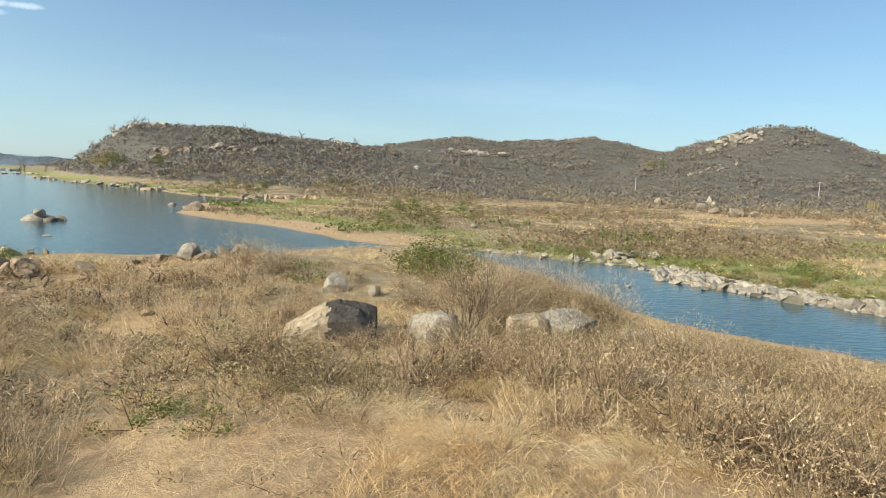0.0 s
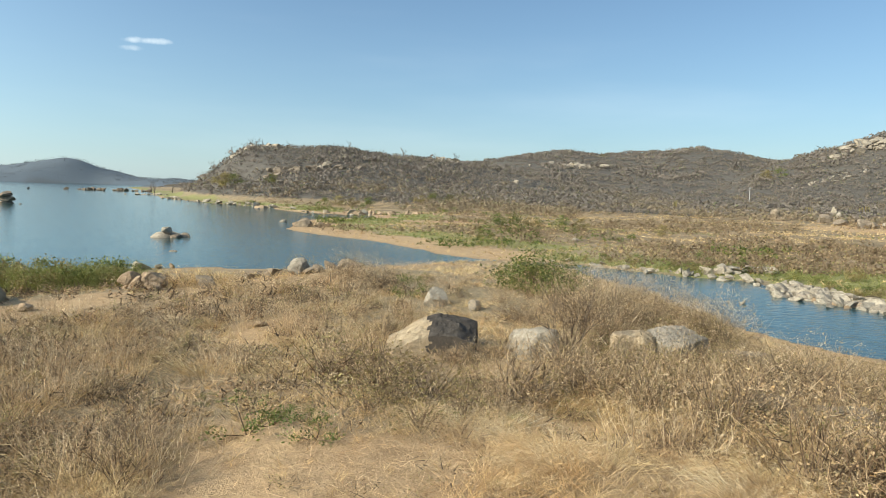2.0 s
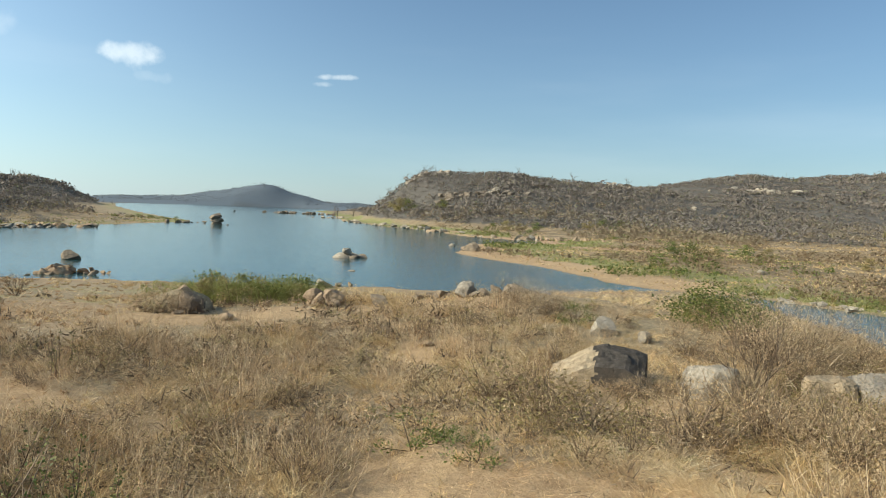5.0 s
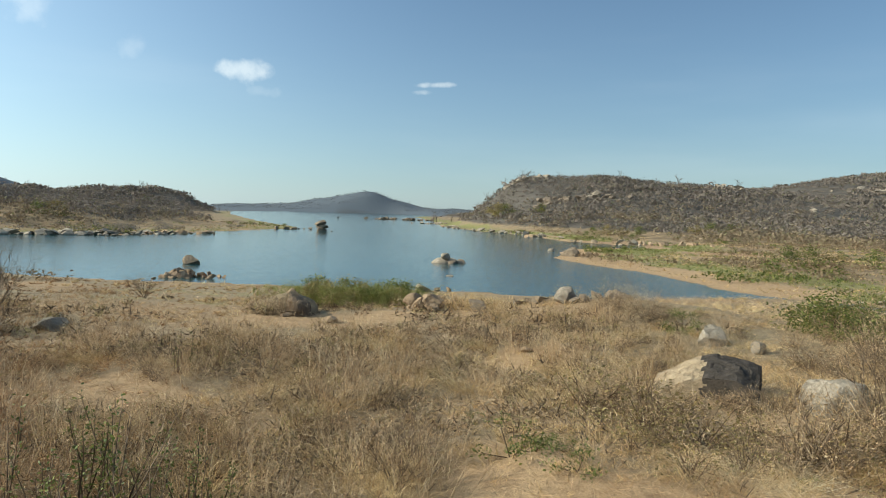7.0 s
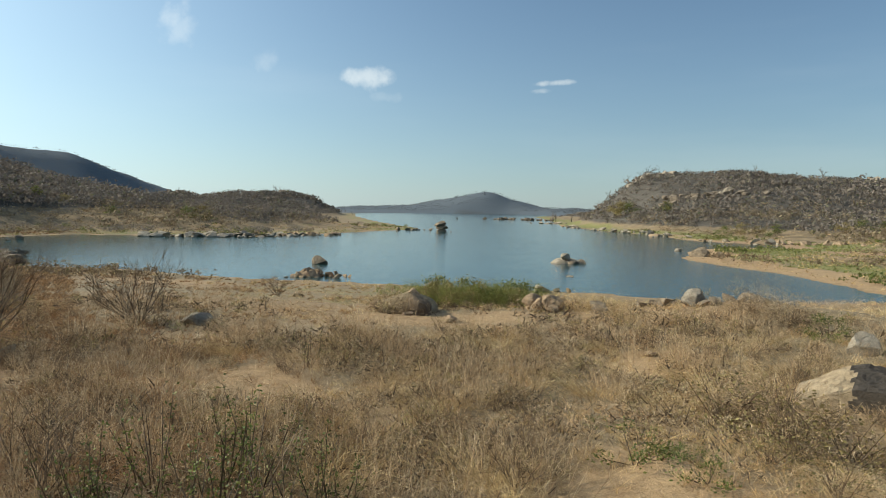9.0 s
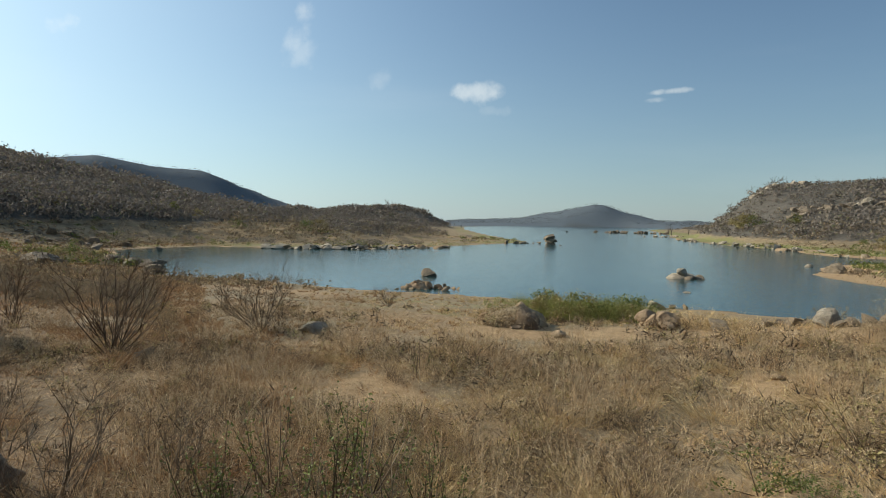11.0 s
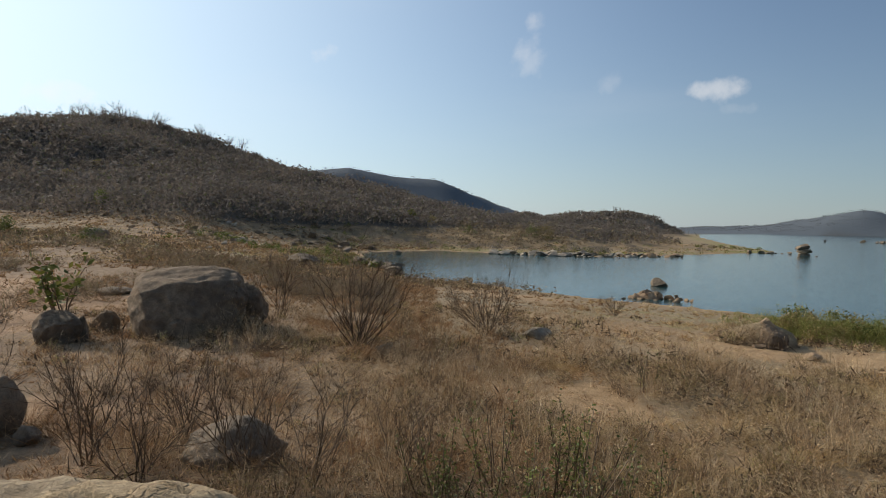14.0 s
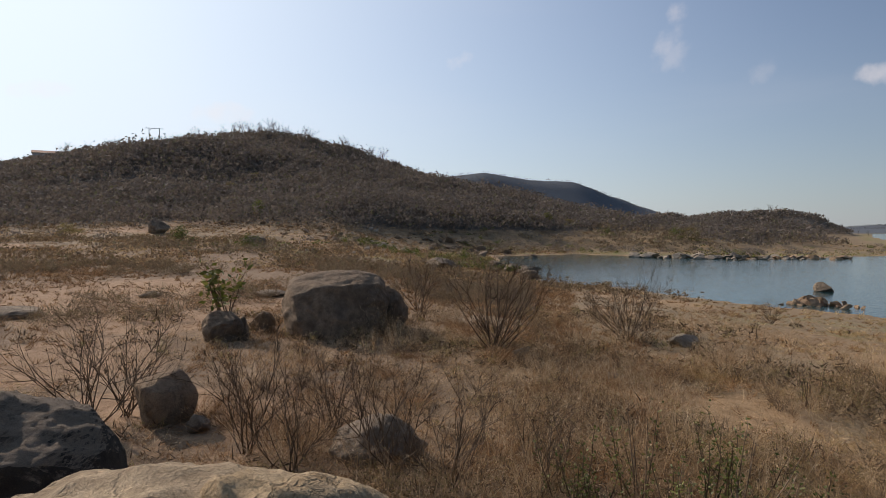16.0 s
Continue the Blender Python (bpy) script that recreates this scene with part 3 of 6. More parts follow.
# ---- ground and water ----
def build_ground():
    turns = np.radians(np.concatenate([np.arange(-46, 126, 0.5), np.arange(126, 314, 4.0)]))
    radii = np.concatenate([[0.0], np.geomspace(1.2, 4600, 330)])
    rr, tt = np.meshgrid(radii, turns, indexing="ij")
    x, y = -rr * np.sin(tt), rr * np.cos(tt)
    z, d, hill = land(x, y)
    z = z - np.where(rr > 2500, (rr - 2500) * 0.004, 0)
    n, k = rr.shape
    verts = np.stack([x, y, z], -1).reshape(-1, 3)
    i, j = np.meshgrid(np.arange(n - 1), np.arange(k), indexing="ij")
    j2 = (j + 1) % k
    faces = np.stack([i * k + j, (i + 1) * k + j, (i + 1) * k + j2, i * k + j2], -1).reshape(-1, 4)
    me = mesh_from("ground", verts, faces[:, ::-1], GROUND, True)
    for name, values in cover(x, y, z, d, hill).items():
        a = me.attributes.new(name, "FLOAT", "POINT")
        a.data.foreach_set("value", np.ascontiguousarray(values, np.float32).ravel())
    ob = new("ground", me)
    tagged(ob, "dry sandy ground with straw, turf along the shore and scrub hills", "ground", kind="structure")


BARE_SPOTS = [(19.6, 42.4, 1.2), (20.1, 40.4, 1.2), (20.7, 38.6, 1.2), (21.2, 37.2, 1.2), (21.9, 35.8, 1.3), (22.7, 34.6, 1.3), (23.6, 33.5, 1.4), (24.8, 32.0, 1.5), (-14.3, 15.6, 2.0), (-13.2, 17.6, 1.6), (-15.6, 14.4, 1.4), (-2.4, 6.8, 1.7), (-1.2, 7.4, 0.9), (-6.6, 15.2, 1.5), (-8.1, 7.1, 1.0), (-3.8, 7.6, 1.4), (-10.4, 6.8, 1.1), (-17.5, -8, 3), (-23, -8, 3.5), (-30, -5, 4),
              (-152, 38, 9), (-25, 104, 11), (-27, 112, 11), (-34, 119, 8), (-15, 102, 8), (55, 112, 14), (31, 49.5, 5), (23, 34.5, 3), (-11.5, 7, 1.2), (-13, -4.5, 1.6), (-33, -12, 8), (40, 62, 5), (70, 122, 10)]
CLAY_SPOTS = [(-25, 104, 13), (-27, 112, 13), (-34, 119, 10), (-15, 101, 10), (-150, 38, 12)]
GREEN_SPOTS = [(-20, 24, 4), (-16.5, 19.5, 3), (-22, 18, 3), (-26, 16, 3), (-27, 24, 5), (-31, 22, 4), (17, 38, 5), (12, 46, 5), (-6, 60, 9), (4, 56, 8), (36, 56, 8), (45, 60, 9), (-100, 200, 16), (-120, 120, 10), (-102, 90, 12), (-70, 5, 8), (-72, -8, 7)]


def spots(x, y, where):
    total = np.zeros_like(x)
    for sx, sy, size in where:
        total = np.maximum(total, np.exp(-((x - sx) ** 2 + (y - sy) ** 2) / size ** 2))
    return total


def cover(x, y, z, d, hill):
    """How bare, green, wooded and wet the ground is, from 0 to 1."""
    r, turn = np.hypot(x, y), np.degrees(np.arctan2(-x, y))
    turn = np.where(turn < -100, turn + 360, turn)
    patchy = fbm(x, y, 9.0, 3)
    foot = 2.4 * smooth(turn, 58, 66)
    wood = smooth(hill, 1.0 + foot, 2.6 + foot) * smooth(r, 105, 140)
    wood = np.maximum(wood, smooth(r, 150, 178) * smooth(turn, 20, 8) * smooth(d, 40, 60))
    near = np.where(shore_distance(x, y)[1] & (r < 80) & (turn > -60), 1.0, 0.0)
    far_bank = (1 - near) * (1 - wood)
    sand_strip = smooth(d + 2.0 * patchy, 6.0, 4.0) * smooth(turn, -2, 3) * smooth(turn, 25, 20) * (r > 40)
    green = far_bank * smooth(d, 0.5, 2.0) * np.maximum(smooth(d, 20, 5) * (0.9 + patchy), smooth(d, 100, 40) * smooth(turn, 30, 20) * (0.9 * fbm(x, y, 17.0, 3) - 0.02))
    green = np.maximum(green, near * smooth(turn, 28, 40) * smooth(d, 11, 4) * (0.55 * smooth(turn, 56, 44) + 0.12 + 0.6 * patchy) * smooth(turn, 84, 66))
    green = np.maximum(green, spots(x, y, GREEN_SPOTS) * (0.75 + patchy)) * (1 - 0.5 * smooth(turn, 38, 50)) * (1 - sand_strip) * (1 - wood)
    bare = np.clip(0.05 + 1.0 * patchy + 0.12 * smooth(turn, 84, 100) * smooth(r, 12, 18) - 0.3 * green, 0, 1)
    bare = np.maximum(bare, spots(x, y, BARE_SPOTS) * 1.15 + 0.3 * patchy)
    bare = np.maximum(bare, smooth(d, 1.6, 0.4) * np.where((turn < -3) & ~(near > 0.5), 0.25, 1.0))
    bare = np.clip(np.maximum(bare, sand_strip), 0, 1)
    wet = smooth(d, 0.5, -0.1)
    # "far" is the share of painted haze, growing from 560 to 800 m
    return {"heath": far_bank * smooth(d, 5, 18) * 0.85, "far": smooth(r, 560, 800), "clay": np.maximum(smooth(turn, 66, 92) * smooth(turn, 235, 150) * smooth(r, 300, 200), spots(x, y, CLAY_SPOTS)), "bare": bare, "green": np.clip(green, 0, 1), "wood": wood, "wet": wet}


build_ground()
lake = new("water", mesh_from("water", [(-4000, -4000, 0), (4000, -4000, 0), (4000, 4000, 0), (-4000, 4000, 0)], [(0, 1, 2, 3)], WATER))
tagged(lake, "calm blue lake water running into a river", "water", kind="structure")


# ---- rocks ----
def rock_mesh(name, seed, size, mat, detail=3, blocky=0.5, rough=0.16, layers=0.0):
    """A weathered boulder: a ball squared off by random planes, then roughened."""
    rng = np.random.default_rng(seed)
    bm = bmesh.new()
    bmesh.ops.create_icosphere(bm, subdivisions=detail, radius=1.0)
    v = np.array([q.co[:] for q in bm.verts])
    cuts = rng.normal(size=(12, 3))
    cuts /= np.linalg.norm(cuts, axis=1, keepdims=True)
    depth = rng.uniform(1.0 - blocky * 0.75, 1.0, 12)
    for c, h in zip(cuts, depth):
        over = np.maximum(v @ c - h, 0)
        v -= over[:, None] * c[None, :] * 0.94
    for q, co in zip(bm.verts, v):
        p = Vector(co)
        wobble = noise.fractal(p * 1.1 + Vector((seed * 3.1, 0, 0)), 1.0, 2.0, 4)
        crack = noise.fractal(p * 4.2 + Vector((0, seed * 1.7, 0)), 0.9, 2.1, 3)
        p = p * (1 + rough * wobble + rough * 0.3 * crack)
        if layers:
            p.xy *= 1 + layers * math.sin(p.z * 9 + wobble * 3)
        q.co = p
    v = np.array([q.co[:] for q in bm.verts])
    low, high = v.min(0), v.max(0)
    v = (v - (low + high) / 2) / (high - low) * np.array(size)
    for q, co in zip(bm.verts, v):
        q.co = co
    me = bpy.data.meshes.new(name)
    bm.to_mesh(me)
    bm.free()
    me.materials.append(mat)
    me.polygons.foreach_set("use_smooth", np.full(len(me.polygons), detail >= 5))
    return me


def rock(name, x, y, size, seed, mat, label, sink=0.25, spin=0.0, tilt=(0, 0), lift=0.0, group="", **shape):
    z = height(x, y)
    z = max(z, -0.35) + size[2] * (0.5 - sink) + lift
    ob = new(name, rock_mesh(name, seed, size, mat, **shape))
    ob.matrix_world = pose(x, y, z, tilt[0], tilt[1], spin)
    return tagged(ob, label, "rock", group)


def block_rock(x, y, size, seed, mat, label, tilt, spin, lift, rough=0.05, detail=14, edge=0.09, flakes=0.0, sheet=1.0):
    """A split block of stone: a box with broken, uneven faces."""
    bm = bmesh.new()
    bmesh.ops.create_cube(bm, size=2.0)
    bmesh.ops.subdivide_edges(bm, edges=bm.edges[:], cuts=detail, use_grid_fill=True)
    shear = np.random.default_rng(seed).uniform(-0.35, 0.35, 6)
    for q in bm.verts:
        p = q.co.copy()
        p = Vector((p.x * (1 + shear[0] * p.y + shear[1] * p.z), p.y * (1 + shear[2] * p.x + shear[3] * p.z), p.z * (1 + shear[4] * p.x + shear[5] * p.y)))
        p *= 1 - edge * max(0.0, p.length - 1.05)
        d = noise.fractal(p * 1.3 + Vector((seed, 0, 0)), 0.8, 2.1, 5) * rough * 2 + noise.fractal(p * 5 + Vector((0, seed, 0)), 0.8, 2.1, 3) * rough * 0.7
        p += p.normalized() * d
        if flakes:
            # sheets that have come off the upper side, each leaving a low step
            h = noise.fractal(Vector((p.x * 1.5 * sheet, p.y * 1.1 * sheet, seed * 2.3)), 0.9, 2.1, 4) + 0.35 * noise.noise(Vector((p.x * 6, p.y * 5, seed)))
            level = math.floor(h * 3.2)
            p.z += flakes * max(0.0, p.z) * (level + min(1.0, (h * 3.2 - level) * 5) - 1) * 0.4
        q.co = (p.x * size[0] / 2, p.y * size[1] / 2, p.z * size[2] / 2)
    me = bpy.data.meshes.new("boulder")
    bm.to_mesh(me)
    bm.free()
    me.materials.append(mat)
    me.polygons.foreach_set("use_smooth", np.full(len(me.polygons), flakes > 0))
    ob = new("boulder", me)
    ob.matrix_world = pose(x, y, height(x, y) + lift, tilt[0], tilt[1], spin)
    return tagged(ob, label, "rock")


def polar(turn, distance):
    a = radians(turn)
    return -distance * math.sin(a), distance * math.cos(a)


# ---- single rocks ----
rock("boulder", -2.81, 17.98, (0.68, 0.55, 0.7), 5, PALE_ROCK, "pale angular boulder among dry bushes", 0.25, 49, tilt=(0, 20), detail=4, blocky=0.8)
rock("boulder", -1.71, 17.47, (0.36, 0.36, 0.4), 6, PALE_ROCK, "small pale stone among dry bushes", 0.25, 6, detail=3, blocky=0.7)
rock("boulder", 4.2, 13.88, (1.25, 0.75, 0.5), 10, GREY_ROCK, "low dark layered rock in the brush", 0.3, -11, detail=3, blocky=0.9)
rock("boulder", 3.77, 10.7, (1.07, 1.07, 0.51), 11, GREY_ROCK, "low grey rock slab in dry grass", 0.4, -19, tilt=(0, 6), detail=4, blocky=0.7)
rock("boulder", 4.91, 10.76, (1.24, 1.24, 0.6), 12, GREY_ROCK, "long low grey rock slab in dry grass", 0.4, -25, tilt=(0, -4), detail=4, blocky=0.7)
rock("boulder", -8.41, 21.87, (0.76, 0.76, 0.8), 13, PALE_ROCK, "pale boulder on the crest of the bank", 0.25, 21, tilt=(0, 10), detail=4, blocky=0.7)
rock("boulder", -7.75, 21.88, (0.51, 0.51, 0.43), 15, GREY_ROCK, "low brown rock on the crest of the bank", 0.35, 20, detail=3, blocky=0.7)
rock("boulder", -13.7, 20.17, (0.95, 0.75, 0.62), 16, TAN_ROCK, "flat tan boulder in the heap by the shore", 0.1, 44, tilt=(8, 0), detail=4, blocky=0.8)
rock("boulder", -13.31, 19.83, (0.52, 0.52, 0.56), 17, TAN_ROCK, "angular tan boulder in the heap by the shore", 0.15, 64, detail=4, blocky=0.9)
rock("boulder", -12.85, 20.1, (0.9, 0.76, 0.6), 18, TAN_ROCK, "rounded reddish boulder in the heap by the shore", 0.1, 33, tilt=(0, 8), detail=4, blocky=0.6)
rock("boulder", -12.51, 19.54, (0.55, 0.55, 0.32), 19, TAN_ROCK, "low tan stone in the heap by the shore", 0.2, 33, detail=3, blocky=0.7)
rock("boulder", -17.46, 24.67, (0.25, 0.25, 0.21), 20, TAN_ROCK, "small tan stone in the heap by the shore", 0.2, 35, detail=3, blocky=0.7)
rock("boulder", -13.71, 19.83, (0.2, 0.2, 0.2), 21, TAN_ROCK, "small tan stone in the heap by the shore", 0.2, 35, detail=3, blocky=0.7)
rock("boulder", -17.15, 27.7, (0.59, 0.59, 0.56), 22, TAN_ROCK, "tan stone beside the heap by the shore", 0.3, 32, detail=3, blocky=0.7)
rock("boulder", -17.55, 15.75, (0.5, 0.45, 0.6), 23, TAN_ROCK, "tan boulder at the foot of the brushy mound", 0.3, 49, detail=4, blocky=0.7)
rock("boulder", -15.75, 16.15, (1.0, 0.95, 1.0), 25, DARK_ROCK, "dark boulder in the flank of the mound", 0.3, 45, detail=4, blocky=0.6)
rock("boulder", -20.04, 21.35, (0.37, 0.37, 0.39), 26, TAN_ROCK, "small round stone by the mound", 0.3, 43, detail=3, blocky=0.6)
rock("boulder", -22.2, 33.6, (1.15, 0.7, 0.6), 27, PALE_ROCK, "flat pale block at the water's edge", 0.15, 41, detail=4, blocky=1.0)
rock("boulder", -26.5, 43.96, (0.71, 0.71, 0.59), 30, PALE_ROCK, "pale stone standing in the lake", 0.25, 31, detail=3, blocky=0.7)
rock("boulder", -26.95, 43.58, (0.71, 0.71, 0.41), 31, PALE_ROCK, "low pale stone in the lake", 0.35, 32, detail=3, blocky=0.7)
rock("boulder", -27.31, 47.29, (0.42, 0.42, 0.29), 32, GREY_ROCK, "small dark stone in the lake", 0.35, 30, detail=3, blocky=0.7)
rock("boulder", -34.06, 55.46, (3.0, 2.2, 1.25), 33, PALE_ROCK, "broad pale rock of an islet in the lake", 0.3, 32, detail=4, blocky=0.8)
rock("boulder", -32.67, 56.01, (1.23, 1.23, 1.12), 35, GREY_ROCK, "grey rock of an islet in the lake", 0.3, 30, detail=3, blocky=0.7)
rock("boulder", -31.69, 55.68, (0.44, 0.44, 0.47), 36, GREY_ROCK, "small grey rock of an islet in the lake", 0.3, 30, detail=3, blocky=0.7)
rock("boulder", -34.68, 54.41, (0.89, 0.89, 0.64), 37, PALE_ROCK, "low pale rock of an islet in the lake", 0.3, 33, detail=3, blocky=0.7)
rock("boulder", -28.61, 30.69, (1.08, 1.08, 0.51), 38, GREY_ROCK, "low grey rock in shallow water", 0.3, 43, detail=3, blocky=0.7)
rock("boulder", -28.85, 30.36, (0.58, 0.58, 0.26), 39, GREY_ROCK, "low grey rock in shallow water", 0.3, 44, detail=3, blocky=0.7)
rock("boulder", -28.01, 30.81, (0.5, 0.5, 0.26), 40, GREY_ROCK, "low grey rock in shallow water", 0.3, 42, detail=3, blocky=0.7)
rock("boulder", -13.88, 15.7, (0.49, 0.49, 0.32), 41, TAN_ROCK, "tan stone lying on bare sand", 0.3, 41, detail=3, blocky=0.7)
rock("boulder", -15.75, 15.62, (0.41, 0.41, 0.19), 42, TAN_ROCK, "low tan stone on bare sand", 0.3, 45, detail=3, blocky=0.7)
rock("boulder", -28.74, 76.22, (2.17, 2.17, 1.53), 43, GREY_ROCK, "rounded grey boulder at the tip of the sandspit", 0.25, 21, detail=4, blocky=0.5)
rock("boulder", -29.55, 76.38, (1.28, 1.28, 0.73), 44, TAN_ROCK, "low tan rock at the tip of the sandspit", 0.3, 21, detail=3, blocky=0.6)
rock("boulder", -35.62, 86.46, (1.13, 1.13, 1.04), 45, PALE_ROCK, "pale boulder in the water off the sandspit", 0.3, 22, detail=3, blocky=0.5)
rock("boulder", -27.62, 79.42, (1.06, 1.06, 0.66), 46, GREY_ROCK, "small grey rock on the sandspit", 0.3, 19, detail=3, blocky=0.6)
rock("boulder", -62.62, 139.18, (2.89, 2.89, 1.31), 47, TAN_ROCK, "low rock on the far shore", 0.3, 24, detail=3, blocky=0.6)
rock("boulder", -98.86, 111.69, (0.65, 0.65, 0.74), 51, GREY_ROCK, "small rock in the lake", 0.3, 42, detail=2, blocky=0.7)
rock("boulder", -96.11, 110.46, (0.63, 0.63, 0.54), 52, GREY_ROCK, "small rock in the lake", 0.3, 41, detail=2, blocky=0.7)
rock("boulder", -95.39, 112.38, (0.64, 0.64, 0.55), 53, GREY_ROCK, "small rock in the lake", 0.3, 40, detail=2, blocky=0.7)
rock("boulder", -18.12, 9.14, (0.72, 0.72, 0.44), 54, PALE_ROCK, "pale stone in the dry grass", 0.3, 63, detail=4, blocky=0.7)
rock("boulder", -22.47, 12.38, (0.26, 0.26, 0.32), 55, TAN_ROCK, "small reddish stone on the beach", 0.2, 61, detail=3, blocky=0.7)
rock("boulder", -14.27, 5.63, (0.28, 0.28, 0.18), 156, PALE_ROCK, "small pale stone in the dry grass", 0.2, 68, detail=3, blocky=0.7)
rock("boulder", -7.06, 15.68, (0.38, 0.38, 0.21), 157, TAN_ROCK, "flat tan stone on bare soil", 0.3, 24, detail=3, blocky=0.8)
rock("boulder", -47.5, 35.9, (1.5, 1.3, 1.25), 56, GREY_ROCK, "pointed grey rock leaning in the lake", 0.15, 53, tilt=(0, 14), detail=4, blocky=0.8)
rock("boulder", -62.5, 16.06, (1.99, 1.99, 1.11), 57, GREY_ROCK, "dark rock in the inner bay", 0.3, 76, detail=4, blocky=0.7)
rock("boulder", -67.94, 16.71, (1.42, 1.42, 0.7), 58, GREY_ROCK, "dark rock in the inner bay", 0.3, 76, detail=3, blocky=0.7)
rock("boulder", -59.01, 14.66, (0.91, 0.91, 0.46), 59, TAN_ROCK, "small brown rock on the beach", 0.3, 76, detail=3, blocky=0.7)
rock("boulder", -21.94, 0.81, (1.27, 1.27, 1.69), 61, DARK_ROCK, "rounded dark boulder against the huge one", 0.12, 88, detail=5, blocky=0.6)
rock("boulder", -20.88, -1.32, (0.9, 0.9, 0.79), 62, DARK_ROCK, "rounded grey boulder before the huge one", 0.25, 94, detail=4, blocky=0.5)
rock("boulder", -19.83, -4.19, (1.22, 1.1, 1.1), 63, DARK_ROCK, "dark boulder under the leafy bush", 0.2, 122, detail=4, blocky=0.5)
rock("boulder", -19.97, -3.64, (0.44, 0.44, 0.89), 64, DARK_ROCK, "split dark rock under the leafy bush", 0.2, 100, tilt=(0, 12), detail=4, blocky=1.0)
rock("boulder", -21.72, -3.27, (0.77, 0.77, 0.93), 65, DARK_ROCK, "angular brown boulder on the plain", 0.25, 129, detail=4, blocky=0.9)
rock("boulder", -16.55, 3.99, (0.43, 0.3, 0.54), 66, PALE_ROCK, "upright white-grey stone in the brush", 0.15, 76, tilt=(20, 15), detail=4, blocky=1.0)
rock("boulder", -17.76, 9.19, (0.74, 0.74, 0.45), 67, PALE_ROCK, "pale stone in the dry grass", 0.25, 63, detail=4, blocky=0.7)
rock("boulder", -11.81, -3.46, (0.99, 0.99, 1.16), 68, TAN_ROCK, "pointed brown boulder in dry grass", 0.2, 121, detail=5, blocky=0.8)
rock("boulder", -11.14, -2.76, (0.39, 0.39, 0.37), 69, GREY_ROCK, "low brown boulder in dry grass", 0.2, 104, detail=4, blocky=0.6)
rock("boulder", -9.57, 0.19, (1.45, 1.2, 0.9), 70, GREY_ROCK, "rounded grey boulder behind bare twigs", 0.3, 89, detail=5, blocky=0.5)
rock("boulder", -24.66, -12.47, (2.16, 2.16, 0.68), 71, GREY_ROCK, "flat dark rock on the bare plain", 0.4, 117, detail=4, blocky=0.6)
rock("boulder", -99.42, -29.86, (3.03, 3.03, 2.52), 72, GREY_ROCK, "lone dark boulder far out on the plain", 0.15, 107, detail=4, blocky=0.7)
rock("boulder", -80.25, -13.23, (2.92, 2.92, 1.59), 73, GREY_ROCK, "low dark rock far out on the plain", 0.3, 99, detail=3, blocky=0.6)
rock("boulder", -30.89, -9.73, (0.98, 0.98, 0.35), 74, GREY_ROCK, "low brown rock on the plain", 0.3, 107, detail=3, blocky=0.6)
rock("boulder", -31.21, -4.39, (1.59, 1.59, 0.45), 75, GREY_ROCK, "low brown rock on the plain", 0.3, 98, detail=3, blocky=0.6)
rock("boulder", -67.03, 7.74, (3.4, 3.4, 1.46), 76, GREY_ROCK, "long brown rock by the inner bay", 0.25, 83, detail=4, blocky=0.6)
rock("boulder", -60.63, 6.2, (0.69, 0.69, 0.62), 77, PALE_ROCK, "white stone by the inner bay", 0.2, 84, detail=3, blocky=0.9)
rock("boulder", -74.27, 15.16, (2.03, 2.03, 1.27), 78, GREY_ROCK, "dark rock at the edge of the inner bay", 0.25, 78, detail=4, blocky=0.6)
rock("boulder", -70.29, 15.93, (1.7, 1.7, 0.98), 79, GREY_ROCK, "dark rock at the edge of the inner bay", 0.25, 77, detail=4, blocky=0.6)
rock("boulder", -68.66, 17.31, (1.43, 1.43, 0.88), 80, GREY_ROCK, "dark rock at the edge of the inner bay", 0.25, 76, detail=4, blocky=0.6)
rock("boulder", 63.08, 154.53, (1.3, 1.3, 3.7), 81, PALE_ROCK, "tall standing stone on the far plain", 0.1, -22, tilt=(0, 5), detail=3, blocky=1.0)
rock("boulder", 61.8, 148.54, (1.59, 1.59, 2.36), 82, PALE_ROCK, "pale rock beside the standing stone", 0.1, -23, detail=3, blocky=1.0)
rock("boulder", 54.53, 137.33, (2.68, 2.68, 2.13), 83, GREY_ROCK, "grey rock beside the standing stone", 0.2, -22, detail=3, blocky=0.8)
rock("boulder", 53.24, 127.07, (2.54, 2.54, 1.44), 84, GREY_ROCK, "grey rock beside the standing stone", 0.2, -23, detail=3, blocky=0.8)
rock("boulder", 61.39, 158.93, (1.76, 1.76, 1.84), 85, GREY_ROCK, "grey rock beside the standing stone", 0.2, -21, detail=3, blocky=0.8)
rock("boulder", 52.21, 116.07, (2.12, 2.12, 1.99), 86, GREY_ROCK, "dark boulder on the far plain", 0.2, -24, detail=3, blocky=0.7)
rock("boulder", 53.72, 116.08, (1.72, 1.72, 1.34), 87, GREY_ROCK, "grey boulder on the far plain", 0.2, -25, detail=3, blocky=0.7)
rock("boulder", 56.29, 116.81, (1.96, 1.96, 1.23), 88, PALE_ROCK, "pale boulder on the far plain", 0.2, -26, detail=3, blocky=0.7)
rock("boulder", 49.14, 148.91, (2.09, 2.09, 2.95), 89, GREY_ROCK, "grey rock on the edge of the scrub", 0.2, -18, detail=3, blocky=0.8)
rock("boulder", 24.4, 72.32, (0.5, 0.5, 0.78), 90, TAN_ROCK, "tan stone on the far plain", 0.2, -19, detail=3, blocky=0.9)
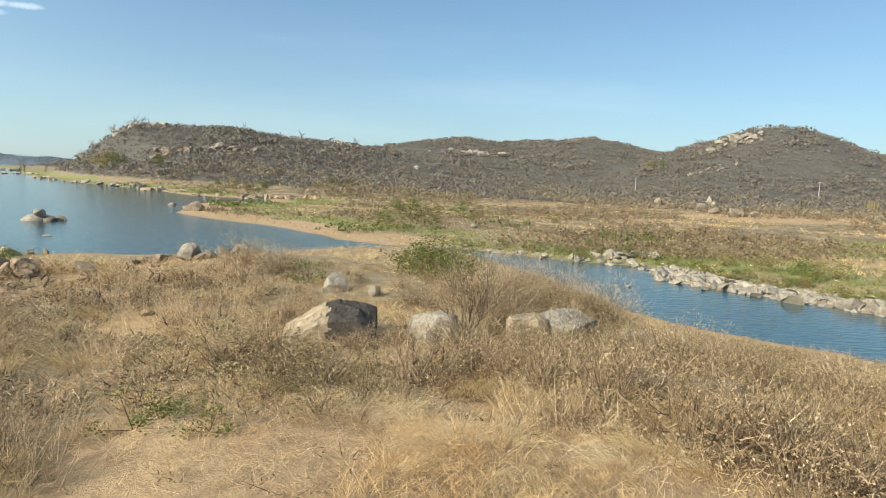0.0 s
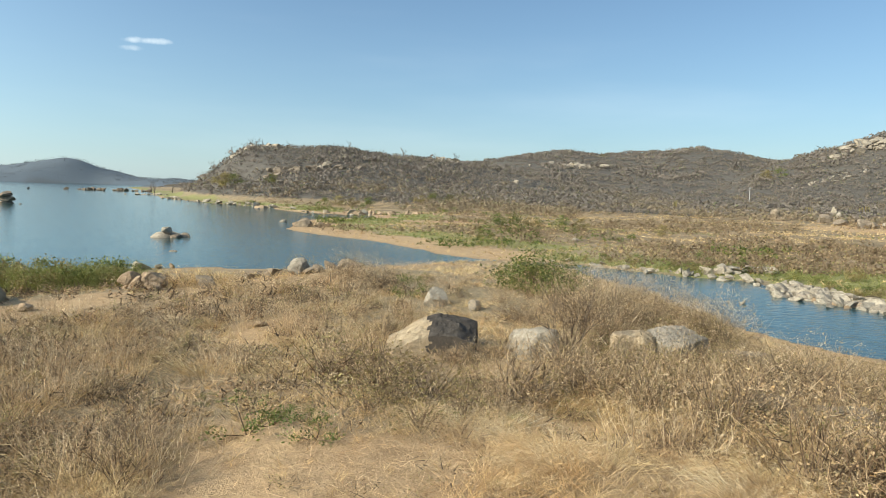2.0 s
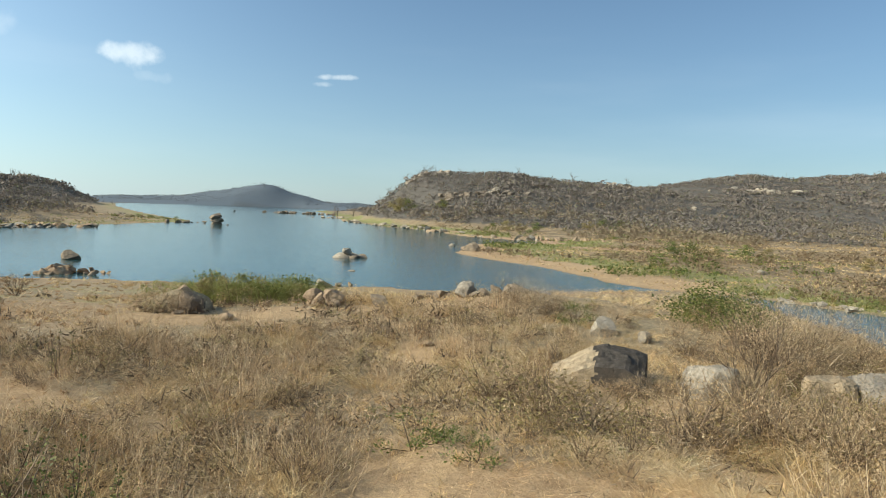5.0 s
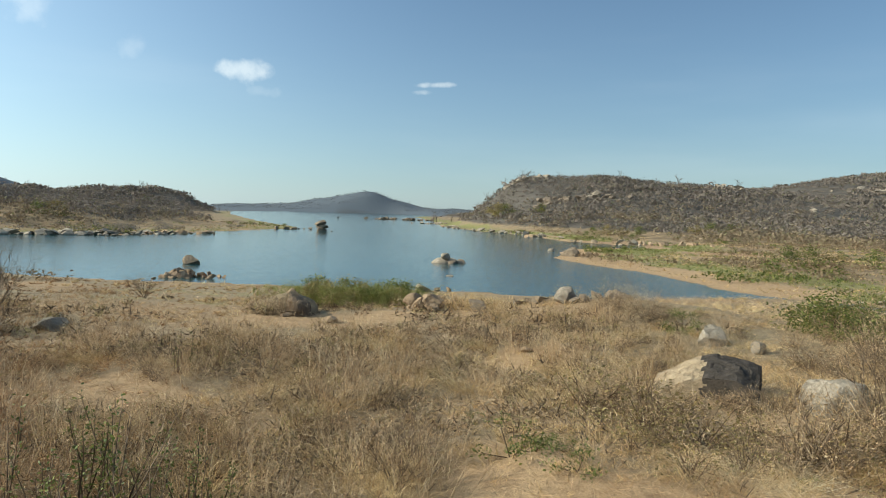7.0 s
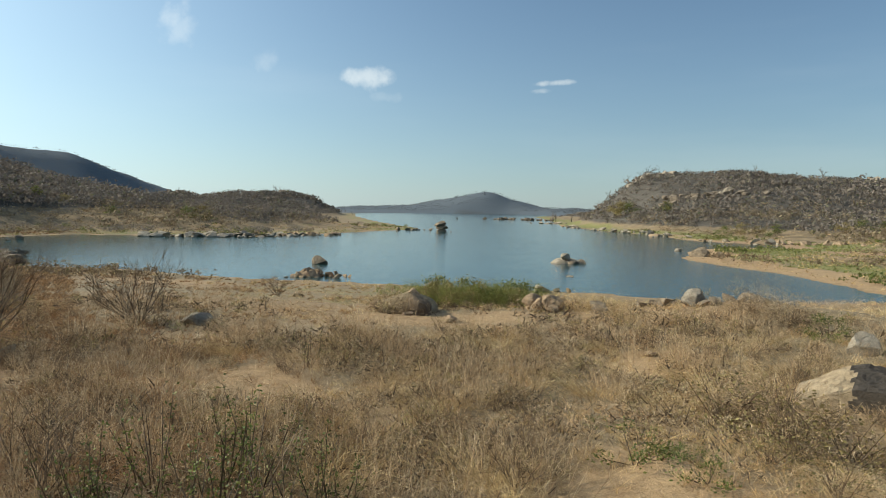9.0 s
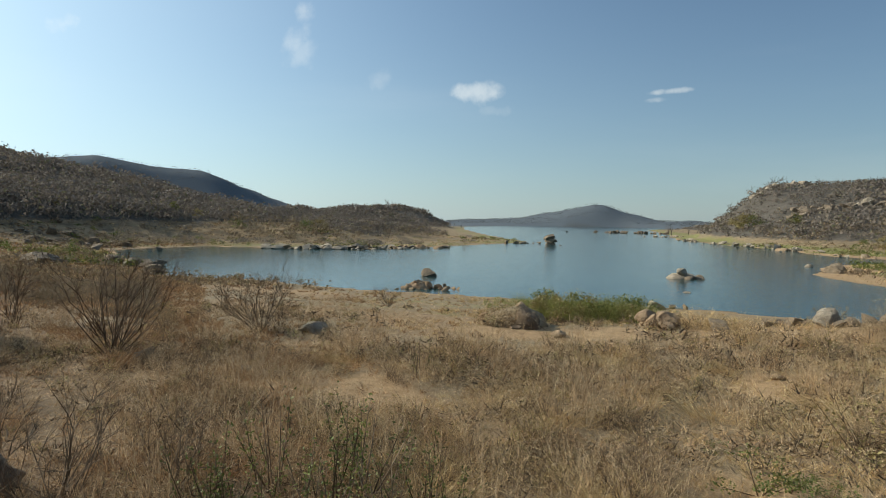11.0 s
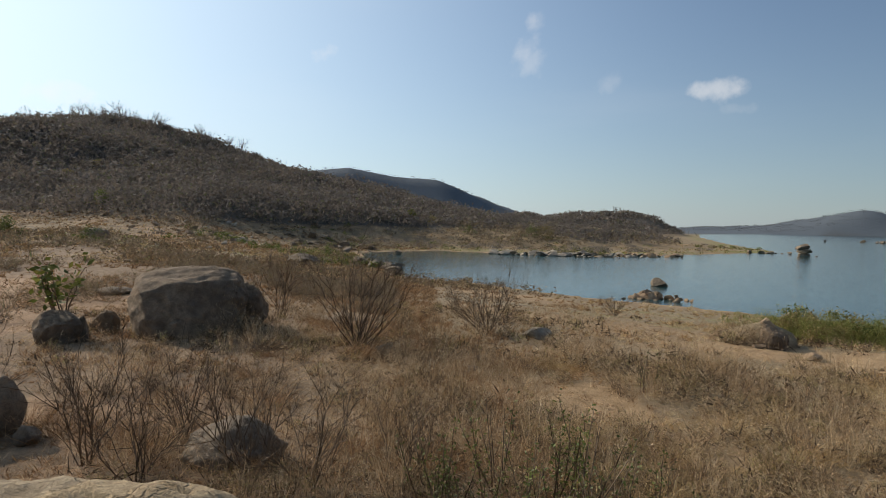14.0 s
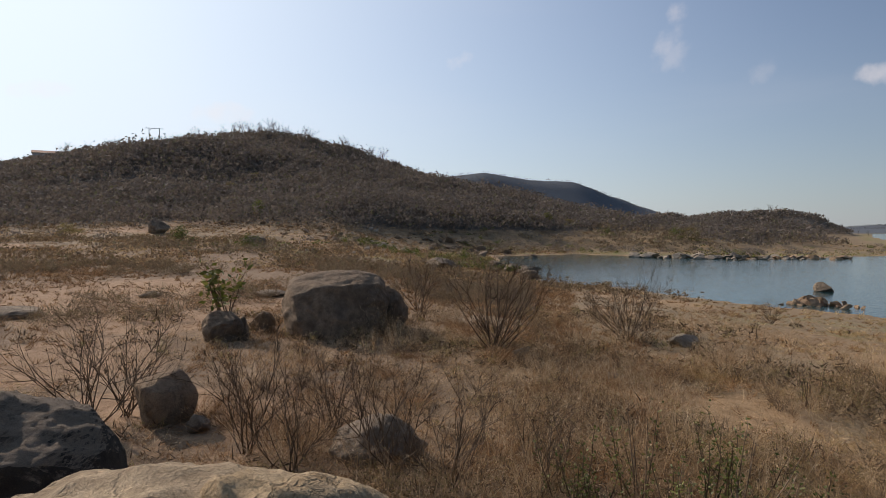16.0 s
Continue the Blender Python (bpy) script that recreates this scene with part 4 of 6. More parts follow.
rock("boulder", 3.37, 66.39, (0.65, 0.65, 0.54), 91, PALE_ROCK, "pale stone on the far bank", 0.2, -3, detail=3, blocky=0.7)
rock("boulder", 7.07, 59.8, (0.67, 0.67, 0.41), 92, TAN_ROCK, "tan stone on the far bank", 0.3, -7, detail=3, blocky=0.7)
rock("boulder", 79.28, 118.24, (1.68, 1.68, 1.5), 93, PALE_ROCK, "pale boulder on the far plain", 0.2, -34, detail=3, blocky=0.7)
rock("boulder", -7.2, 24.0, (1.1, 1.1, 0.55), 14, GREY_ROCK, "low brown rock on the crest of the bank", 0.35, 16, detail=3, blocky=0.7)
rock("boulder", -16.45, 16.6, (0.5, 0.45, 0.36), 24, TAN_ROCK, "tan boulder on top of the brushy mound", 0.1, 45, lift=0.52, detail=4, blocky=0.7)
rock("boulder", -33.7, 54.9, (0.95, 0.9, 0.7), 34, PALE_ROCK, "rounded pale boulder on top of the islet", 0.1, 31, lift=0.72, detail=4, blocky=0.5)
rock("boulder", -103.0, 113.0, (2.4, 2.2, 1.4), 48, GREY_ROCK, "dark foot of a stack of rocks in the lake", 0.2, 40, detail=3, blocky=0.7)
rock("boulder", -103.0, 113.0, (3.0, 2.6, 1.0), 49, GREY_ROCK, "dark flat rock of a stack in the lake", 0.0, 40, lift=0.75, detail=3, blocky=0.8)
rock("boulder", -103.3, 112.8, (2.7, 2.4, 1.0), 50, GREY_ROCK, "dark top rock of a stack in the lake", 0.0, 70, lift=1.4, detail=3, blocky=0.8)
rock("boulder", -103.0, 113.2, (2.1, 2.0, 0.8), 150, GREY_ROCK, "dark cap rock of a stack in the lake", 0.0, 10, lift=2.05, detail=3, blocky=0.8)
rock("boulder", -21.9, 34.75, (0.42, 0.4, 0.3), 28, GREY_ROCK, "small dark rock at the water's edge", 0.25, 32, detail=3, blocky=0.8)
rock("boulder", -21.4, 35.35, (0.34, 0.34, 0.42), 29, TAN_ROCK, "small tan rock at the water's edge", 0.25, 31, detail=3, blocky=0.7)
rock("boulder", -34.0, 54.6, (1.5, 1.2, 0.8), 160, PALE_ROCK, "low pale rock of an islet in the lake", 0.25, 40, detail=3, blocky=0.8)
rock("boulder", -33.0, 55.2, (1.2, 1.0, 0.95), 161, GREY_ROCK, "grey rock of an islet in the lake", 0.25, 80, detail=3, blocky=0.8)
rock("boulder", -35.2, 55.8, (1.1, 0.9, 0.55), 162, PALE_ROCK, "low pale rock of an islet in the lake", 0.25, 10, detail=3, blocky=0.8)
rock("boulder", -29.2, 31.3, (0.7, 0.5, 0.4), 163, PALE_ROCK, "low pale rock in shallow water", 0.25, 10, detail=3, blocky=0.8)
rock("boulder", -28.6, 31.9, (0.6, 0.5, 0.45), 164, GREY_ROCK, "low grey rock in shallow water", 0.25, 60, detail=3, blocky=0.8)
# the rock on which the camera stands, and its dark neighbour
slab = block_rock(*polar(113.3, 3.0), (2.8, 3.1, 2.5), 8, CREAM_ROCK, "broad weathered granite rock with cracked flakes on top", (-3, 4), 113, 0.88, 0.035, 56, 0.42, 0.016)
slab.name = "rock_slab"
block_rock(*polar(94.5, 3.25), (1.3, 1.3, 2.2), 15, CREAM_ROCK, "pale granite hump beside the broad slab", (3, -2), 40, 1.06, 0.04, 24, 0.42, 0.02)
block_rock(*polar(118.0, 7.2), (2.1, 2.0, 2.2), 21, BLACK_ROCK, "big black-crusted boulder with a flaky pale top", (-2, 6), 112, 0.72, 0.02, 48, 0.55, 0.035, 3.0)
block_rock(-21.1, -0.95, (3.2, 2.5, 2.25), 23, DARK_ROCK, "huge flat-topped grey-brown boulder on the plain", (0, 0), 92, 0.75, 0.04, 30, 0.36, 0.02)


def leaning_slab(x, y, spin):
    """A split slab that rises to one side: its broken low end is pale, its old upper face dark, and its high end overhangs."""
    bm = bmesh.new()
    bmesh.ops.create_cube(bm, size=2.0)
    bmesh.ops.subdivide_edges(bm, edges=bm.edges[:], cuts=26, use_grid_fill=True)
    for q in bm.verts:
        u, v, w = q.co
        upper = np.interp(u, [-1, -0.2, 0.1, 0.6, 1.0], [0.02, 0.42, 0.46, 0.40, 0.16])
        lower = np.interp(u, [-1, -0.3, 0.2, 0.6, 1.0], [-0.2, -0.25, -0.25, -0.2, -0.1])
        p = Vector((u * 1.08 + 0.10 * v, v * (0.5 + 0.1 * u), lower + (upper - lower) * (w + 1) / 2 + 0.16 * v))
        rough = noise.fractal(p * 2.2 + Vector((4.0, 0, 0)), 0.8, 2.1, 5) * (0.025 if u < -0.15 else 0.07)
        q.co = p + Vector((0.3, -0.4, 1.0)) * rough
    bm.normal_update()
    for f in bm.faces:
        c = f.calc_center_median()
        f.material_index = 1 if c.x + 0.12 * noise.noise(c * 4) > (0.0 if f.normal.z > 0.4 else -0.05) else 0
    me = bpy.data.meshes.new("boulder")
    bm.to_mesh(me)
    bm.free()
    me.materials.append(CREAM_ROCK)
    me.materials.append(WEATHERED_ROCK)
    ob = new("boulder", me)
    ob.matrix_world = pose(x, y, height(x, y) + 0.16, 0, -6, spin) @ Matrix.Diagonal((0.9, 0.85, 0.85, 1))
    tagged(ob, "pale split granite slab leaning in the dry brush", "rock")


leaning_slab(-2.2, 13.35, 12)
block_rock(0.02, 13.45, (0.95, 0.9, 0.75), 31, PALE_ROCK, "grey-white boulder half hidden by twigs", (4, 8), 20, 0.22, 0.06, 16, 0.3)
block_rock(1.88, 13.4, (0.8, 0.8, 0.9), 33, CREAM_ROCK, "pale upright boulder in the brush", (6, 3), 12, 0.25, 0.06, 16, 0.28)
block_rock(2.78, 13.6, (1.05, 0.9, 0.75), 34, PALE_ROCK, "flat-topped grey boulder in the brush", (3, -5), 40, 0.24, 0.06, 16, 0.26)


def hummock(x, y, size, spin, seed):
    """A hump of earth matted with dead grass."""
    bm = bmesh.new()
    bmesh.ops.create_icosphere(bm, subdivisions=5, radius=1.0)
    for q in bm.verts:
        p = q.co.copy()
        p *= 1 + 0.12 * noise.fractal(p * 1.4 + Vector((seed, 0, 0)), 0.9, 2.1, 3) + 0.05 * noise.fractal(p * 7, 0.8, 2.1, 3)
        p.z = p.z * (1.0 if p.x > 0 else 1.0 + 0.25 * p.x)
        q.co = (p.x * size[0] / 2, p.y * size[1] / 2, max(p.z, -0.4) * size[2])
    me = bpy.data.meshes.new("earth_mound")
    bm.to_mesh(me)
    bm.free()
    me.materials.append(GROUND)
    me.polygons.foreach_set("use_smooth", np.full(len(me.polygons), True))
    ob = new("earth_mound", me)
    ob.matrix_world = pose(x, y, height(x, y) - 0.05, 0, 0, spin)
    tagged(ob, "brown hump of earth matted with dead grass by the shore", "mound")


hummock(-16.6, 16.35, (2.5, 1.9, 0.72), 45, 3.0)

FAR_MESHES = [rock_mesh("stone", 300 + k, (1.0, 0.8, 0.62), (PALE_ROCK, TAN_ROCK, GREY_ROCK)[k % 3], detail=2, blocky=1.15, rough=0.1) for k in range(12)]
STONES = [rock_mesh("stone", 300 + k, (1.0, 0.8, 0.62), (PALE_ROCK, TAN_ROCK, GREY_ROCK)[k % 3], detail=3, blocky=1.15, rough=0.1) for k in range(12)]


FAR_STONES = {}


def stone(x, y, size, rng, label, group, kind=None, sink=0.25, lift=0.0, flat=1.0):
    k = int(rng.integers(0, 4)) * 3 + (int(rng.integers(0, 3)) if kind is None else kind)
    z = max(height(x, y), -0.05) + size * 0.31 * (1 - 2 * sink) + lift
    m = pose(x, y, z, rng.uniform(-20, 20), rng.uniform(-20, 20), rng.uniform(0, 360)) @ Matrix.Diagonal((size, size * rng.uniform(0.7, 1.1), size * rng.uniform(0.7, 1.2) * flat, 1))
    if x * x + y * y > 52 * 52:
        FAR_STONES.setdefault(label, []).append((FAR_MESHES[k], m))
        return
    ob = new("stone", STONES[k])
    ob.matrix_world = m
    tagged(ob, label, "stone", group)


def join_far_stones():
    """The stones too far off to pick apart: one object for each field of them."""
    for label, pieces in FAR_STONES.items():
        verts, faces, start = [], [], 0
        for me, m in pieces:
            co = np.empty(len(me.vertices) * 3)
            me.vertices.foreach_get("co", co)
            co = np.concatenate([co.reshape(-1, 3), np.ones((len(me.vertices), 1))], 1) @ np.array(m.transposed())
            index = np.empty(len(me.polygons) * 3, np.int32)
            me.polygons.foreach_get("vertices", index)
            verts.append(co[:, :3])
            faces.append(index.reshape(-1, 3) + start)
            start += len(co)
        ob = new("rock_field", mesh_from("rock_field", np.concatenate(verts), np.concatenate(faces), pieces[0][0].materials[0]))
        tagged(ob, "field of rocks: " + label, "rocks", kind="stuff")


def stones_along(points, count, spread, low, high, seed, label, group, kind=None):
    """Stones strewn along a line of corners."""
    rng = np.random.default_rng(seed)
    for _ in range(count):
        k = rng.integers(0, len(points) - 1)
        t = rng.random()
        x = points[k][0] + t * (points[k + 1][0] - points[k][0]) + rng.normal() * spread
        y = points[k][1] + t * (points[k + 1][1] - points[k][1]) + rng.normal() * spread
        stone(x, y, low + (high - low) * rng.random() ** 2.2, rng, label, group, kind)


def heap(x, y, wide, deep, count, low, high, seed, label, group, kind=None, turn=0.0, pile=0.0, flat=1.0):
    """A heap of stones over an oval patch."""
    rng = np.random.default_rng(seed)
    c, s = math.cos(radians(turn)), math.sin(radians(turn))
    for _ in range(count):
        u, v = rng.normal() * wide / 2.6, rng.normal() * deep / 2.6
        near = max(0.0, 1 - math.hypot(u / wide * 2, v / deep * 2))
        stone(x + u * c - v * s, y + u * s + v * c, low + (high - low) * rng.random() ** 1.6, rng, label, group, kind, lift=pile * near * rng.random(), flat=flat)


bank = [(21.1, 27.5), (18.1, 30.9), (16.2, 33.4), (14.3, 35.9), (14.0, 39.4)]
stones_along(bank, 160, 0.8, 0.2, 1.15, 21, "pale angular stone on the river bank", "stones on the river bank", 0)
stones_along(bank, 40, 0.7, 0.2, 0.6, 22, "tan stone on the river bank", "stones on the river bank", 1)
stones_along([(14.3, 39.6), (11.8, 42.7), (8.2, 44.3), (4.6, 46.8), (1, 48.9)], 46, 0.45, 0.25, 0.9, 23, "pale stone on the river bank", "stones on the river bank", 0)
heap(13.65, 46.14, 3.2, 1.0, 20, 0.5, 1.4, 24, "pale block in a heap by the river", "heap of blocks by the river", 0, 30, 0.3)
heap(9.4, 33.4, 2.6, 0.8, 5, 0.2, 0.5, 25, "small stone in the river", "stones in the river", 0)
heap(-39.0, 29.0, 2.2, 1.2, 44, 0.35, 1.0, 26, "reddish rock of a heap at the water's edge", "rock heap at the water's edge", 1, 35, 0.35)
heap(-99.0, 57.0, 7.0, 3.5, 60, 0.5, 2.4, 27, "weathered pale rock on the point", "rocks on the low point", 0, 60, 0, 0.6)
heap(-103.0, 50.5, 7.5, 3.0, 46, 0.5, 2.4, 28, "pale rock on the point", "rocks on the low point", 0, 60, 0, 0.6)
heap(-98.5, 70.0, 11, 3.0, 40, 0.5, 2.2, 29, "flat tan rock on the point", "rocks on the low point", 1, 80)
heap(-113.0, 112.0, 7, 2.5, 12, 0.5, 1.4, 30, "small rock at the tip of the point", "rocks at the tip of the point", 2, 60)
stones_along([(-31, 117.5), (-47, 121.5), (-62, 141.5), (-76, 152.5), (-93, 167), (-120, 193)], 70, 1.2, 0.5, 2.0, 31, "pale rock on the far lake shore", "rocks on the far lake shore", 0)
heap(-29.36, 122.33, 11, 4.0, 70, 0.4, 1.6, 32, "orange rock of a crumbling bank", "rocks of the orange bank", 1, 20)
heap(-215.0, 300.0, 34, 7, 46, 1.0, 3.6, 33, "grey rock on the low far point", "rocks on the low far point", 2, 25)
heap(-150.0, 235.0, 10, 5, 24, 0.8, 2.2, 34, "pale rock on the far lake shore", "rocks on the far lake shore", 0, 50)
heap(-77.0, 203.0, 24, 8, 90, 1.0, 3.2, 35, "grey boulder of a rockfall on the hill", "rockfall on the hill", 2, 20)
heap(-71.5, 208.0, 4, 3, 8, 1.6, 3.6, 36, "pale boulder at the head of the rockfall", "rockfall on the hill", 0, 20)
heap(-107.0, 236.0, 14, 6, 44, 1.5, 4.0, 37, "white-grey boulder on the hilltop", "boulders on the hilltop", 0, 10)
heap(-45.0, 279.0, 9, 5, 18, 2.0, 4.8, 38, "white-grey boulder on the hilltop", "boulders on the hilltop", 0, 10)
heap(-10.4, 247.0, 4, 3, 5, 1.2, 3.2, 39, "pale boulder in the scrub", "boulders in the scrub", 0)
heap(25.0, 456.0, 24, 14, 30, 2.5, 6.5, 40, "pale boulder on the far hillside", "boulders on the far hills", 0)
heap(160.0, 362.0, 22, 12, 46, 3.0, 7.0, 41, "pale bare rock on the flank of the peak", "bare rocks of the peak", 0, 20)
heap(300.0, 545.0, 40, 30, 36, 2.5, 6.5, 42, "pale rock on the peak behind", "boulders on the far hills", 0, 20)
heap(135.0, 324.0, 28, 6, 30, 1.0, 2.8, 43, "white stone in the scrub", "boulders in the scrub", 0, 10)
heap(82.0, 215.0, 9, 5, 14, 1.4, 4.0, 44, "grey boulder in the scrub", "boulders in the scrub", 2)
heap(93.0, 205.0, 12, 5, 18, 1.2, 3.6, 45, "grey boulder in the scrub", "boulders in the scrub", 2)
heap(48.85, 143.42, 10, 4, 14, 0.8, 2.4, 46, "grey rock on the edge of the scrub", "rocks on the far plain", 2)
heap(-202.0, -54.0, 14, 8, 24, 2.0, 5.0, 47, "pale rock on the steep hill", "rocks on the steep hill", 0)
heap(-172.0, 49.0, 12, 6, 30, 1.4, 3.8, 48, "grey rock at the foot of the hill", "rocks at the foot of the hill", 2)
heap(-165.01, -4.0, 8, 5, 8, 1.0, 2.6, 49, "grey rock on the steep hill", "rocks on the steep hill", 2)
heap(-104.0, -4.0, 30, 16, 70, 0.35, 1.3, 50, "brown rock on the plain", "rocks on the plain", 1, 10)
heap(-75.78, -4.1, 7, 3, 9, 0.35, 0.8, 51, "white stone on the plain", "stones on the plain", 0, 90)
heap(-73.61, 17.03, 5, 1.6, 14, 0.5, 1.5, 52, "dark rock at the edge of the inner bay", "rocks of the inner bay", 2, 15)
heap(-9.5, 22.6, 5, 2.0, 16, 0.25, 0.8, 53, "brown stone in the rubble of the bank", "rubble on the bank", 2, 10)
heap(-16.45, 26.01, 2.6, 1.4, 12, 0.2, 0.7, 54, "tan stone in the rubble of the bank", "rubble on the bank", 1, 10)
heap(-120.0, 16.0, 22, 10, 60, 0.4, 2.2, 55, "grey slab between bushes on the plain", "rocks on the plain", 2, 20, 0, 0.7)
heap(-112.0, 0.0, 26, 10, 46, 0.3, 1.5, 56, "pale stone between bushes on the plain", "rocks on the plain", 0, 10, 0, 0.7)
heap(-128.0, -22.0, 24, 10, 30, 0.4, 1.8, 57, "brown slab on the plain before the hill", "rocks on the plain", 1, 10, 0, 0.6)
heap(-98.0, 64.0, 12, 4, 40, 0.4, 1.6, 58, "flat pale slab along the low point", "rocks on the low point", 0, 80, 0, 0.5)
join_far_stones()


def build_rubble():
    """Small angular rubble between the stones of the river bank."""
    rng = np.random.default_rng(20)
    n = 2300
    k = rng.integers(0, len(bank) - 1, n)
    p = np.array(bank)
    t = rng.random(n)
    xy = p[k] + (p[k + 1] - p[k]) * t[:, None] + rng.normal(size=(n, 2)) * 0.6 + [0.3, 0.25]
    z, d, hill = land(xy[:, 0], xy[:, 1])
    size = rng.uniform(0.08, 0.32, n)
    shape = np.array([(-1, -0.8, -0.5), (1, -0.7, -0.5), (0.8, 1, -0.5), (-0.9, 0.8, -0.5), (-0.5, -0.5, 0.6), (0.6, -0.3, 0.5), (0.3, 0.6, 0.7)])
    v = shape[None] * (size[:, None, None] * rng.uniform(0.5, 1.1, (n, 7, 3)))
    spin = rng.uniform(0, 6.28, n)
    c, s = np.cos(spin)[:, None], np.sin(spin)[:, None]
    x, y = v[:, :, 0] * c - v[:, :, 1] * s, v[:, :, 0] * s + v[:, :, 1] * c
    v = np.stack([x + xy[:, :1], y + xy[:, 1:], v[:, :, 2] + np.maximum(z, -0.1)[:, None] + size[:, None] * 0.2], -1).reshape(-1, 3)
    one = np.array([(0, 1, 4), (1, 5, 4), (1, 2, 5), (2, 6, 5), (2, 3, 6), (3, 4, 6), (3, 0, 4), (4, 5, 6)])
    f = (np.arange(n)[:, None, None] * 7 + one[None]).reshape(-1, 3)
    ob = new("river_rubble", mesh_from("river_rubble", v, f, PALE_ROCK))
    tagged(ob, "pale angular rubble along the river bank", "rubble", kind="stuff")


build_rubble()


# ---- plants ----
def scatter(rng, count, turn0, turn1, r0, r1, power=1.0):
    turn = np.radians(rng.uniform(turn0, turn1, count))
    r = r0 * (r1 / r0) ** (rng.random(count) ** power)
    return -r * np.sin(turn), r * np.cos(turn), r


def tufts(rng, x, y, z, r, size, per, lean, up, px):
    """Bundles of slivers standing on the ground."""
    n = len(x)
    base = np.repeat(np.stack([x, y, z - 0.03 * size], 1), per, 0)
    s = np.repeat(size, per)[:, None]
    start = base + rng.normal(size=(n * per, 3)) * s * [0.28, 0.28, 0.0]
    way = rng.normal(size=(n * per, 3)) * [lean, lean, 0.22] + [0, 0, up]
    return slivers(start, start + way * s, np.repeat(px * r, per) * rng.uniform(0.6, 1.5, n * per), rng)


def crowns(rng, x, y, z, r, size, per, px, tall=0.4, reach=0.16):
    """Round crowns of short slivers pointing every way."""
    n = len(x)
    s = np.repeat(size, per)[:, None]
    u = rng.normal(size=(n * per, 3))
    u /= np.linalg.norm(u, axis=1, keepdims=True)
    start = np.repeat(np.stack([x, y, z], 1), per, 0) + u * np.concatenate([np.full((n * per, 2), 0.55), np.full((n * per, 1), 1.0) * tall], 1) * s * rng.random((n * per, 1)) ** 0.4 + np.array([0, 0, 1.0]) * tall * s
    way = (rng.normal(size=(n * per, 3)) * 0.8 + u * 0.6 + [0, 0, 0.2]) * reach
    return slivers(start, start + way * s, np.repeat(px * r, per) * rng.uniform(0.6, 1.6, n * per), rng)


def clumps(rng, x, y, z, r, size, shell, fringe, px, tall=0.32, reach=0.14, grain=1.0):
    """Leafless crowns: ragged scraps round an uneven dome, with gaps, and fine twigs standing out of it."""
    n = len(x)
    lean = rng.uniform(0.75, 1.3, (n, 2))
    tall = np.broadcast_to(np.asarray(tall, float), (n,)) * rng.uniform(0.75, 1.3, n)
    half = np.stack([0.5 * size * lean[:, 0], 0.5 * size * lean[:, 1], tall * size], 1)
    centre = np.stack([x, y, z + tall * size * 0.8], 1)

    def rim(per):
        u = rng.normal(size=(n * per, 3))
        u[:, 2] = np.abs(u[:, 2]) - 0.35
        u /= np.linalg.norm(u, axis=1, keepdims=True)
        return u, np.repeat(centre, per, 0) + u * np.repeat(half, per, 0) * rng.uniform(0.62, 1.08, (n * per, 1)), np.repeat(size, per)[:, None]
    u, c, s = rim(shell)
    a = np.cross(u, rng.normal(size=u.shape))
    a /= np.linalg.norm(a, axis=1, keepdims=True) + 1e-9
    b = np.cross(u, a) + u * rng.normal(size=(n * shell, 1)) * 0.5
    k = np.minimum(s * rng.uniform(0.05, 0.13, (n * shell, 1)) * np.repeat(np.broadcast_to(grain, (n,)), shell)[:, None], np.repeat(r, shell)[:, None] * 0.0024)
    scraps = np.stack([c + a * k, c - a * k * 0.6 + b * k * rng.uniform(0.5, 1.1, k.shape), c - a * k * 0.5 - b * k * rng.uniform(0.5, 1.1, k.shape)], 1).reshape(-1, 3)
    u, c, s = rim(fringe)
    tips, more = slivers(c, c + (u * 0.9 + rng.normal(size=u.shape) * 0.6 + [0, 0, 0.1]) * reach * s, np.repeat(px * r, fringe) * rng.uniform(0.6, 1.5, n * fringe), rng)
    return np.concatenate([scraps, tips]), np.concatenate([np.arange(len(scraps)).reshape(-1, 3), more + len(scraps)])


def in_sight(x, y, z, rng, spare=0.25):
    """Plants on the near slopes of the hills, and a few of those behind the crests."""
    turn, r = np.degrees(np.arctan2(-x, y)), np.hypot(x, y)
    column = np.clip(((turn + 46) * 2).astype(int), 0, 359)
    order = np.argsort(r)
    rise, best, seen = (z + 2.5 - 5) / r, np.full(360, -9.0), np.zeros(len(x), bool)
    for i in order:
        c = column[i]
        seen[i] = rise[i] > best[c]
        best[c] = max(best[c], rise[i] - 2.5 / r[i])
    return seen | (rng.random(len(x)) < spare)


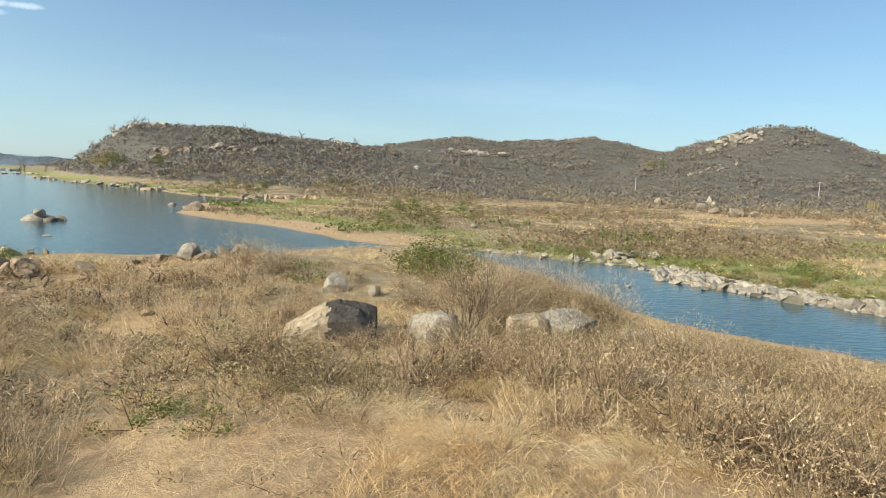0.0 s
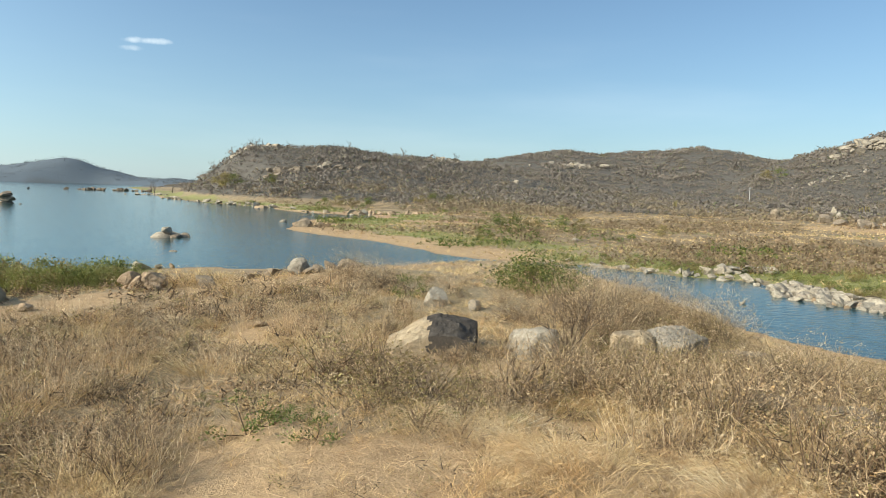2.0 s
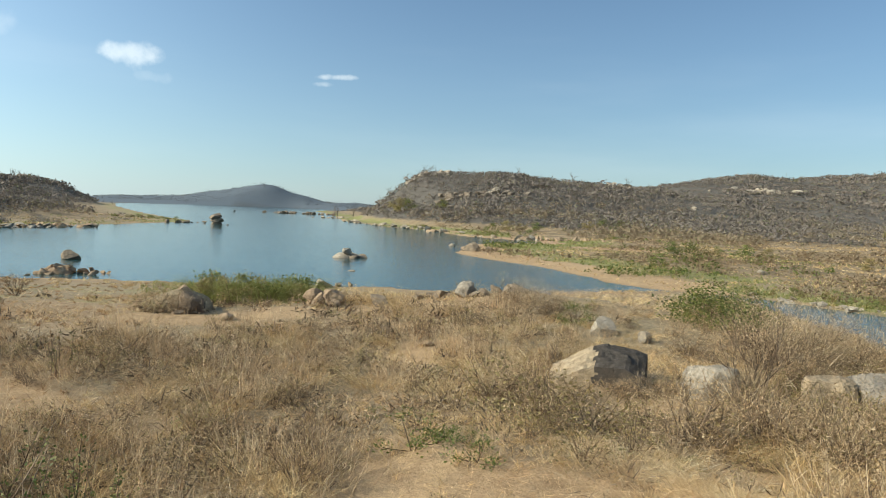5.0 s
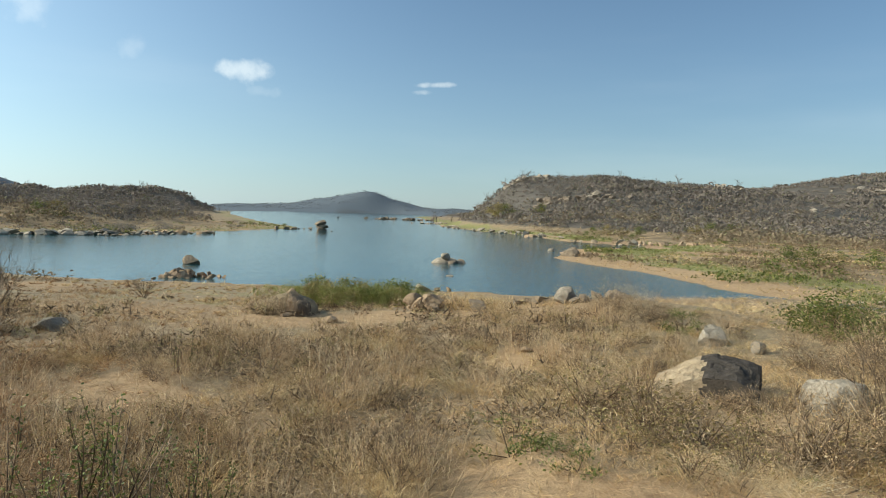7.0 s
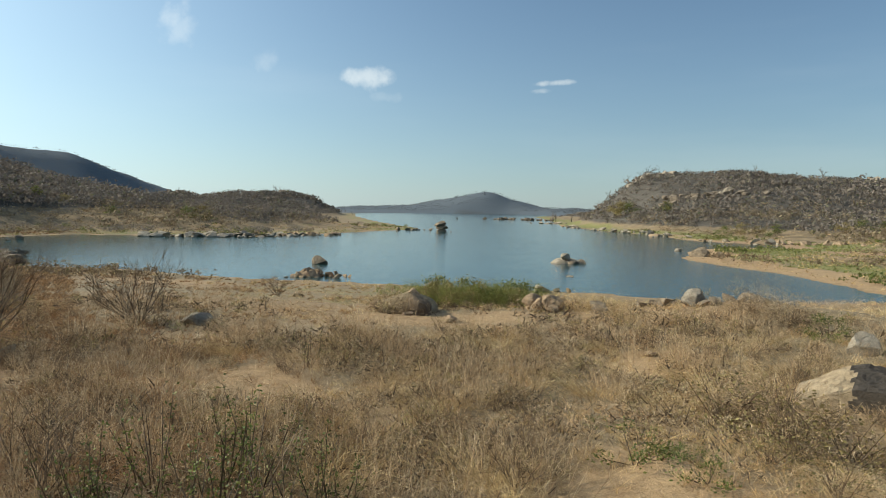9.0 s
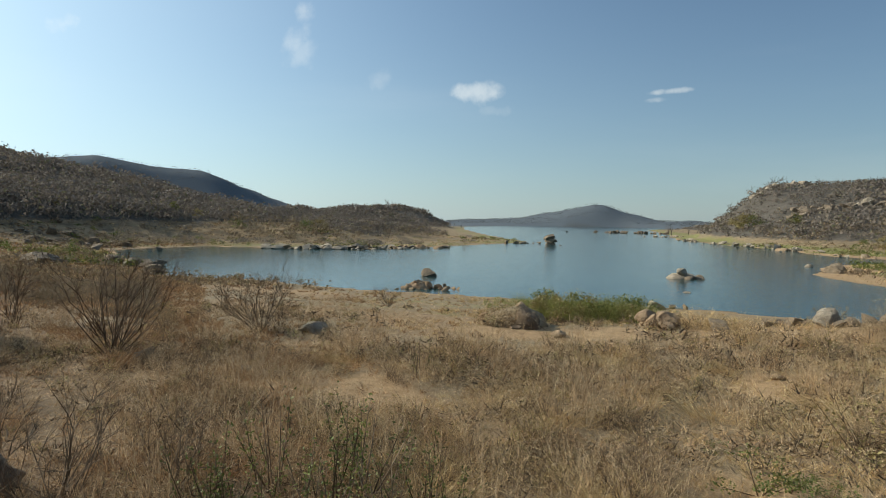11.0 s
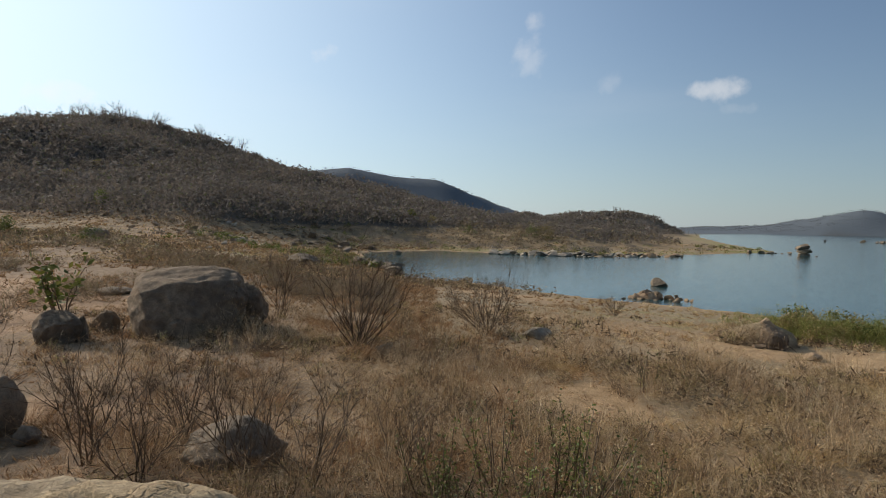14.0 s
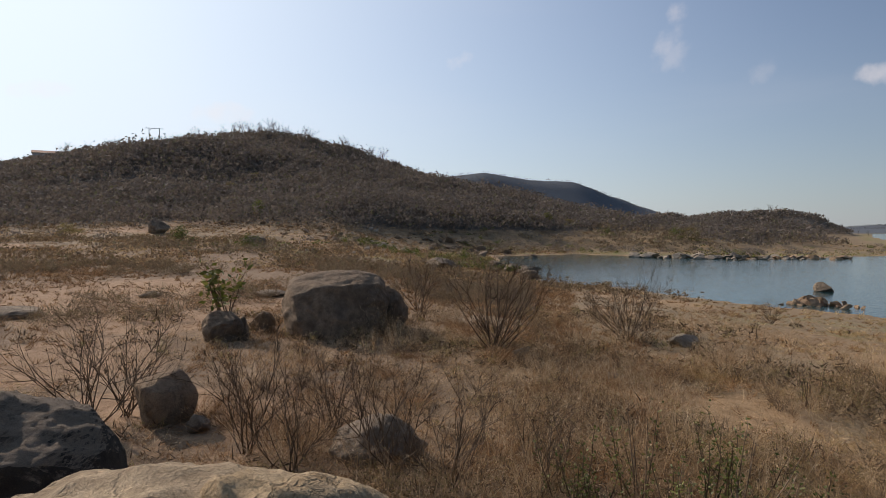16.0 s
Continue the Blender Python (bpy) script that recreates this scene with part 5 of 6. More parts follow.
def build_woods():
    rng = np.random.default_rng(11)
    x, y, r = scatter(rng, 92000, -40, 121, 105, 740, 0.8)
    z, d, hill = land(x, y)
    wood = cover(x, y, z, d, hill)["wood"]
    keep = (rng.random(len(x)) < wood * np.clip(0.88 + 1.1 * fbm(x, y, 22.0, 3) + 0.8 * fbm(x + 300, y, 6.0, 2) + 0.75 * smooth(np.degrees(np.arctan2(-x, y)), 60, 76), 0.4, 0.98)) & (d > 10)
    x, y, z, r = x[keep], y[keep], z[keep], r[keep]
    keep = in_sight(x, y, z, rng, 0.12)
    x, y, z, r = x[keep], y[keep], z[keep], r[keep]
    turn = np.degrees(np.arctan2(-x, y))
    size = rng.uniform(1.9, 4.0, len(x)) * np.where(rng.random(len(x)) < 0.15, 1.35, 1.0) * np.clip(1 + 0.9 * fbm(x + 120, y, 26.0, 3), 0.7, 1.5) * (1 + 0.7 * smooth(r, 300, 500))
    size = size * (1 + 0.25 * smooth(turn, 60, 72))
    tall = 0.26 + 0.06 * smooth(turn, 60, 72)
    v, f = clumps(rng, x, y, z, r, size, 15, 6, 0.0005, tall * (1 - 0.4 * smooth(r, 300, 480)), 0.11, 1.0 + 0.2 * smooth(turn, 60, 72))
    ob = new("hillside_scrub", mesh_from("hillside_scrub", v, f, WOODS))
    tagged(ob, "leafless grey-brown thorn scrub covering the hills", "scrub", kind="stuff")
    x, y, r = scatter(rng, 16000, -40, 70, 110, 330, 1.0)
    z, d, hill = land(x, y)
    foot = smooth(hill, 0.4, 1.6) * smooth(hill, 9, 3) + smooth(r, 128, 150) * smooth(r, 215, 180) * smooth(np.degrees(np.arctan2(-x, y)), 20, 8)
    keep = (rng.random(len(x)) < 0.8 * foot * np.clip(0.5 + 1.6 * fbm(x, y, 18.0, 3), 0, 1)) & (d > 14)
    x, y, z, r = x[keep], y[keep], z[keep], r[keep]
    v, f = clumps(rng, x, y, z, r, rng.uniform(1.4, 3.4, len(x)), 16, 12, 0.0008, 0.34, 0.15)
    ob = new("foothill_scrub", mesh_from("foothill_scrub", v, f, SCRUB))
    tagged(ob, "reddish-brown leafless scrub at the foot of the hills", "scrub", kind="stuff")
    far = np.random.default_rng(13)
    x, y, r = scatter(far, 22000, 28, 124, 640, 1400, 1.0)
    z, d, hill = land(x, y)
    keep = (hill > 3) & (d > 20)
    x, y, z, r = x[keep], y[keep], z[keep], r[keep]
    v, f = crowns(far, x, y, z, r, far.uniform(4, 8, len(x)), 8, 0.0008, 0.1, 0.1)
    ob = new("far_woods", mesh_from("far_woods", v, f, HAZE_TINTED_WOODS))
    tagged(ob, "scrub woods on the distant hills, tinted blue-grey as haze", "woods", kind="stuff")


build_woods()


def build_grass():
    """Straw on the camera's bank, in tufts with gaps between them."""
    rng = np.random.default_rng(12)
    x, y, r = scatter(rng, 27000, -40, 121, 5.0, 48, 0.78)
    z, d, hill = land(x, y)
    c = cover(x, y, z, d, hill)
    thick = np.clip(0.6 + 1.6 * fbm(x, y, 3.2, 3), 0.04, 1) * np.clip(1.05 - 1.0 * c["bare"], 0.1, 1)
    keep = (rng.random(len(x)) < thick) & (d > 0.5)
    x, y, r = x[keep], y[keep], r[keep]
    size = rng.uniform(0.07, 0.22, len(x)) * np.clip(1 + 1.8 * fbm(x + 9, y, 3.0, 2), 0.5, 2.0)
    rusty = rng.random(len(x)) < smooth(np.degrees(np.arctan2(-x, y)), 42, 68)
    for near, per, name, mat in ((rusty, 12, "rusty brown dry grass tufts on the reddish bank", RUST_STRAW), (~rusty & (r < 12.5), 15, "straw-coloured dry grass tufts on the sandy bank", STRAW), (~rusty & (r >= 12.5), 12, "dry grass tufts further down the bank", STRAW)):
        n = int(near.sum()) * per
        s = np.repeat(size[near], per)
        foot = np.stack([np.repeat(x[near], per), np.repeat(y[near], per)], 1) + rng.normal(size=(n, 2)) * s[:, None] * 0.35
        fz = land(foot[:, 0], foot[:, 1])[0]
        sweep = np.repeat(rng.normal(size=(int(near.sum()), 2)) * 0.45, per, 0)
        p0 = np.stack([foot[:, 0], foot[:, 1], fz - 0.015], 1)
        p1 = p0 + np.concatenate([rng.normal(size=(n, 2)) * 0.6 + sweep, rng.uniform(0.3, 1.15, (n, 1))], 1) * s[:, None]
        far = np.repeat(r[near], per)
        v, f = sprays(p0, p1, 0.0015 + far * 0.00042, rng, 0.1) if per == 15 else slivers(p0, p1, far * 0.0009, rng)
        ob = new("dry_grass", mesh_from("dry_grass", v, f, mat))
        tagged(ob, name, "grass", kind="stuff")


build_grass()


def build_litter():
    """Fine grey twigs and stalks lying and standing all over the near bank."""
    rng = np.random.default_rng(14)
    x, y, r = scatter(rng, 200000, -40, 121, 5.0, 36, 0.8)
    z, d, hill = land(x, y)
    c = cover(x, y, z, d, hill)
    keep = (rng.random(len(x)) < np.clip(0.45 + 1.6 * fbm(x + 20, y, 2.6, 3), 0.03, 1) * np.clip(1.1 - c["bare"], 0.3, 1)) & (d > 1)
    x, y, z, r = x[keep], y[keep], z[keep], r[keep]
    n = len(x)
    p0 = np.stack([x, y, z + rng.uniform(0, 0.12, n)], 1)
    p1 = p0 + np.concatenate([rng.normal(size=(n, 2)) * 0.16, rng.uniform(-0.02, 0.24, (n, 1))], 1)
    v, f = slivers(p0, p1, 0.001 + r * 0.0005, rng)
    ob = new("dry_stalks", mesh_from("dry_stalks", v, f, TWIG))
    tagged(ob, "fine grey-brown dead stalks over the bank", "stalks", kind="stuff")


build_litter()


def build_bank_plants():
    """Turf, reeds and low scrub on the shores beyond the water and on the plain."""
    rng = np.random.default_rng(15)
    x, y, r = scatter(rng, 150000, -44, 124, 24, 190, 0.8)
    z, d, hill = land(x, y)
    c = cover(x, y, z, d, hill)
    ok = d > 0.6
    own = shore_distance(x, y)[1] & (r < 80)
    turn = np.degrees(np.arctan2(-x, y))
    green = ok & (rng.random(len(x)) < c["green"] * 0.8) & (~own | ((c["green"] > 0.3) & (turn < 48)))
    v, f = tufts(rng, x[green], y[green], z[green], r[green], rng.uniform(0.10, 0.34, green.sum()) * np.where(turn[green] > 60, 0.6, 1), 4, 0.45, 0.7, 0.0009)
    ob = new("green_turf", mesh_from("green_turf", v, f, REED))
    tagged(ob, "green turf and reeds along the shore", "grass", kind="stuff")
    thin = np.clip(0.35 + 1.2 * fbm(x, y, 6.0, 3), 0.02, 1)
    dry = ok & ~green & (r > 48) & (rng.random(len(x)) < thin * (1 - c["wood"]) * (1 - 0.7 * c["bare"]))
    v, f = tufts(rng, x[dry], y[dry], z[dry], r[dry], rng.uniform(0.12, 0.42, dry.sum()), 4, 0.5, 0.5, 0.0009)
    ob = new("dry_grass", mesh_from("dry_grass", v, f, STRAW))
    tagged(ob, "dry grass on the far plain", "grass", kind="stuff")
    low = ok & (r > 46) & (rng.random(len(x)) < 0.17 * np.clip(0.3 + 3.0 * fbm(x + 40, y, 14.0, 3), 0, 1) * (1 - c["wood"]) * smooth(d, 1, 5))
    v, f = clumps(rng, x[low], y[low], z[low], r[low], rng.uniform(0.5, 1.7, low.sum()), 12, 12, 0.0008, 0.3)
    ob = new("low_scrub", mesh_from("low_scrub", v, f, SCRUB))
    tagged(ob, "low brown scrub on the far plain", "scrub", kind="stuff")
    leafy = ok & ~own & (rng.random(len(x)) < 0.12 * np.clip(-0.1 + 3.0 * fbm(x + 90, y, 12.0, 3), 0, 1) * (1 - c["wood"]) * smooth(d, 0.8, 3) * smooth(d, 40, 14))
    v, f = clumps(rng, x[leafy], y[leafy], z[leafy], r[leafy], rng.uniform(0.5, 1.6, leafy.sum()), 22, 12, 0.0008, 0.32)
    ob = new("green_scrub", mesh_from("green_scrub", v, f, LEAF))
    tagged(ob, "low green scrub near the far shore", "scrub", kind="stuff")


build_bank_plants()


def build_plain_grass():
    """Rusty grass and flat dead herbs over the dry plain beyond the inner bay."""
    rng = np.random.default_rng(24)
    x, y, r = scatter(rng, 42000, 72, 121, 20, 130, 0.8)
    z, d, hill = land(x, y)
    c = cover(x, y, z, d, hill)
    keep = (rng.random(len(x)) < np.clip(0.5 + 2.2 * fbm(x + 5, y * 1.6, 9.0, 3), 0.04, 1) * (1 - c["wood"]) * np.clip(1.1 - c["bare"], 0.15, 1)) & (d > 1)
    x, y, z, r = x[keep], y[keep], z[keep], r[keep]
    v, f = tufts(rng, x, y, z, r, rng.uniform(0.12, 0.4, len(x)), 5, 0.6, 0.5, 0.001)
    ob = new("plain_grass", mesh_from("plain_grass", v, f, RUST_STRAW))
    tagged(ob, "rusty dry grass over the reddish plain", "grass", kind="stuff")
    x, y, r = scatter(rng, 3600, 76, 121, 24, 130, 0.9)
    z, d, hill = land(x, y)
    keep = (rng.random(len(x)) < np.clip(2.6 * fbm(x + 33, y * 1.5, 12.0, 3), 0, 0.8)) & (hill < 2.5) & (d > 3)
    x, y, z, r = x[keep], y[keep], z[keep], r[keep]
    near = r < 60
    v, f = crowns(rng, x[near], y[near], z[near], r[near], rng.uniform(0.5, 1.4, int(near.sum())), 110, 0.0006, 0.22, 0.2)
    ob = new("plain_brush", mesh_from("plain_brush", v, f, SCRUB))
    tagged(ob, "low twiggy brush on the reddish plain", "brush", kind="stuff")
    x, y, z, r = x[~near], y[~near], z[~near], r[~near]
    v, f = clumps(rng, x, y, z, r, rng.uniform(0.6, 1.9, len(x)), 18, 18, 0.0008, 0.26, 0.16)
    ob = new("plain_brush", mesh_from("plain_brush", v, f, SCRUB))
    tagged(ob, "low brown brush in patches on the reddish plain", "brush", kind="stuff")


build_plain_grass()


def build_foot_brush():
    """Rounded grey-brown bushes in loose groups between the inner bay and the hills."""
    rng = np.random.default_rng(28)
    x, y, r = scatter(rng, 2600, 48, 118, 74, 185, 1.0)
    z, d, hill = land(x, y)
    turn = np.degrees(np.arctan2(-x, y))
    keep = (rng.random(len(x)) < np.clip(0.1 + 2.2 * fbm(x + 61, y, 20.0, 3), 0, 0.9) * smooth(r, 80, 150) * (1 + 0.6 * smooth(turn, 88, 72))) & (hill < 3) & (d > 2.5)
    x, y, z, r = x[keep], y[keep], z[keep], r[keep]
    size = rng.uniform(0.9, 2.8, len(x))
    v, f = clumps(rng, x, y, z, r, size, 40, 24, 0.0006, 0.28, 0.12, 0.6)
    ob = new("foot_brush", mesh_from("foot_brush", v, f, WOODS))
    tagged(ob, "rounded grey-brown leafless bushes at the foot of the hills", "brush", kind="stuff")


build_foot_brush()


# ---- shrubs: each kind is made a few times and then copied ----
def twig_mound(name, seed, count, wide, tall, mat, label, leaf=None, share=0.3):
    """A rounded tangle of dead twigs on a few stems."""
    rng = np.random.default_rng(seed)
    u = rng.normal(size=(count, 3))
    u /= np.linalg.norm(u, axis=1, keepdims=True)
    u[:, 2] = np.abs(u[:, 2])
    lobes = 1 + 0.35 * np.array([noise.noise(Vector(q) * 1.7 + Vector((seed, 0, 0))) for q in u])
    dome = lobes[:, None] * [wide / 2, wide / 2, tall * 0.85]
    root = new(name)
    # the core's dark colour also carries the shade inside the shrub
    for piece, low, high, share_of, skin, thick in (("twig_core", 0.1, 0.75, 0.3, SHADED_CORE_TWIG, (0.006, 0.013)), ("twig_tangle", 0.55, 1.0, 0.35, mat, (0.003, 0.007))):
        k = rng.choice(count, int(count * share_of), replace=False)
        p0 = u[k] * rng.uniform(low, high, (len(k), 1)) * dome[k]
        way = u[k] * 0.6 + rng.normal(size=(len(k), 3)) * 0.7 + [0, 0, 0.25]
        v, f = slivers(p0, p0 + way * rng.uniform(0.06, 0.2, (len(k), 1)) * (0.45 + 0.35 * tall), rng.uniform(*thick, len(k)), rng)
        part(piece, mesh_from(piece, v, f, skin), root, "" if skin is mat else "inner twigs of darker bark, darkened further as shade", "stuff")
    k = rng.choice(count, int(count * 0.8), replace=False)
    bunch = np.array([noise.noise(Vector(q) * 5.0 + Vector((0, seed, 0))) for q in u[k]])
    k = k[bunch > -0.12]
    part("dead_leaves", mesh_from("dead_leaves", *flecks(u[k] * rng.uniform(0.72, 1.06, (len(k), 1)) * dome[k], rng.uniform(0.013, 0.036, len(k)), rng), DEAD_LEAF), root, "curled dead leaves", "stuff")
    stems = []
    for _ in range(11):
        a, o = rng.uniform(0, 2 * math.pi), rng.uniform(0.15, 0.45) * wide
        stems.append((rng.normal() * 0.04, rng.normal() * 0.04, -0.05, 0.006, math.cos(a) * o, math.sin(a) * o, tall * rng.uniform(0.4, 0.85), 0.002))
    part("stem", mesh_from("stem", *tubes(stems, 3), BARK), root, kind="stuff")
    if leaf:
        k = int(count * share)
        w = rng.normal(size=(k, 3))
        w /= np.linalg.norm(w, axis=1, keepdims=True)
        w[:, 2] = np.abs(w[:, 2])
        q = w * rng.uniform(0.55, 1.02, (k, 1)) * [wide / 2, wide / 2, tall * 0.9]
        part("foliage", mesh_from("foliage", *leaves(q, rng.uniform(0.012, 0.03, k) * (1.7 if share > 0.5 else 1), rng), leaf), root, kind="stuff")
    return tagged(root, label, "shrub")


def stalk_clump(name, seed, count, wide, tall, label):
    """Upright dead stalks with short side twigs."""
    rng = np.random.default_rng(seed)
    foot = np.concatenate([rng.normal(size=(count, 2)) * wide / 4, np.full((count, 1), -0.03)], 1)
    top = foot + np.concatenate([rng.normal(size=(count, 2)) * 0.16 * tall + foot[:, :2] * 0.5, rng.uniform(0.5, 1.0, (count, 1)) * tall], 1)
    v, f = sprays(foot, top, 0.006, rng, 0.02)
    root = new(name)
    part("stalk_cluster", mesh_from("stalk_cluster", v, f, TWIG), root, kind="stuff")
    per = 14
    t = rng.uniform(0.3, 1.0, (count * per, 1))
    a, b = np.repeat(foot, per, 0), np.repeat(top, per, 0)
    p0 = a + (b - a) * t
    p1 = p0 + rng.normal(size=p0.shape) * 0.07 + [0, 0, 0.07]
    part("twig_tangle", mesh_from("twig_tangle", *slivers(p0, p1, 0.0045, rng), TWIG), root, kind="stuff")
    return tagged(root, label, "weeds")


def tussock(name, seed, count, wide, tall, mat, label, sweep=(0.5, 0.0)):
    """A tuft of long straw, arching over and swept by the wind."""
    rng = np.random.default_rng(seed)
    foot = np.concatenate([rng.normal(size=(count, 2)) * wide / 5, np.full((count, 1), -0.02)], 1)
    out = foot[:, :2] * 1.6 + rng.normal(size=(count, 2)) * 0.22 * wide + np.array(sweep) * wide * 0.5
    tip = np.concatenate([foot[:, :2] + out, rng.uniform(0.15, 0.9, (count, 1)) * tall], 1)
    v, f = sprays(foot, tip, rng.uniform(0.003, 0.0065, count) * (0.65 if mat is PALE_STRAW else 1), rng, 0.2)
    root = new(name)
    part("grass_tuft", mesh_from("grass_tuft", v, f, mat), root, kind="stuff")
    return tagged(root, label, "grass tuft")


def branch_out(rng, stems, tall, spread, forks=3, thick=0.02):
    """Branches of a leafless bush: rods for the limbs, lines for the twigs."""
    rods, tips = [], []

    def grow(p, way, length, radius, level):
        q = p
        for k in range(3):
            step = (way + Vector(rng.normal(size=3) * 0.14) + Vector((0, 0, 0.05))).normalized() * length / 3
            r0, r1 = radius * (1 - 0.2 * k), radius * (1 - 0.2 * (k + 1))
            rods.append((*q, r0, *(q + step), r1))
            q = q + step
            way = step.normalized()
            if level < 2:
                for _ in range(int(rng.integers(0, forks)) + (k == 2)):
                    side = Vector(rng.normal(size=3)) * 0.55
                    grow(q, (way + side + Vector((0, 0, 0.18))).normalized(), length * rng.uniform(0.4, 0.68), radius * 0.55, level + 1)
        for _ in range(3):
            tips.append((*q, *(q + (way + Vector(rng.normal(size=3)) * 0.6) * length * 0.25)))
    for _ in range(stems):
        a = rng.uniform(0, 2 * math.pi)
        out = rng.uniform(0.1, 1.0) * spread
        way = Vector((math.cos(a) * out, math.sin(a) * out, 1)).normalized()
        grow(Vector((rng.normal() * 0.06, rng.normal() * 0.06, -0.05)), way, tall * rng.uniform(0.5, 0.7), thick, 0)
    return rods, np.array(tips)


def bare_bush(name, seed, stems, tall, spread, label, thick=0.016, mat=None, forks=3, category="bush"):
    rng = np.random.default_rng(seed)
    rods, tips = branch_out(rng, stems, tall, spread, forks, thick)
    root = new(name)
    part("branch_frame", mesh_from("branch_frame", *tubes(rods, 3), mat or BARK), root, kind="stuff")
    part("twig_fringe", mesh_from("twig_fringe", *slivers(tips[:, :3], tips[:, 3:], thick * 0.4, rng), mat or BARK), root, kind="stuff")
    return tagged(root, label, category)


def leafy_bush(name, seed, wide, tall, count, size, mat, label, stems=9):
    """A bush with leaves gathered in uneven clumps on a few stems."""
    rng = np.random.default_rng(seed)
    clumps = rng.normal(size=(max(6, count // 60), 3))
    clumps /= np.linalg.norm(clumps, axis=1, keepdims=True)
    clumps[:, 2] = np.abs(clumps[:, 2]) * 0.95 + 0.05
    clumps *= rng.uniform(0.45, 1.0, (len(clumps), 1)) * [wide / 2, wide / 2, tall]
    pick = rng.integers(0, len(clumps), count)
    q = clumps[pick] + rng.normal(size=(count, 3)) * [wide * 0.09, wide * 0.09, tall * 0.09]
    q[:, 2] = np.maximum(q[:, 2], 0.02)
    root = new(name)
    part("foliage", mesh_from("foliage", *leaves(q, rng.uniform(0.6, 1.3, count) * size, rng), mat), root, kind="stuff")
    rods = [(rng.normal() * 0.04, rng.normal() * 0.04, -0.05, 0.014, *(c * 0.95), 0.004) for c in clumps[:max(stems, len(clumps) // 2)]]
    part("stem", mesh_from("stem", *tubes(rods, 3), BARK), root, kind="stuff")
    return tagged(root, label, "bush")


def thorn_sapling(name, seed, stems, tall, spread, label, leaf_share=0.7):
    """Thin upright rods set with small leaves."""
    rng = np.random.default_rng(seed)
    rods, spots = [], []
    for _ in range(stems):
        p = Vector((rng.normal() * 0.1, rng.normal() * 0.1, -0.05))
        way = Vector((rng.normal() * spread, rng.normal() * spread, 1)).normalized()
        n, length = 8, tall * rng.uniform(0.6, 1.0)
        green = rng.random() < leaf_share
        for k in range(n):
            q = p + (way + Vector(rng.normal(size=3) * 0.05)) * length / n
            rods.append((*p, 0.012 * (1 - k / n * 0.7), *q, 0.012 * (1 - (k + 1) / n * 0.7)))
            for _ in range(2):
                rods.append((*q, 0.003, *(q + Vector(rng.normal(size=3) * 0.045 + [0, 0, 0.02])), 0.0008))
            if green and k > 1:
                spots += [q + Vector(rng.normal(size=3) * 0.03) for _ in range(7)]
            p = q
    root = new(name)
    part("stem", mesh_from("stem", *tubes(rods, 3), BARK), root, kind="stuff")
    if spots:
        part("foliage", mesh_from("foliage", *leaves(np.array([s[:] for s in spots]), 0.045, rng), LEAF), root, kind="stuff")
    return tagged(root, label, "sapling")


PLACED = []


def plant(proto, x, y, scale=1.0, spin=0.0, flat=1.0, sink=0.0):
    """Sets the first plant of its kind down, or a copy of it."""
    m = pose(x, y, height(x, y) - sink, 0, 0, spin)
    size = (scale, scale, scale * flat)
    if proto.name in PLACED:
        ob = copy_thing(proto, m)
    else:
        PLACED.append(proto.name)
        ob = proto
        ob.matrix_world = m
    ob.scale = size
    return ob


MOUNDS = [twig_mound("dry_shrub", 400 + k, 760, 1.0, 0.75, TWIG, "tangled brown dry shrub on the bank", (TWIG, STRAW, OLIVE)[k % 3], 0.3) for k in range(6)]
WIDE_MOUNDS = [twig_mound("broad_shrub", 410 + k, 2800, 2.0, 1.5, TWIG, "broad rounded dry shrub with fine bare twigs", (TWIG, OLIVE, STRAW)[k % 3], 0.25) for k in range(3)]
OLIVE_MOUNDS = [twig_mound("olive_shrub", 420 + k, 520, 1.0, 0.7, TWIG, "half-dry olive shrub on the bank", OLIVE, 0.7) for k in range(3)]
STALKS = [stalk_clump("dry_weeds", 440 + k, 46, 1.0, 0.85, "upright brown dead weeds on the bank") for k in range(4)]
STRAWS = [tussock("straw_tuft", 460 + k, 260, 0.9, 0.42, STRAW, "tuft of golden dry grass") for k in range(3)]
RUST_STRAWS = [tussock("straw_tuft", 465 + k, 260, 0.9, 0.45, RUST_STRAW, "tuft of rusty brown dry grass") for k in range(2)]
PALE_STRAWS = [tussock("straw_tuft", 470 + k, 700, 0.75, 0.34, PALE_STRAW, "bleached tuft of swept dry grass", ((0.6, -0.2), (0.2, 0.3), (0.8, 0.3))[k]) for k in range(3)]
GREENS = [leafy_bush("green_shrub", 480 + k, 1.0, 0.6, 420, 0.05, LEAF, "low green shrub on sandy soil") for k in range(2)]


def brush(turn, r):
    """How much brush stands on the near bank, from 0 to 1."""
    river = smooth(turn, 6, -6) * smooth(r, 6.5, 8.5) * smooth(r, 24, 20)
    middle = smooth(turn, 2, 12) * smooth(turn, 32, 22) * smooth(r, 9.5, 11.5) * smooth(r, 26, 20) * 0.75
    left = smooth(turn, 60, 75) * smooth(turn, 104, 92) * smooth(r, 6, 8) * smooth(r, 26, 19) * 0.85
    lake = smooth(turn, 24, 34) * smooth(turn, 72, 62) * smooth(r, 5.5, 7.5) * smooth(r, 21, 16) * 0.7
    return np.maximum(np.maximum(river, middle), np.maximum(left, lake))


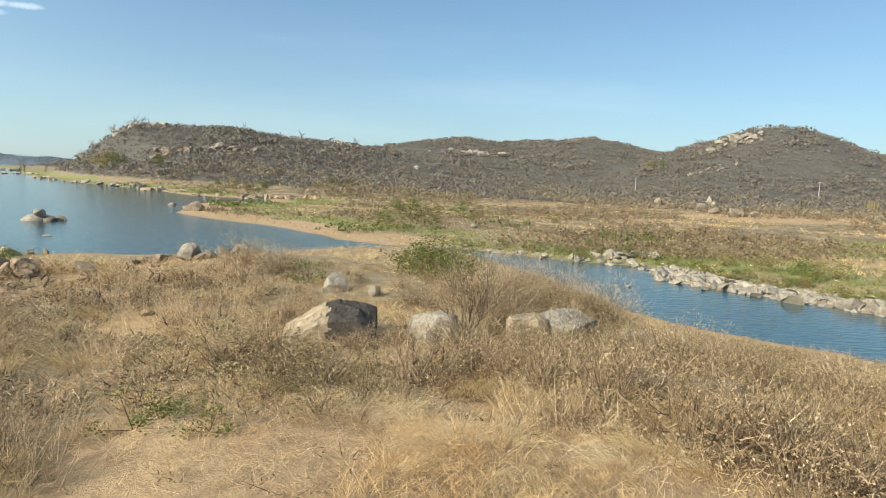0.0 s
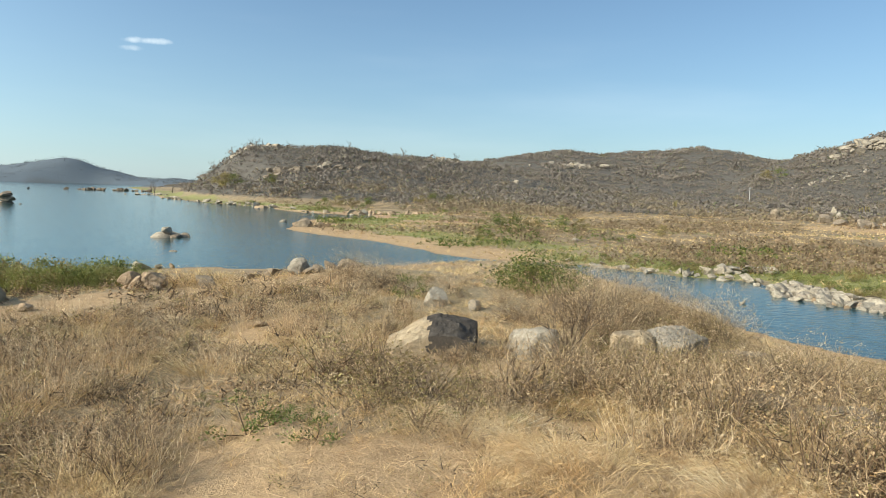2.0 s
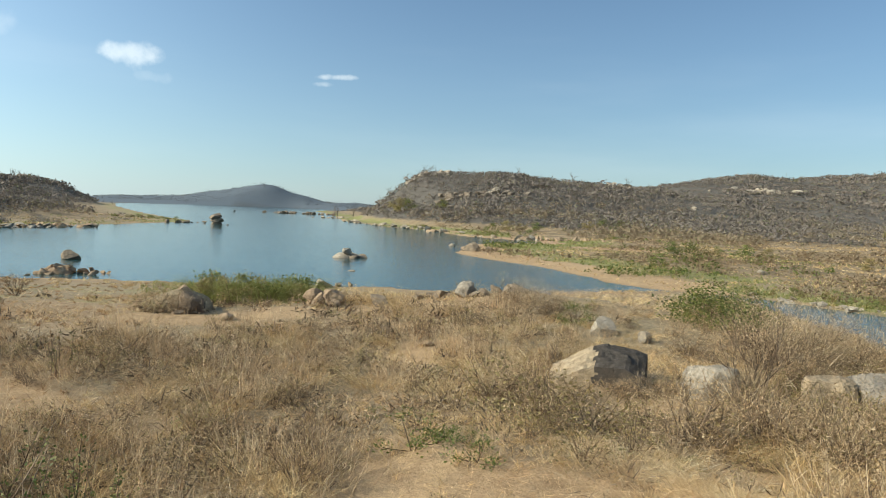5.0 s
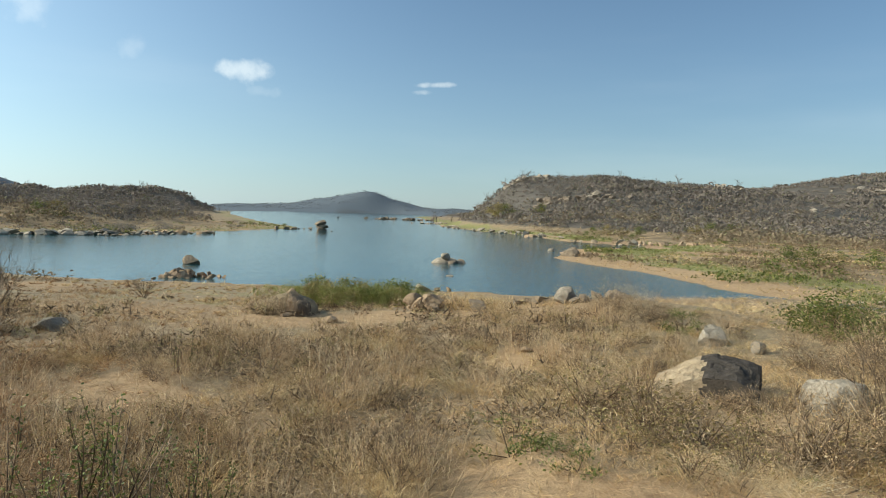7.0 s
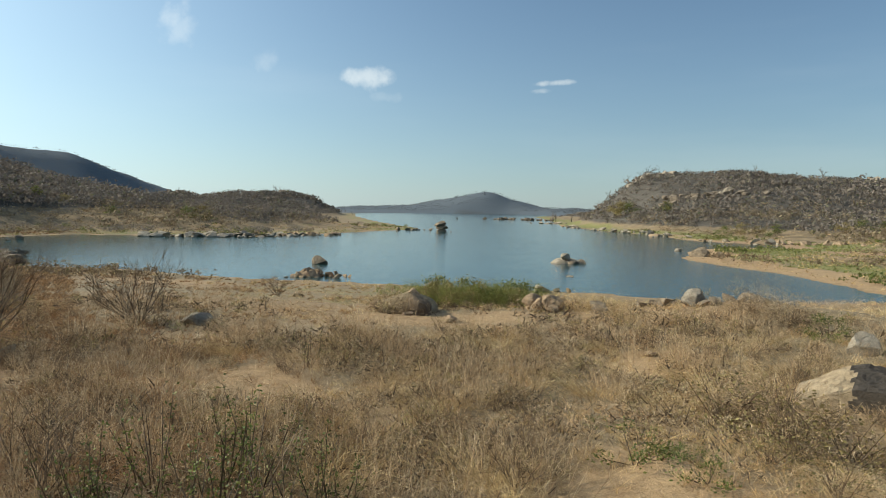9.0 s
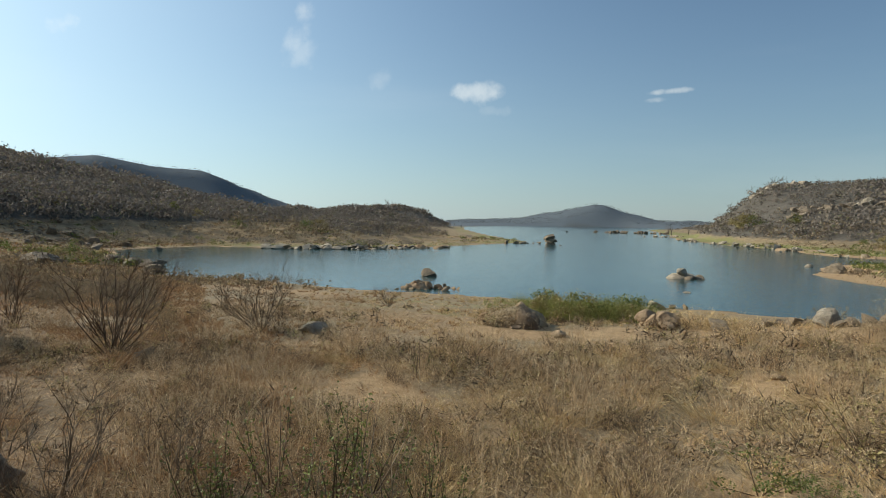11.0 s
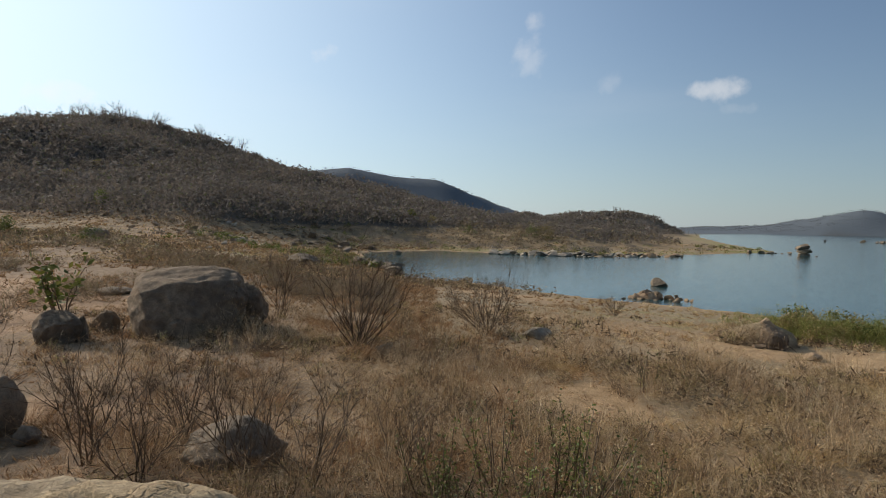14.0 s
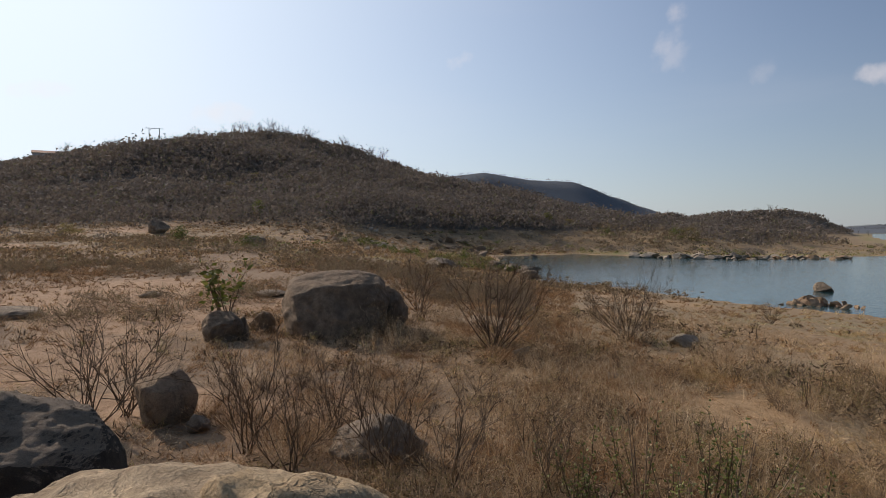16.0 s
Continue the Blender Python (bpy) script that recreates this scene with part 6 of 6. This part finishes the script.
def tangle(rng, x, y, z, r, size):
    """Low domes of dead twigs and curled leaves, gathered in bunches."""
    n, per, bunches = len(x), 70, 9
    u = rng.normal(size=(n, bunches, 3))
    u[:, :, 2] = np.abs(u[:, :, 2])
    u /= np.linalg.norm(u, axis=2, keepdims=True)
    spot = (u * rng.uniform(0.55, 1.0, (n, bunches, 1)))[np.arange(n)[:, None], rng.integers(0, bunches, (n, per))] + rng.normal(size=(n, per, 3)) * 0.13
    c = (np.stack([x, y, z], 1)[:, None] + spot * size[:, None, None] * [0.55, 0.55, 0.5]).reshape(-1, 3)
    far = np.repeat(r, per)
    leaf = rng.random(len(c)) < 0.55
    v, f = flecks(c[leaf], (0.012 + far[leaf] * 0.0018) * rng.uniform(0.6, 1.4, leaf.sum()), rng)
    p = c[~leaf]
    w, g = slivers(p, p + (rng.normal(size=p.shape) + [0, 0, 0.4]) * np.repeat(size, per)[~leaf][:, None] * 0.12, far[~leaf] * 0.0006, rng)
    return np.concatenate([v, w]), np.concatenate([f, g + len(v)])


def build_brush():
    """Low dead brush filling the gaps between the shrubs of the near bank."""
    rng = np.random.default_rng(22)
    x, y, r = scatter(rng, 21000, -40, 121, 5.5, 62, 0.72)
    z, d, hill = land(x, y)
    turn = np.degrees(np.arctan2(-x, y))
    c = cover(x, y, z, d, hill)
    want = np.maximum(brush(turn, r), np.where(r < 30, 0.42, np.where(turn > 76, 0.35, 0.0))) * np.clip(0.55 + 1.8 * fbm(x + 70, y, 3.5, 3), 0.03, 1) * np.clip(1.15 - c["bare"], 0.05, 1)
    size = rng.uniform(0.3, 1.0, len(x)) * np.where(turn > 76, 0.8, 1.0)
    limit = 5 - r * np.tan(np.radians(np.interp(turn, [-36, -17, -14, -10, -6, 0, 8, 30], [11.2, 11.2, 9.6, 7.9, 7.5, 7.0, 7.0, 6.4]))) - z
    keep = (rng.random(len(x)) < want * 0.75) & (d > 0.8) & (limit > 0.7 * size)
    sort = rng.random(len(x))
    for low, high, mat, label in ((0.0, 0.52, TWIG, "low tangled brown brush over the bank"), (0.52, 0.8, OLIVE, "low half-green brush over the bank"), (0.8, 1.0, RUST_STRAW, "low rusty brush over the bank")):
        k = keep & (sort >= low) & (sort < high)
        v, f = tangle(rng, x[k], y[k], z[k], r[k], size[k])
        ob = new("dry_brush", mesh_from("dry_brush", v, f, mat))
        tagged(ob, label, "brush", kind="stuff")
    # dark slivers low in each clump, coloured as the shade in its gaps
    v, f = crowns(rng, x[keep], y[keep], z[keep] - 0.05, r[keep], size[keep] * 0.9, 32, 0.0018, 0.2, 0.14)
    ob = new("brush_core", mesh_from("brush_core", v, f, SHADED_CORE_TWIG))
    tagged(ob, "inner stems of the low brush, darkened as shade", "brush", kind="stuff")


build_brush()


def strew():
    rng = np.random.default_rng(17)
    x, y, r = scatter(rng, 3400, -40, 120, 6.0, 34, 0.62)
    z, d, hill = land(x, y)
    turn = np.degrees(np.arctan2(-x, y))
    c = cover(x, y, z, d, hill)
    want = brush(turn, r) * np.clip(0.65 + 1.2 * fbm(x, y, 5.0, 2), 0.1, 1) * np.clip(1.15 - c["bare"], 0.05, 1)
    keep = (rng.random(len(x)) < want * 0.85) & (d > 0.8)
    counts = {}
    for px, py, pr, pt in zip(x[keep], y[keep], r[keep], turn[keep]):
        dice = rng.random()
        river = pt < 4
        room = 5 - pr * math.tan(radians(float(np.interp(pt, [-36, -17, -14, -10, -6, 0, 8, 30], [11.2, 11.2, 9.6, 7.9, 7.5, 7.0, 7.0, 6.4])))) - height(px, py)
        if room < 0.2:
            continue
        if dice < (0.62 if river else 0.42):
            kind, size = MOUNDS, rng.uniform(0.7, 1.7) * (1.1 if river else 0.85)
        elif dice < (0.74 if river else 0.52):
            kind, size = OLIVE_MOUNDS, rng.uniform(0.6, 1.3)
        elif dice < (0.76 if river else 0.8):
            kind, size = STALKS, rng.uniform(0.7, 1.25)
        else:
            kind, size = RUST_STRAWS if pt > 62 else STRAWS, rng.uniform(0.6, 1.2)
        if pt > 8 and kind in (MOUNDS, OLIVE_MOUNDS):
            size *= 0.75
        key = kind[0].name
        counts[key] = counts.get(key, 0) + 1
        if counts[key] > 290:
            continue
        plant(kind[int(rng.integers(0, len(kind)))], px, py, size, rng.uniform(0, 360), min(rng.uniform(0.7, 1.1), room / (0.85 * size)))


strew()


def edge_brush():
    """Low brush hiding the near edge of the river."""
    rng = np.random.default_rng(27)
    for k in range(150):
        turn, r = rng.uniform(-37, -6), rng.uniform(10.5, 21)
        x, y = polar(turn, r)
        z = height(x, y)
        room = 5 - r * math.tan(radians(11.0 if turn < -15 else 8.6)) - z
        if z < 0.25 or room < 0.15:
            continue
        size = rng.uniform(0.8, 1.5)
        plant((OLIVE_MOUNDS[k % 3] if k % 3 == 0 else MOUNDS[k % 6]), x, y, size, k * 43, min(0.9, room / (0.8 * size)))


edge_brush()

# bushes and tufts with a place of their own
for x, y, s, flat in [(0.4, 20.2, 2.6, 0.75), (1.6, 15.4, 2.4, 0.8), (3.4, 16.4, 1.9, 0.95), (2.6, 15.6, 2.0, 0.8), (5.0, 12.2, 2.0, 0.9), (4.4, 11.7, 2.0, 0.95), (6.0, 12.3, 1.2, 0.6),
                      (6.9, 11.2, 1.2, 0.7), (7.6, 11.8, 1.2, 0.7), (-3.5, 12.0, 1.7, 0.7), (-2.7, 11.4, 1.4, 0.7), (-4.9, 19.6, 2.2, 0.8), (-6.2, 20.6, 2.2, 0.75), (0.9, 15.8, 2.3, 0.9), (2.2, 16.6, 2.2, 0.95), (-0.6, 16.4, 1.9, 0.9),
                      (-16.3, 16.0, 1.5, 0.95), (-17.0, 16.1, 1.6, 0.85), (-17.7, 16.7, 1.5, 0.75), (-15.9, 15.7, 1.1, 0.9), (-16.9, 15.3, 1.2, 0.7), (-16.5, 15.5, 1.3, 0.9), (-17.2, 15.7, 1.1, 0.8), (-20.3, 0.2, 1.5, 1.2), (-19.7, 1.3, 1.4, 0.8), (-17.2, -1.6, 1.3, 0.6), (-17.6, 1.0, 1.5, 0.6), (-19.5, 0.7, 1.3, 0.9), (-19.0, 1.9, 1.4, 0.7), (-19.7, -0.3, 1.0, 0.8), (-18.6, -0.4, 1.2, 0.5), (-18.4, 2.6, 1.3, 0.6), (1.75, 12.3, 1.0, 0.6), (2.5, 12.5, 1.0, 0.65), (3.2, 12.7, 1.1, 0.7), (-2.3, 12.4, 0.8, 0.5), (-1.5, 12.5, 0.9, 0.65), (-0.9, 12.9, 0.9, 0.7), (0.3, 12.6, 0.8, 0.5), (-1.2, 12.7, 1.0, 0.8), (-1.75, 12.6, 0.8, 0.6), (-0.6, 13.2, 1.0, 0.8), (4.2, 15.6, 2.1, 0.95), (3.0, 16.6, 2.2, 1.05), (1.0, 17.6, 2.4, 1.0), (2.0, 16.9, 2.3, 1.1), (3.6, 15.6, 1.9, 1.0), (1.4, 16.2, 1.8, 1.1)]:
    if s < 1.7:
        plant(MOUNDS[int(abs(x * 7)) % 6], x, y, s, x * 40, flat)
    else:
        plant(WIDE_MOUNDS[int(abs(x * 7)) % 3], x, y, s / 2, x * 40, flat)
for x, y, s in [(-3.6, 11.0, 1.9), (-2.6, 10.7, 1.8), (-1.7, 10.2, 1.6), (-1.54, 8.7, 1.1), (-2.3, 9.9, 1.3), (-1.0, 9.4, 1.2), (5.2, 13.6, 1.6), (2.0, 12.6, 1.3), (3.4, 11.9, 1.2), (-1.0, 10.8, 1.2), (-2.5, 9.4, 0.9), (-9.3, 24.5, 1.6)]:
    plant(OLIVE_MOUNDS[int(abs(x * 7)) % 3], x, y, s, x * 40, 0.8)
for x, y, s in [(-3.94, 8.35, 1.0), (-2.86, 8.15, 0.8), (-3.7, 8.6, 0.7), (-0.25, 9.3, 0.35), (3.4, 9.7, 0.7), (-3.2, 8.7, 0.5), (3.2, 16.0, 1.0), (-5.2, 9.6, 0.4)]:
    plant(GREENS[int(abs(x * 7)) % 2], x, y, s, x * 40)
for k, (x, y, s) in enumerate([(-0.5, 8.0, 0.9), (-0.9, 8.6, 0.8), (0.2, 7.7, 0.9), (-0.15, 8.6, 0.75), (0.4, 8.3, 0.8), (-0.4, 7.3, 0.8), (0.9, 8.0, 0.7), (2.8, 7.9, 0.9), (3.3, 8.3, 0.8), (1.9, 8.2, 0.8), (-0.5, 9.4, 0.8), (-1.2, 9.0, 0.7), (2.3, 7.5, 0.8)]):
    plant(PALE_STRAWS[k % 3], x, y, s, k * 77, 0.85)
for x, y, s in [(1.04, 10.3, 1.1), (1.3, 9.6, 1.0), (0.4, 10.2, 1.0), (1.6, 10.9, 1.2), (2.4, 9.1, 1.1), (3.6, 8.6, 1.2), (-11.6, 20.3, 1.5), (-10.9, 20.9, 1.2), (-8.0, 6.2, 1.1), (-6.4, 5.0, 1.2),
                (-6.8, 3.2, 1.0), (-12.2, -3.0, 1.1), (-11.4, -2.4, 1.1), (-10.6, -1.6, 1.0), (-7.6, 8.4, 1.0), (-9.6, 9.8, 1.1), (-12.8, -1.2, 1.0)]:
    plant(RUST_STRAWS[int(abs(x * 7)) % 2] if y < 5 else STRAWS[int(abs(x * 7)) % 3], x, y, s, x * 50)
crown = leafy_bush("green_bush", 500, 2.9, 1.25, 6000, 0.085, LEAF, "bright green leafy bush standing in dry brush")
plant(crown, 0.1, 20.4, 1.0, 0, 1.0, -0.1)
plant(leafy_bush("green_bush", 501, 1.2, 0.8, 900, 0.055, LEAF, "green leafy bush between dry bushes"), -3.7, 18.7, 1.0)

# leafless bushes
BARES = [bare_bush("bare_bush", 510 + k, 24, 2.2, 1.3, "leafless many-stemmed bush on the dry bank", 0.015) for k in range(2)]
plant(BARES[0], -17.9, 3.6, 1.25, 0)
plant(BARES[1], -18.9, 7.9, 0.92, 60)
plant(BARES[0], -25.6, 17.0, 0.45, 200)
GAUNT = [bare_bush("bare_bush", 520 + k, 10, 1.9, 0.95, "gaunt leafless bush with forked grey branches", 0.016, None, 3) for k in range(3)]
for k, (x, y, s) in enumerate([(-24.0, 2.0, 1.15), (-11.8, -4.7, 1.1), (-12.3, -4.3, 0.9), (-9.9, -1.75, 0.85), (-10.6, -0.5, 0.75), (-8.3, 1.1, 0.8), (-8.4, 0.3, 0.8), (-7.9, 2.2, 0.65),
                               (-21.3, -1.0, 0.9), (-20.7, -0.2, 0.8), (-5.2, 7.6, 0.4), (-4.7, 6.6, 0.4), (0.6, 13.0, 0.8), (-8.9, -1.0, 0.7)]):
    plant(GAUNT[k % 3], x, y, s, k * 73)
THORNS = [thorn_sapling("thorny_sapling", 530 + k, 7, 1.3, 0.22, "thin thorny sapling with small green leaves", 0.75) for k in range(2)]
for k, (x, y, s) in enumerate([(-6.6, 4.0, 1.2), (-6.0, 3.4, 1.2), (-7.2, 3.2, 1.1), (-5.4, 4.1, 1.0), (-11.4, 8.4, 0.8), (-6.7, 2.3, 0.9), (*polar(63.5, 6.7), 1.0), (*polar(67, 6.5), 0.9), (*polar(56, 6.6), 1.0), (*polar(71, 7.2), 1.0), (*polar(51.5, 6.8), 0.85), (*polar(60, 8.2), 1.0)]):
    plant(THORNS[k % 2], x, y, s, k * 61)


def milkweed(x, y):
    """A big-leaved green bush behind the dark boulders."""
    rng = np.random.default_rng(540)
    rods, tips = [], []
    for k in range(8):
        a = rng.uniform(0, 2 * math.pi)
        p = Vector((rng.normal() * 0.08, rng.normal() * 0.08, 0))
        way = Vector((math.cos(a) * 0.35, math.sin(a) * 0.35, 1)).normalized()
        for j in range(5):
            q = p + (way + Vector(rng.normal(size=3) * 0.12)) * 0.3
            rods.append((*p, 0.022 - j * 0.003, *q, 0.019 - j * 0.003))
            if j > 1:
                tips += [q + Vector(rng.normal(size=3) * 0.10) for _ in range(6)]
            p = q
    root = new("milkweed_bush")
    part("stem", mesh_from("stem", *tubes(rods, 5), BARK), root, kind="stuff")
    part("foliage", mesh_from("foliage", *leaves(np.array([t[:] for t in tips]), 0.2, rng, 0.3), LEAF), root, "broad waxy leaves", "stuff")
    root.matrix_world = pose(x, y, height(x, y)) @ Matrix.Diagonal((1.25, 1.25, 1.25, 1))
    tagged(root, "broad-leaved green bush behind dark boulders", "bush")


milkweed(-21.2, -4.3)

# reeds and bushes on the shores
REEDS = [tussock("reed_clump", 550 + k, 260, 1.3, 0.9, REED, "clump of green reeds by the water", (0.1, 0.1)) for k in range(2)]
WEEDS = [leafy_bush("green_weeds", 555 + k, 1.3, 0.9, 420, 0.085, (REED, OLIVE, LEAF)[k % 3], "tall green leafy weeds by the water") for k in range(3)]
rng = np.random.default_rng(18)
for k in range(90):
    t, r = rng.uniform(34.6, 43.4), rng.uniform(25.0, 29.5)
    plant(REEDS[k % 2] if k % 2 else WEEDS[k % 3], *polar(t, r), rng.uniform(0.7, 1.4) * (1 if k % 2 else 0.9), k * 37, rng.uniform(0.9, 1.4))
for k in range(80):
    i = int(rng.integers(2, 10))
    a, b = RIVER_FAR_BANK[i], RIVER_FAR_BANK[i + 1]
    t, away = rng.random(), rng.uniform(0.9, 5.0)
    x, y = a[0] + t * (b[0] - a[0]) + away * 0.75, a[1] + t * (b[1] - a[1]) + away * 0.65
    plant(WEEDS[k % 3], x, y, rng.uniform(0.35, 0.95), k * 37, rng.uniform(0.7, 1.1))
BANKS = [leafy_bush("bank_bush", 560 + k, 2.2, 1.3, 900, 0.13, (LEAF, OLIVE)[k % 2], "rounded green bush on the far bank") for k in range(4)]
for k, (x, y, s) in enumerate([(2.6, 78.1, 1.0), (4.58, 79.7, 0.8), (-3.44, 79.27, 1.1), (-1.25, 80.1, 0.9), (-5.54, 78.96, 1.0), (13.41, 75.91, 0.7), (11.96, 51.01, 0.5), (19.22, 43.44, 0.5), (21.04, 36.87, 0.6), (22.3, 37.88, 0.6), (13.9, 48.21, 0.45),
                               (20.85, 41.26, 0.7), (22.5, 40.02, 0.6), (23.82, 38.37, 0.6), (-25.86, 156.16, 1.6), (-29.33, 154.77, 1.3), (-22.32, 158.27, 1.4), (-48.18, 150.81, 1.4), (-52.65, 152.69, 1.2), (-43.95, 149.62, 1.2), (-39.96, 147.22, 1.3), (-101.0, 198.0, 2.6),
                               (-97.0, 197.0, 2.2), (-105.0, 202.0, 2.3), (-80.5, 187.0, 1.8), (-125.65, 65.38, 1.6), (-128.14, 63.3, 1.4), (-145.54, 37.42, 1.2), (-146.84, 41.36, 1.4), (-144.29, 46.0, 1.0), (-135.69, 51.94, 1.0), (-145.33, 32.52, 1.1), (-81.55, -21.74, 1.1),
                               (-83.06, -23.02, 0.9), (-73.39, -12.67, 0.9), (-92.0, -39.0, 1.1), (-124.0, -20.0, 1.6), (110.0, 350.0, 3.0), (118.0, 352.0, 2.6), (-80.18, 10.69, 0.7), (-84.19, 12.95, 0.8), (-78.74, 14.76, 0.6)]):
    plant(BANKS[k % 4], x, y, s * 1.3, k * 47)
for k in range(26):
    plant(BANKS[1 + 2 * (k % 2)], *polar(rng.uniform(80, 116), rng.uniform(140, 178)), rng.uniform(0.9, 2.0), k * 53, rng.uniform(0.6, 1.0))


def bare_trees():
    """Leafless trees on the crests and at the foot of the hills."""
    kinds = [bare_bush("bare_tree", 580 + k, 3, 4.6, 0.5, "leafless grey tree on the crest of the hill", 0.15, WOODS, 2, "tree") for k in range(4)]
    airy = [bare_bush("bare_tree", 590 + k, 5, 4.4, 1.0, "leafless grey tree with a rounded open crown on the crest", 0.08, WOODS, 3, "tree") for k in range(3)]
    rng = np.random.default_rng(19)
    k = 0
    for crest, count in ((LEFT_HILL, 40), (HILL_BY_LAKE, 36), (HEADLAND, 12)):
        for _ in range(count):
            i = int(rng.integers(0, len(crest) - 1))
            t = rng.random()
            x = crest[i][0] + t * (crest[i + 1][0] - crest[i][0]) + rng.normal() * 3
            y = crest[i][1] + t * (crest[i + 1][1] - crest[i][1]) + rng.normal() * 3
            plant(kinds[k % 4], x, y, rng.uniform(0.6, 1.0), k * 51)
            k += 1
    for turn in (101.0, 100.2, 99.6, 98.8, 98.0, 97.5, 95.2, 94.6, 92.4, 91.9, 91.5, 91.0, 89.5, 88.6, 104.0, 105.2, 109.5, 111.5, 113.0):
        plant(airy[k % 3], *polar(turn, 259 + rng.normal() * 2), rng.uniform(1.15, 1.55), k * 51)
        k += 1


bare_trees()


def cactus(x, y, tall, wide, seed):
    """A candelabra cactus: ribbed columns rising from one foot."""
    rng = np.random.default_rng(seed)
    rods = [(0, 0, -0.3, 0.16 * tall / 3, 0, 0, tall * 0.35, 0.13 * tall / 3)]
    for k in range(11):
        a, o = rng.uniform(0, 2 * math.pi), rng.uniform(0.2, 1.0) * wide / 2
        foot = (0, 0, tall * rng.uniform(0.08, 0.3))
        knee = (math.cos(a) * o, math.sin(a) * o, foot[2] + tall * 0.16)
        head = (knee[0] * 1.08, knee[1] * 1.08, tall * rng.uniform(0.75, 1.0))
        rods += [(*foot, 0.1 * tall / 3, *knee, 0.1 * tall / 3), (*knee, 0.1 * tall / 3, *head, 0.06 * tall / 3)]
    root = new("cactus")
    part("ribbed_column", mesh_from("ribbed_column", *tubes(rods, 7), OLIVE), root, kind="stuff")
    root.matrix_world = pose(x, y, height(x, y))
    tagged(root, "grey-green candelabra cactus in the leafless scrub", "cactus")


for k, (turn, r, tall, wide) in enumerate([(-33.3, 178, 4.2, 3.6), (-28.9, 172, 3.4, 2.0), (-24.2, 190, 3.4, 2.4), (-10.9, 196, 3.2, 1.6), (-20.6, 182, 2.8, 1.8)]):
    cactus(*polar(turn, r), tall, wide, 640 + k)


# ---- poles and house ----
def paint(name, colour, rough=0.7):
    m, n, l, bsdf = material(name, rough)
    shade = ramp(n, l, noise_tex(n, l, 3.0), [(0.3, tuple(c * 0.8 for c in colour)), (0.7, colour)])
    l.new(shade, bsdf.inputs["Base Color"])
    return m


CONCRETE, WALLWASH, TILE = paint("grey_concrete", (0.42, 0.40, 0.37)), paint("white_wash", (0.62, 0.60, 0.56)), paint("clay_tiles", (0.34, 0.17, 0.10))


def rod(bm, a, b, r0, r1, sides=10):
    a, b = Vector(a), Vector(b)
    m = Matrix.Translation((a + b) / 2) @ (b - a).to_track_quat("Z", "Y").to_matrix().to_4x4()
    bmesh.ops.create_cone(bm, cap_ends=True, segments=sides, radius1=r0, radius2=r1, depth=(b - a).length, matrix=m)


def bm_mesh(name, bm, mat):
    me = bpy.data.meshes.new(name)
    bm.to_mesh(me)
    bm.free()
    me.materials.append(mat)
    return me


def power_pole(x, y, tall, label, double=0.0, spin=0.0):
    root = new("power_pole")
    for side in ((-double / 2, double / 2) if double else (0.0,)):
        bm = bmesh.new()
        rod(bm, (side, 0, -0.6), (side, 0, tall), 0.2, 0.13)
        part("pole", bm_mesh("pole", bm, CONCRETE), root)
    bm = bmesh.new()
    bmesh.ops.create_cube(bm, size=1.0, matrix=Matrix.Translation((0, 0.16, tall - 0.25)) @ Matrix.Diagonal((double * 1.6 + 0.9, 0.14, 0.16, 1)))
    bmesh.ops.bevel(bm, geom=bm.edges[:], offset=0.02, segments=1, affect="EDGES")
    part("crossarm", bm_mesh("crossarm", bm, CONCRETE), root)
    for side in (-0.75, 0.0, 0.75):
        bm = bmesh.new()
        rod(bm, (side * (double or 0.5), 0.16, tall - 0.17), (side * (double or 0.5), 0.16, tall + 0.1), 0.07, 0.04)
        part("insulator", bm_mesh("insulator", bm, CONCRETE), root)
    root.matrix_world = pose(x, y, height(x, y), 0, 0, spin)
    tagged(root, label, "power pole")


power_pole(*polar(107.0, 272), 10.0, "concrete double power pole on the hilltop", 3.6, 107)
power_pole(*polar(-16.4, 300), 6.5, "slim pale power pole in the scrub", 0.0, -16)
power_pole(*polar(-29.9, 300), 6.5, "slim pale power pole in the scrub", 0.0, -30)


def house(x, y, spin):
    root = new("house")
    bm = bmesh.new()
    bmesh.ops.create_cube(bm, size=1.0, matrix=Matrix.Translation((0, 0, 1.4)) @ Matrix.Diagonal((9, 6, 3.4, 1)))
    part("wall", bm_mesh("wall", bm, WALLWASH), root)
    bm = bmesh.new()
    corners = [bm.verts.new(v) for v in ((-4.9, -3.4, 3.1), (4.9, -3.4, 3.1), (4.9, 3.4, 3.1), (-4.9, 3.4, 3.1), (-4.9, 0, 4.2), (4.9, 0, 4.2))]
    for f in ((0, 1, 5, 4), (2, 3, 4, 5), (0, 4, 3), (1, 2, 5), (3, 2, 1, 0)):
        bm.faces.new([corners[i] for i in f])
    part("roof", bm_mesh("roof", bm, TILE), root, "low clay-tile roof")
    root.matrix_world = pose(x, y, height(x, y), 0, 0, spin)
    tagged(root, "small whitewashed house on the ridge", "house")


house(*polar(114.3, 262), 114)
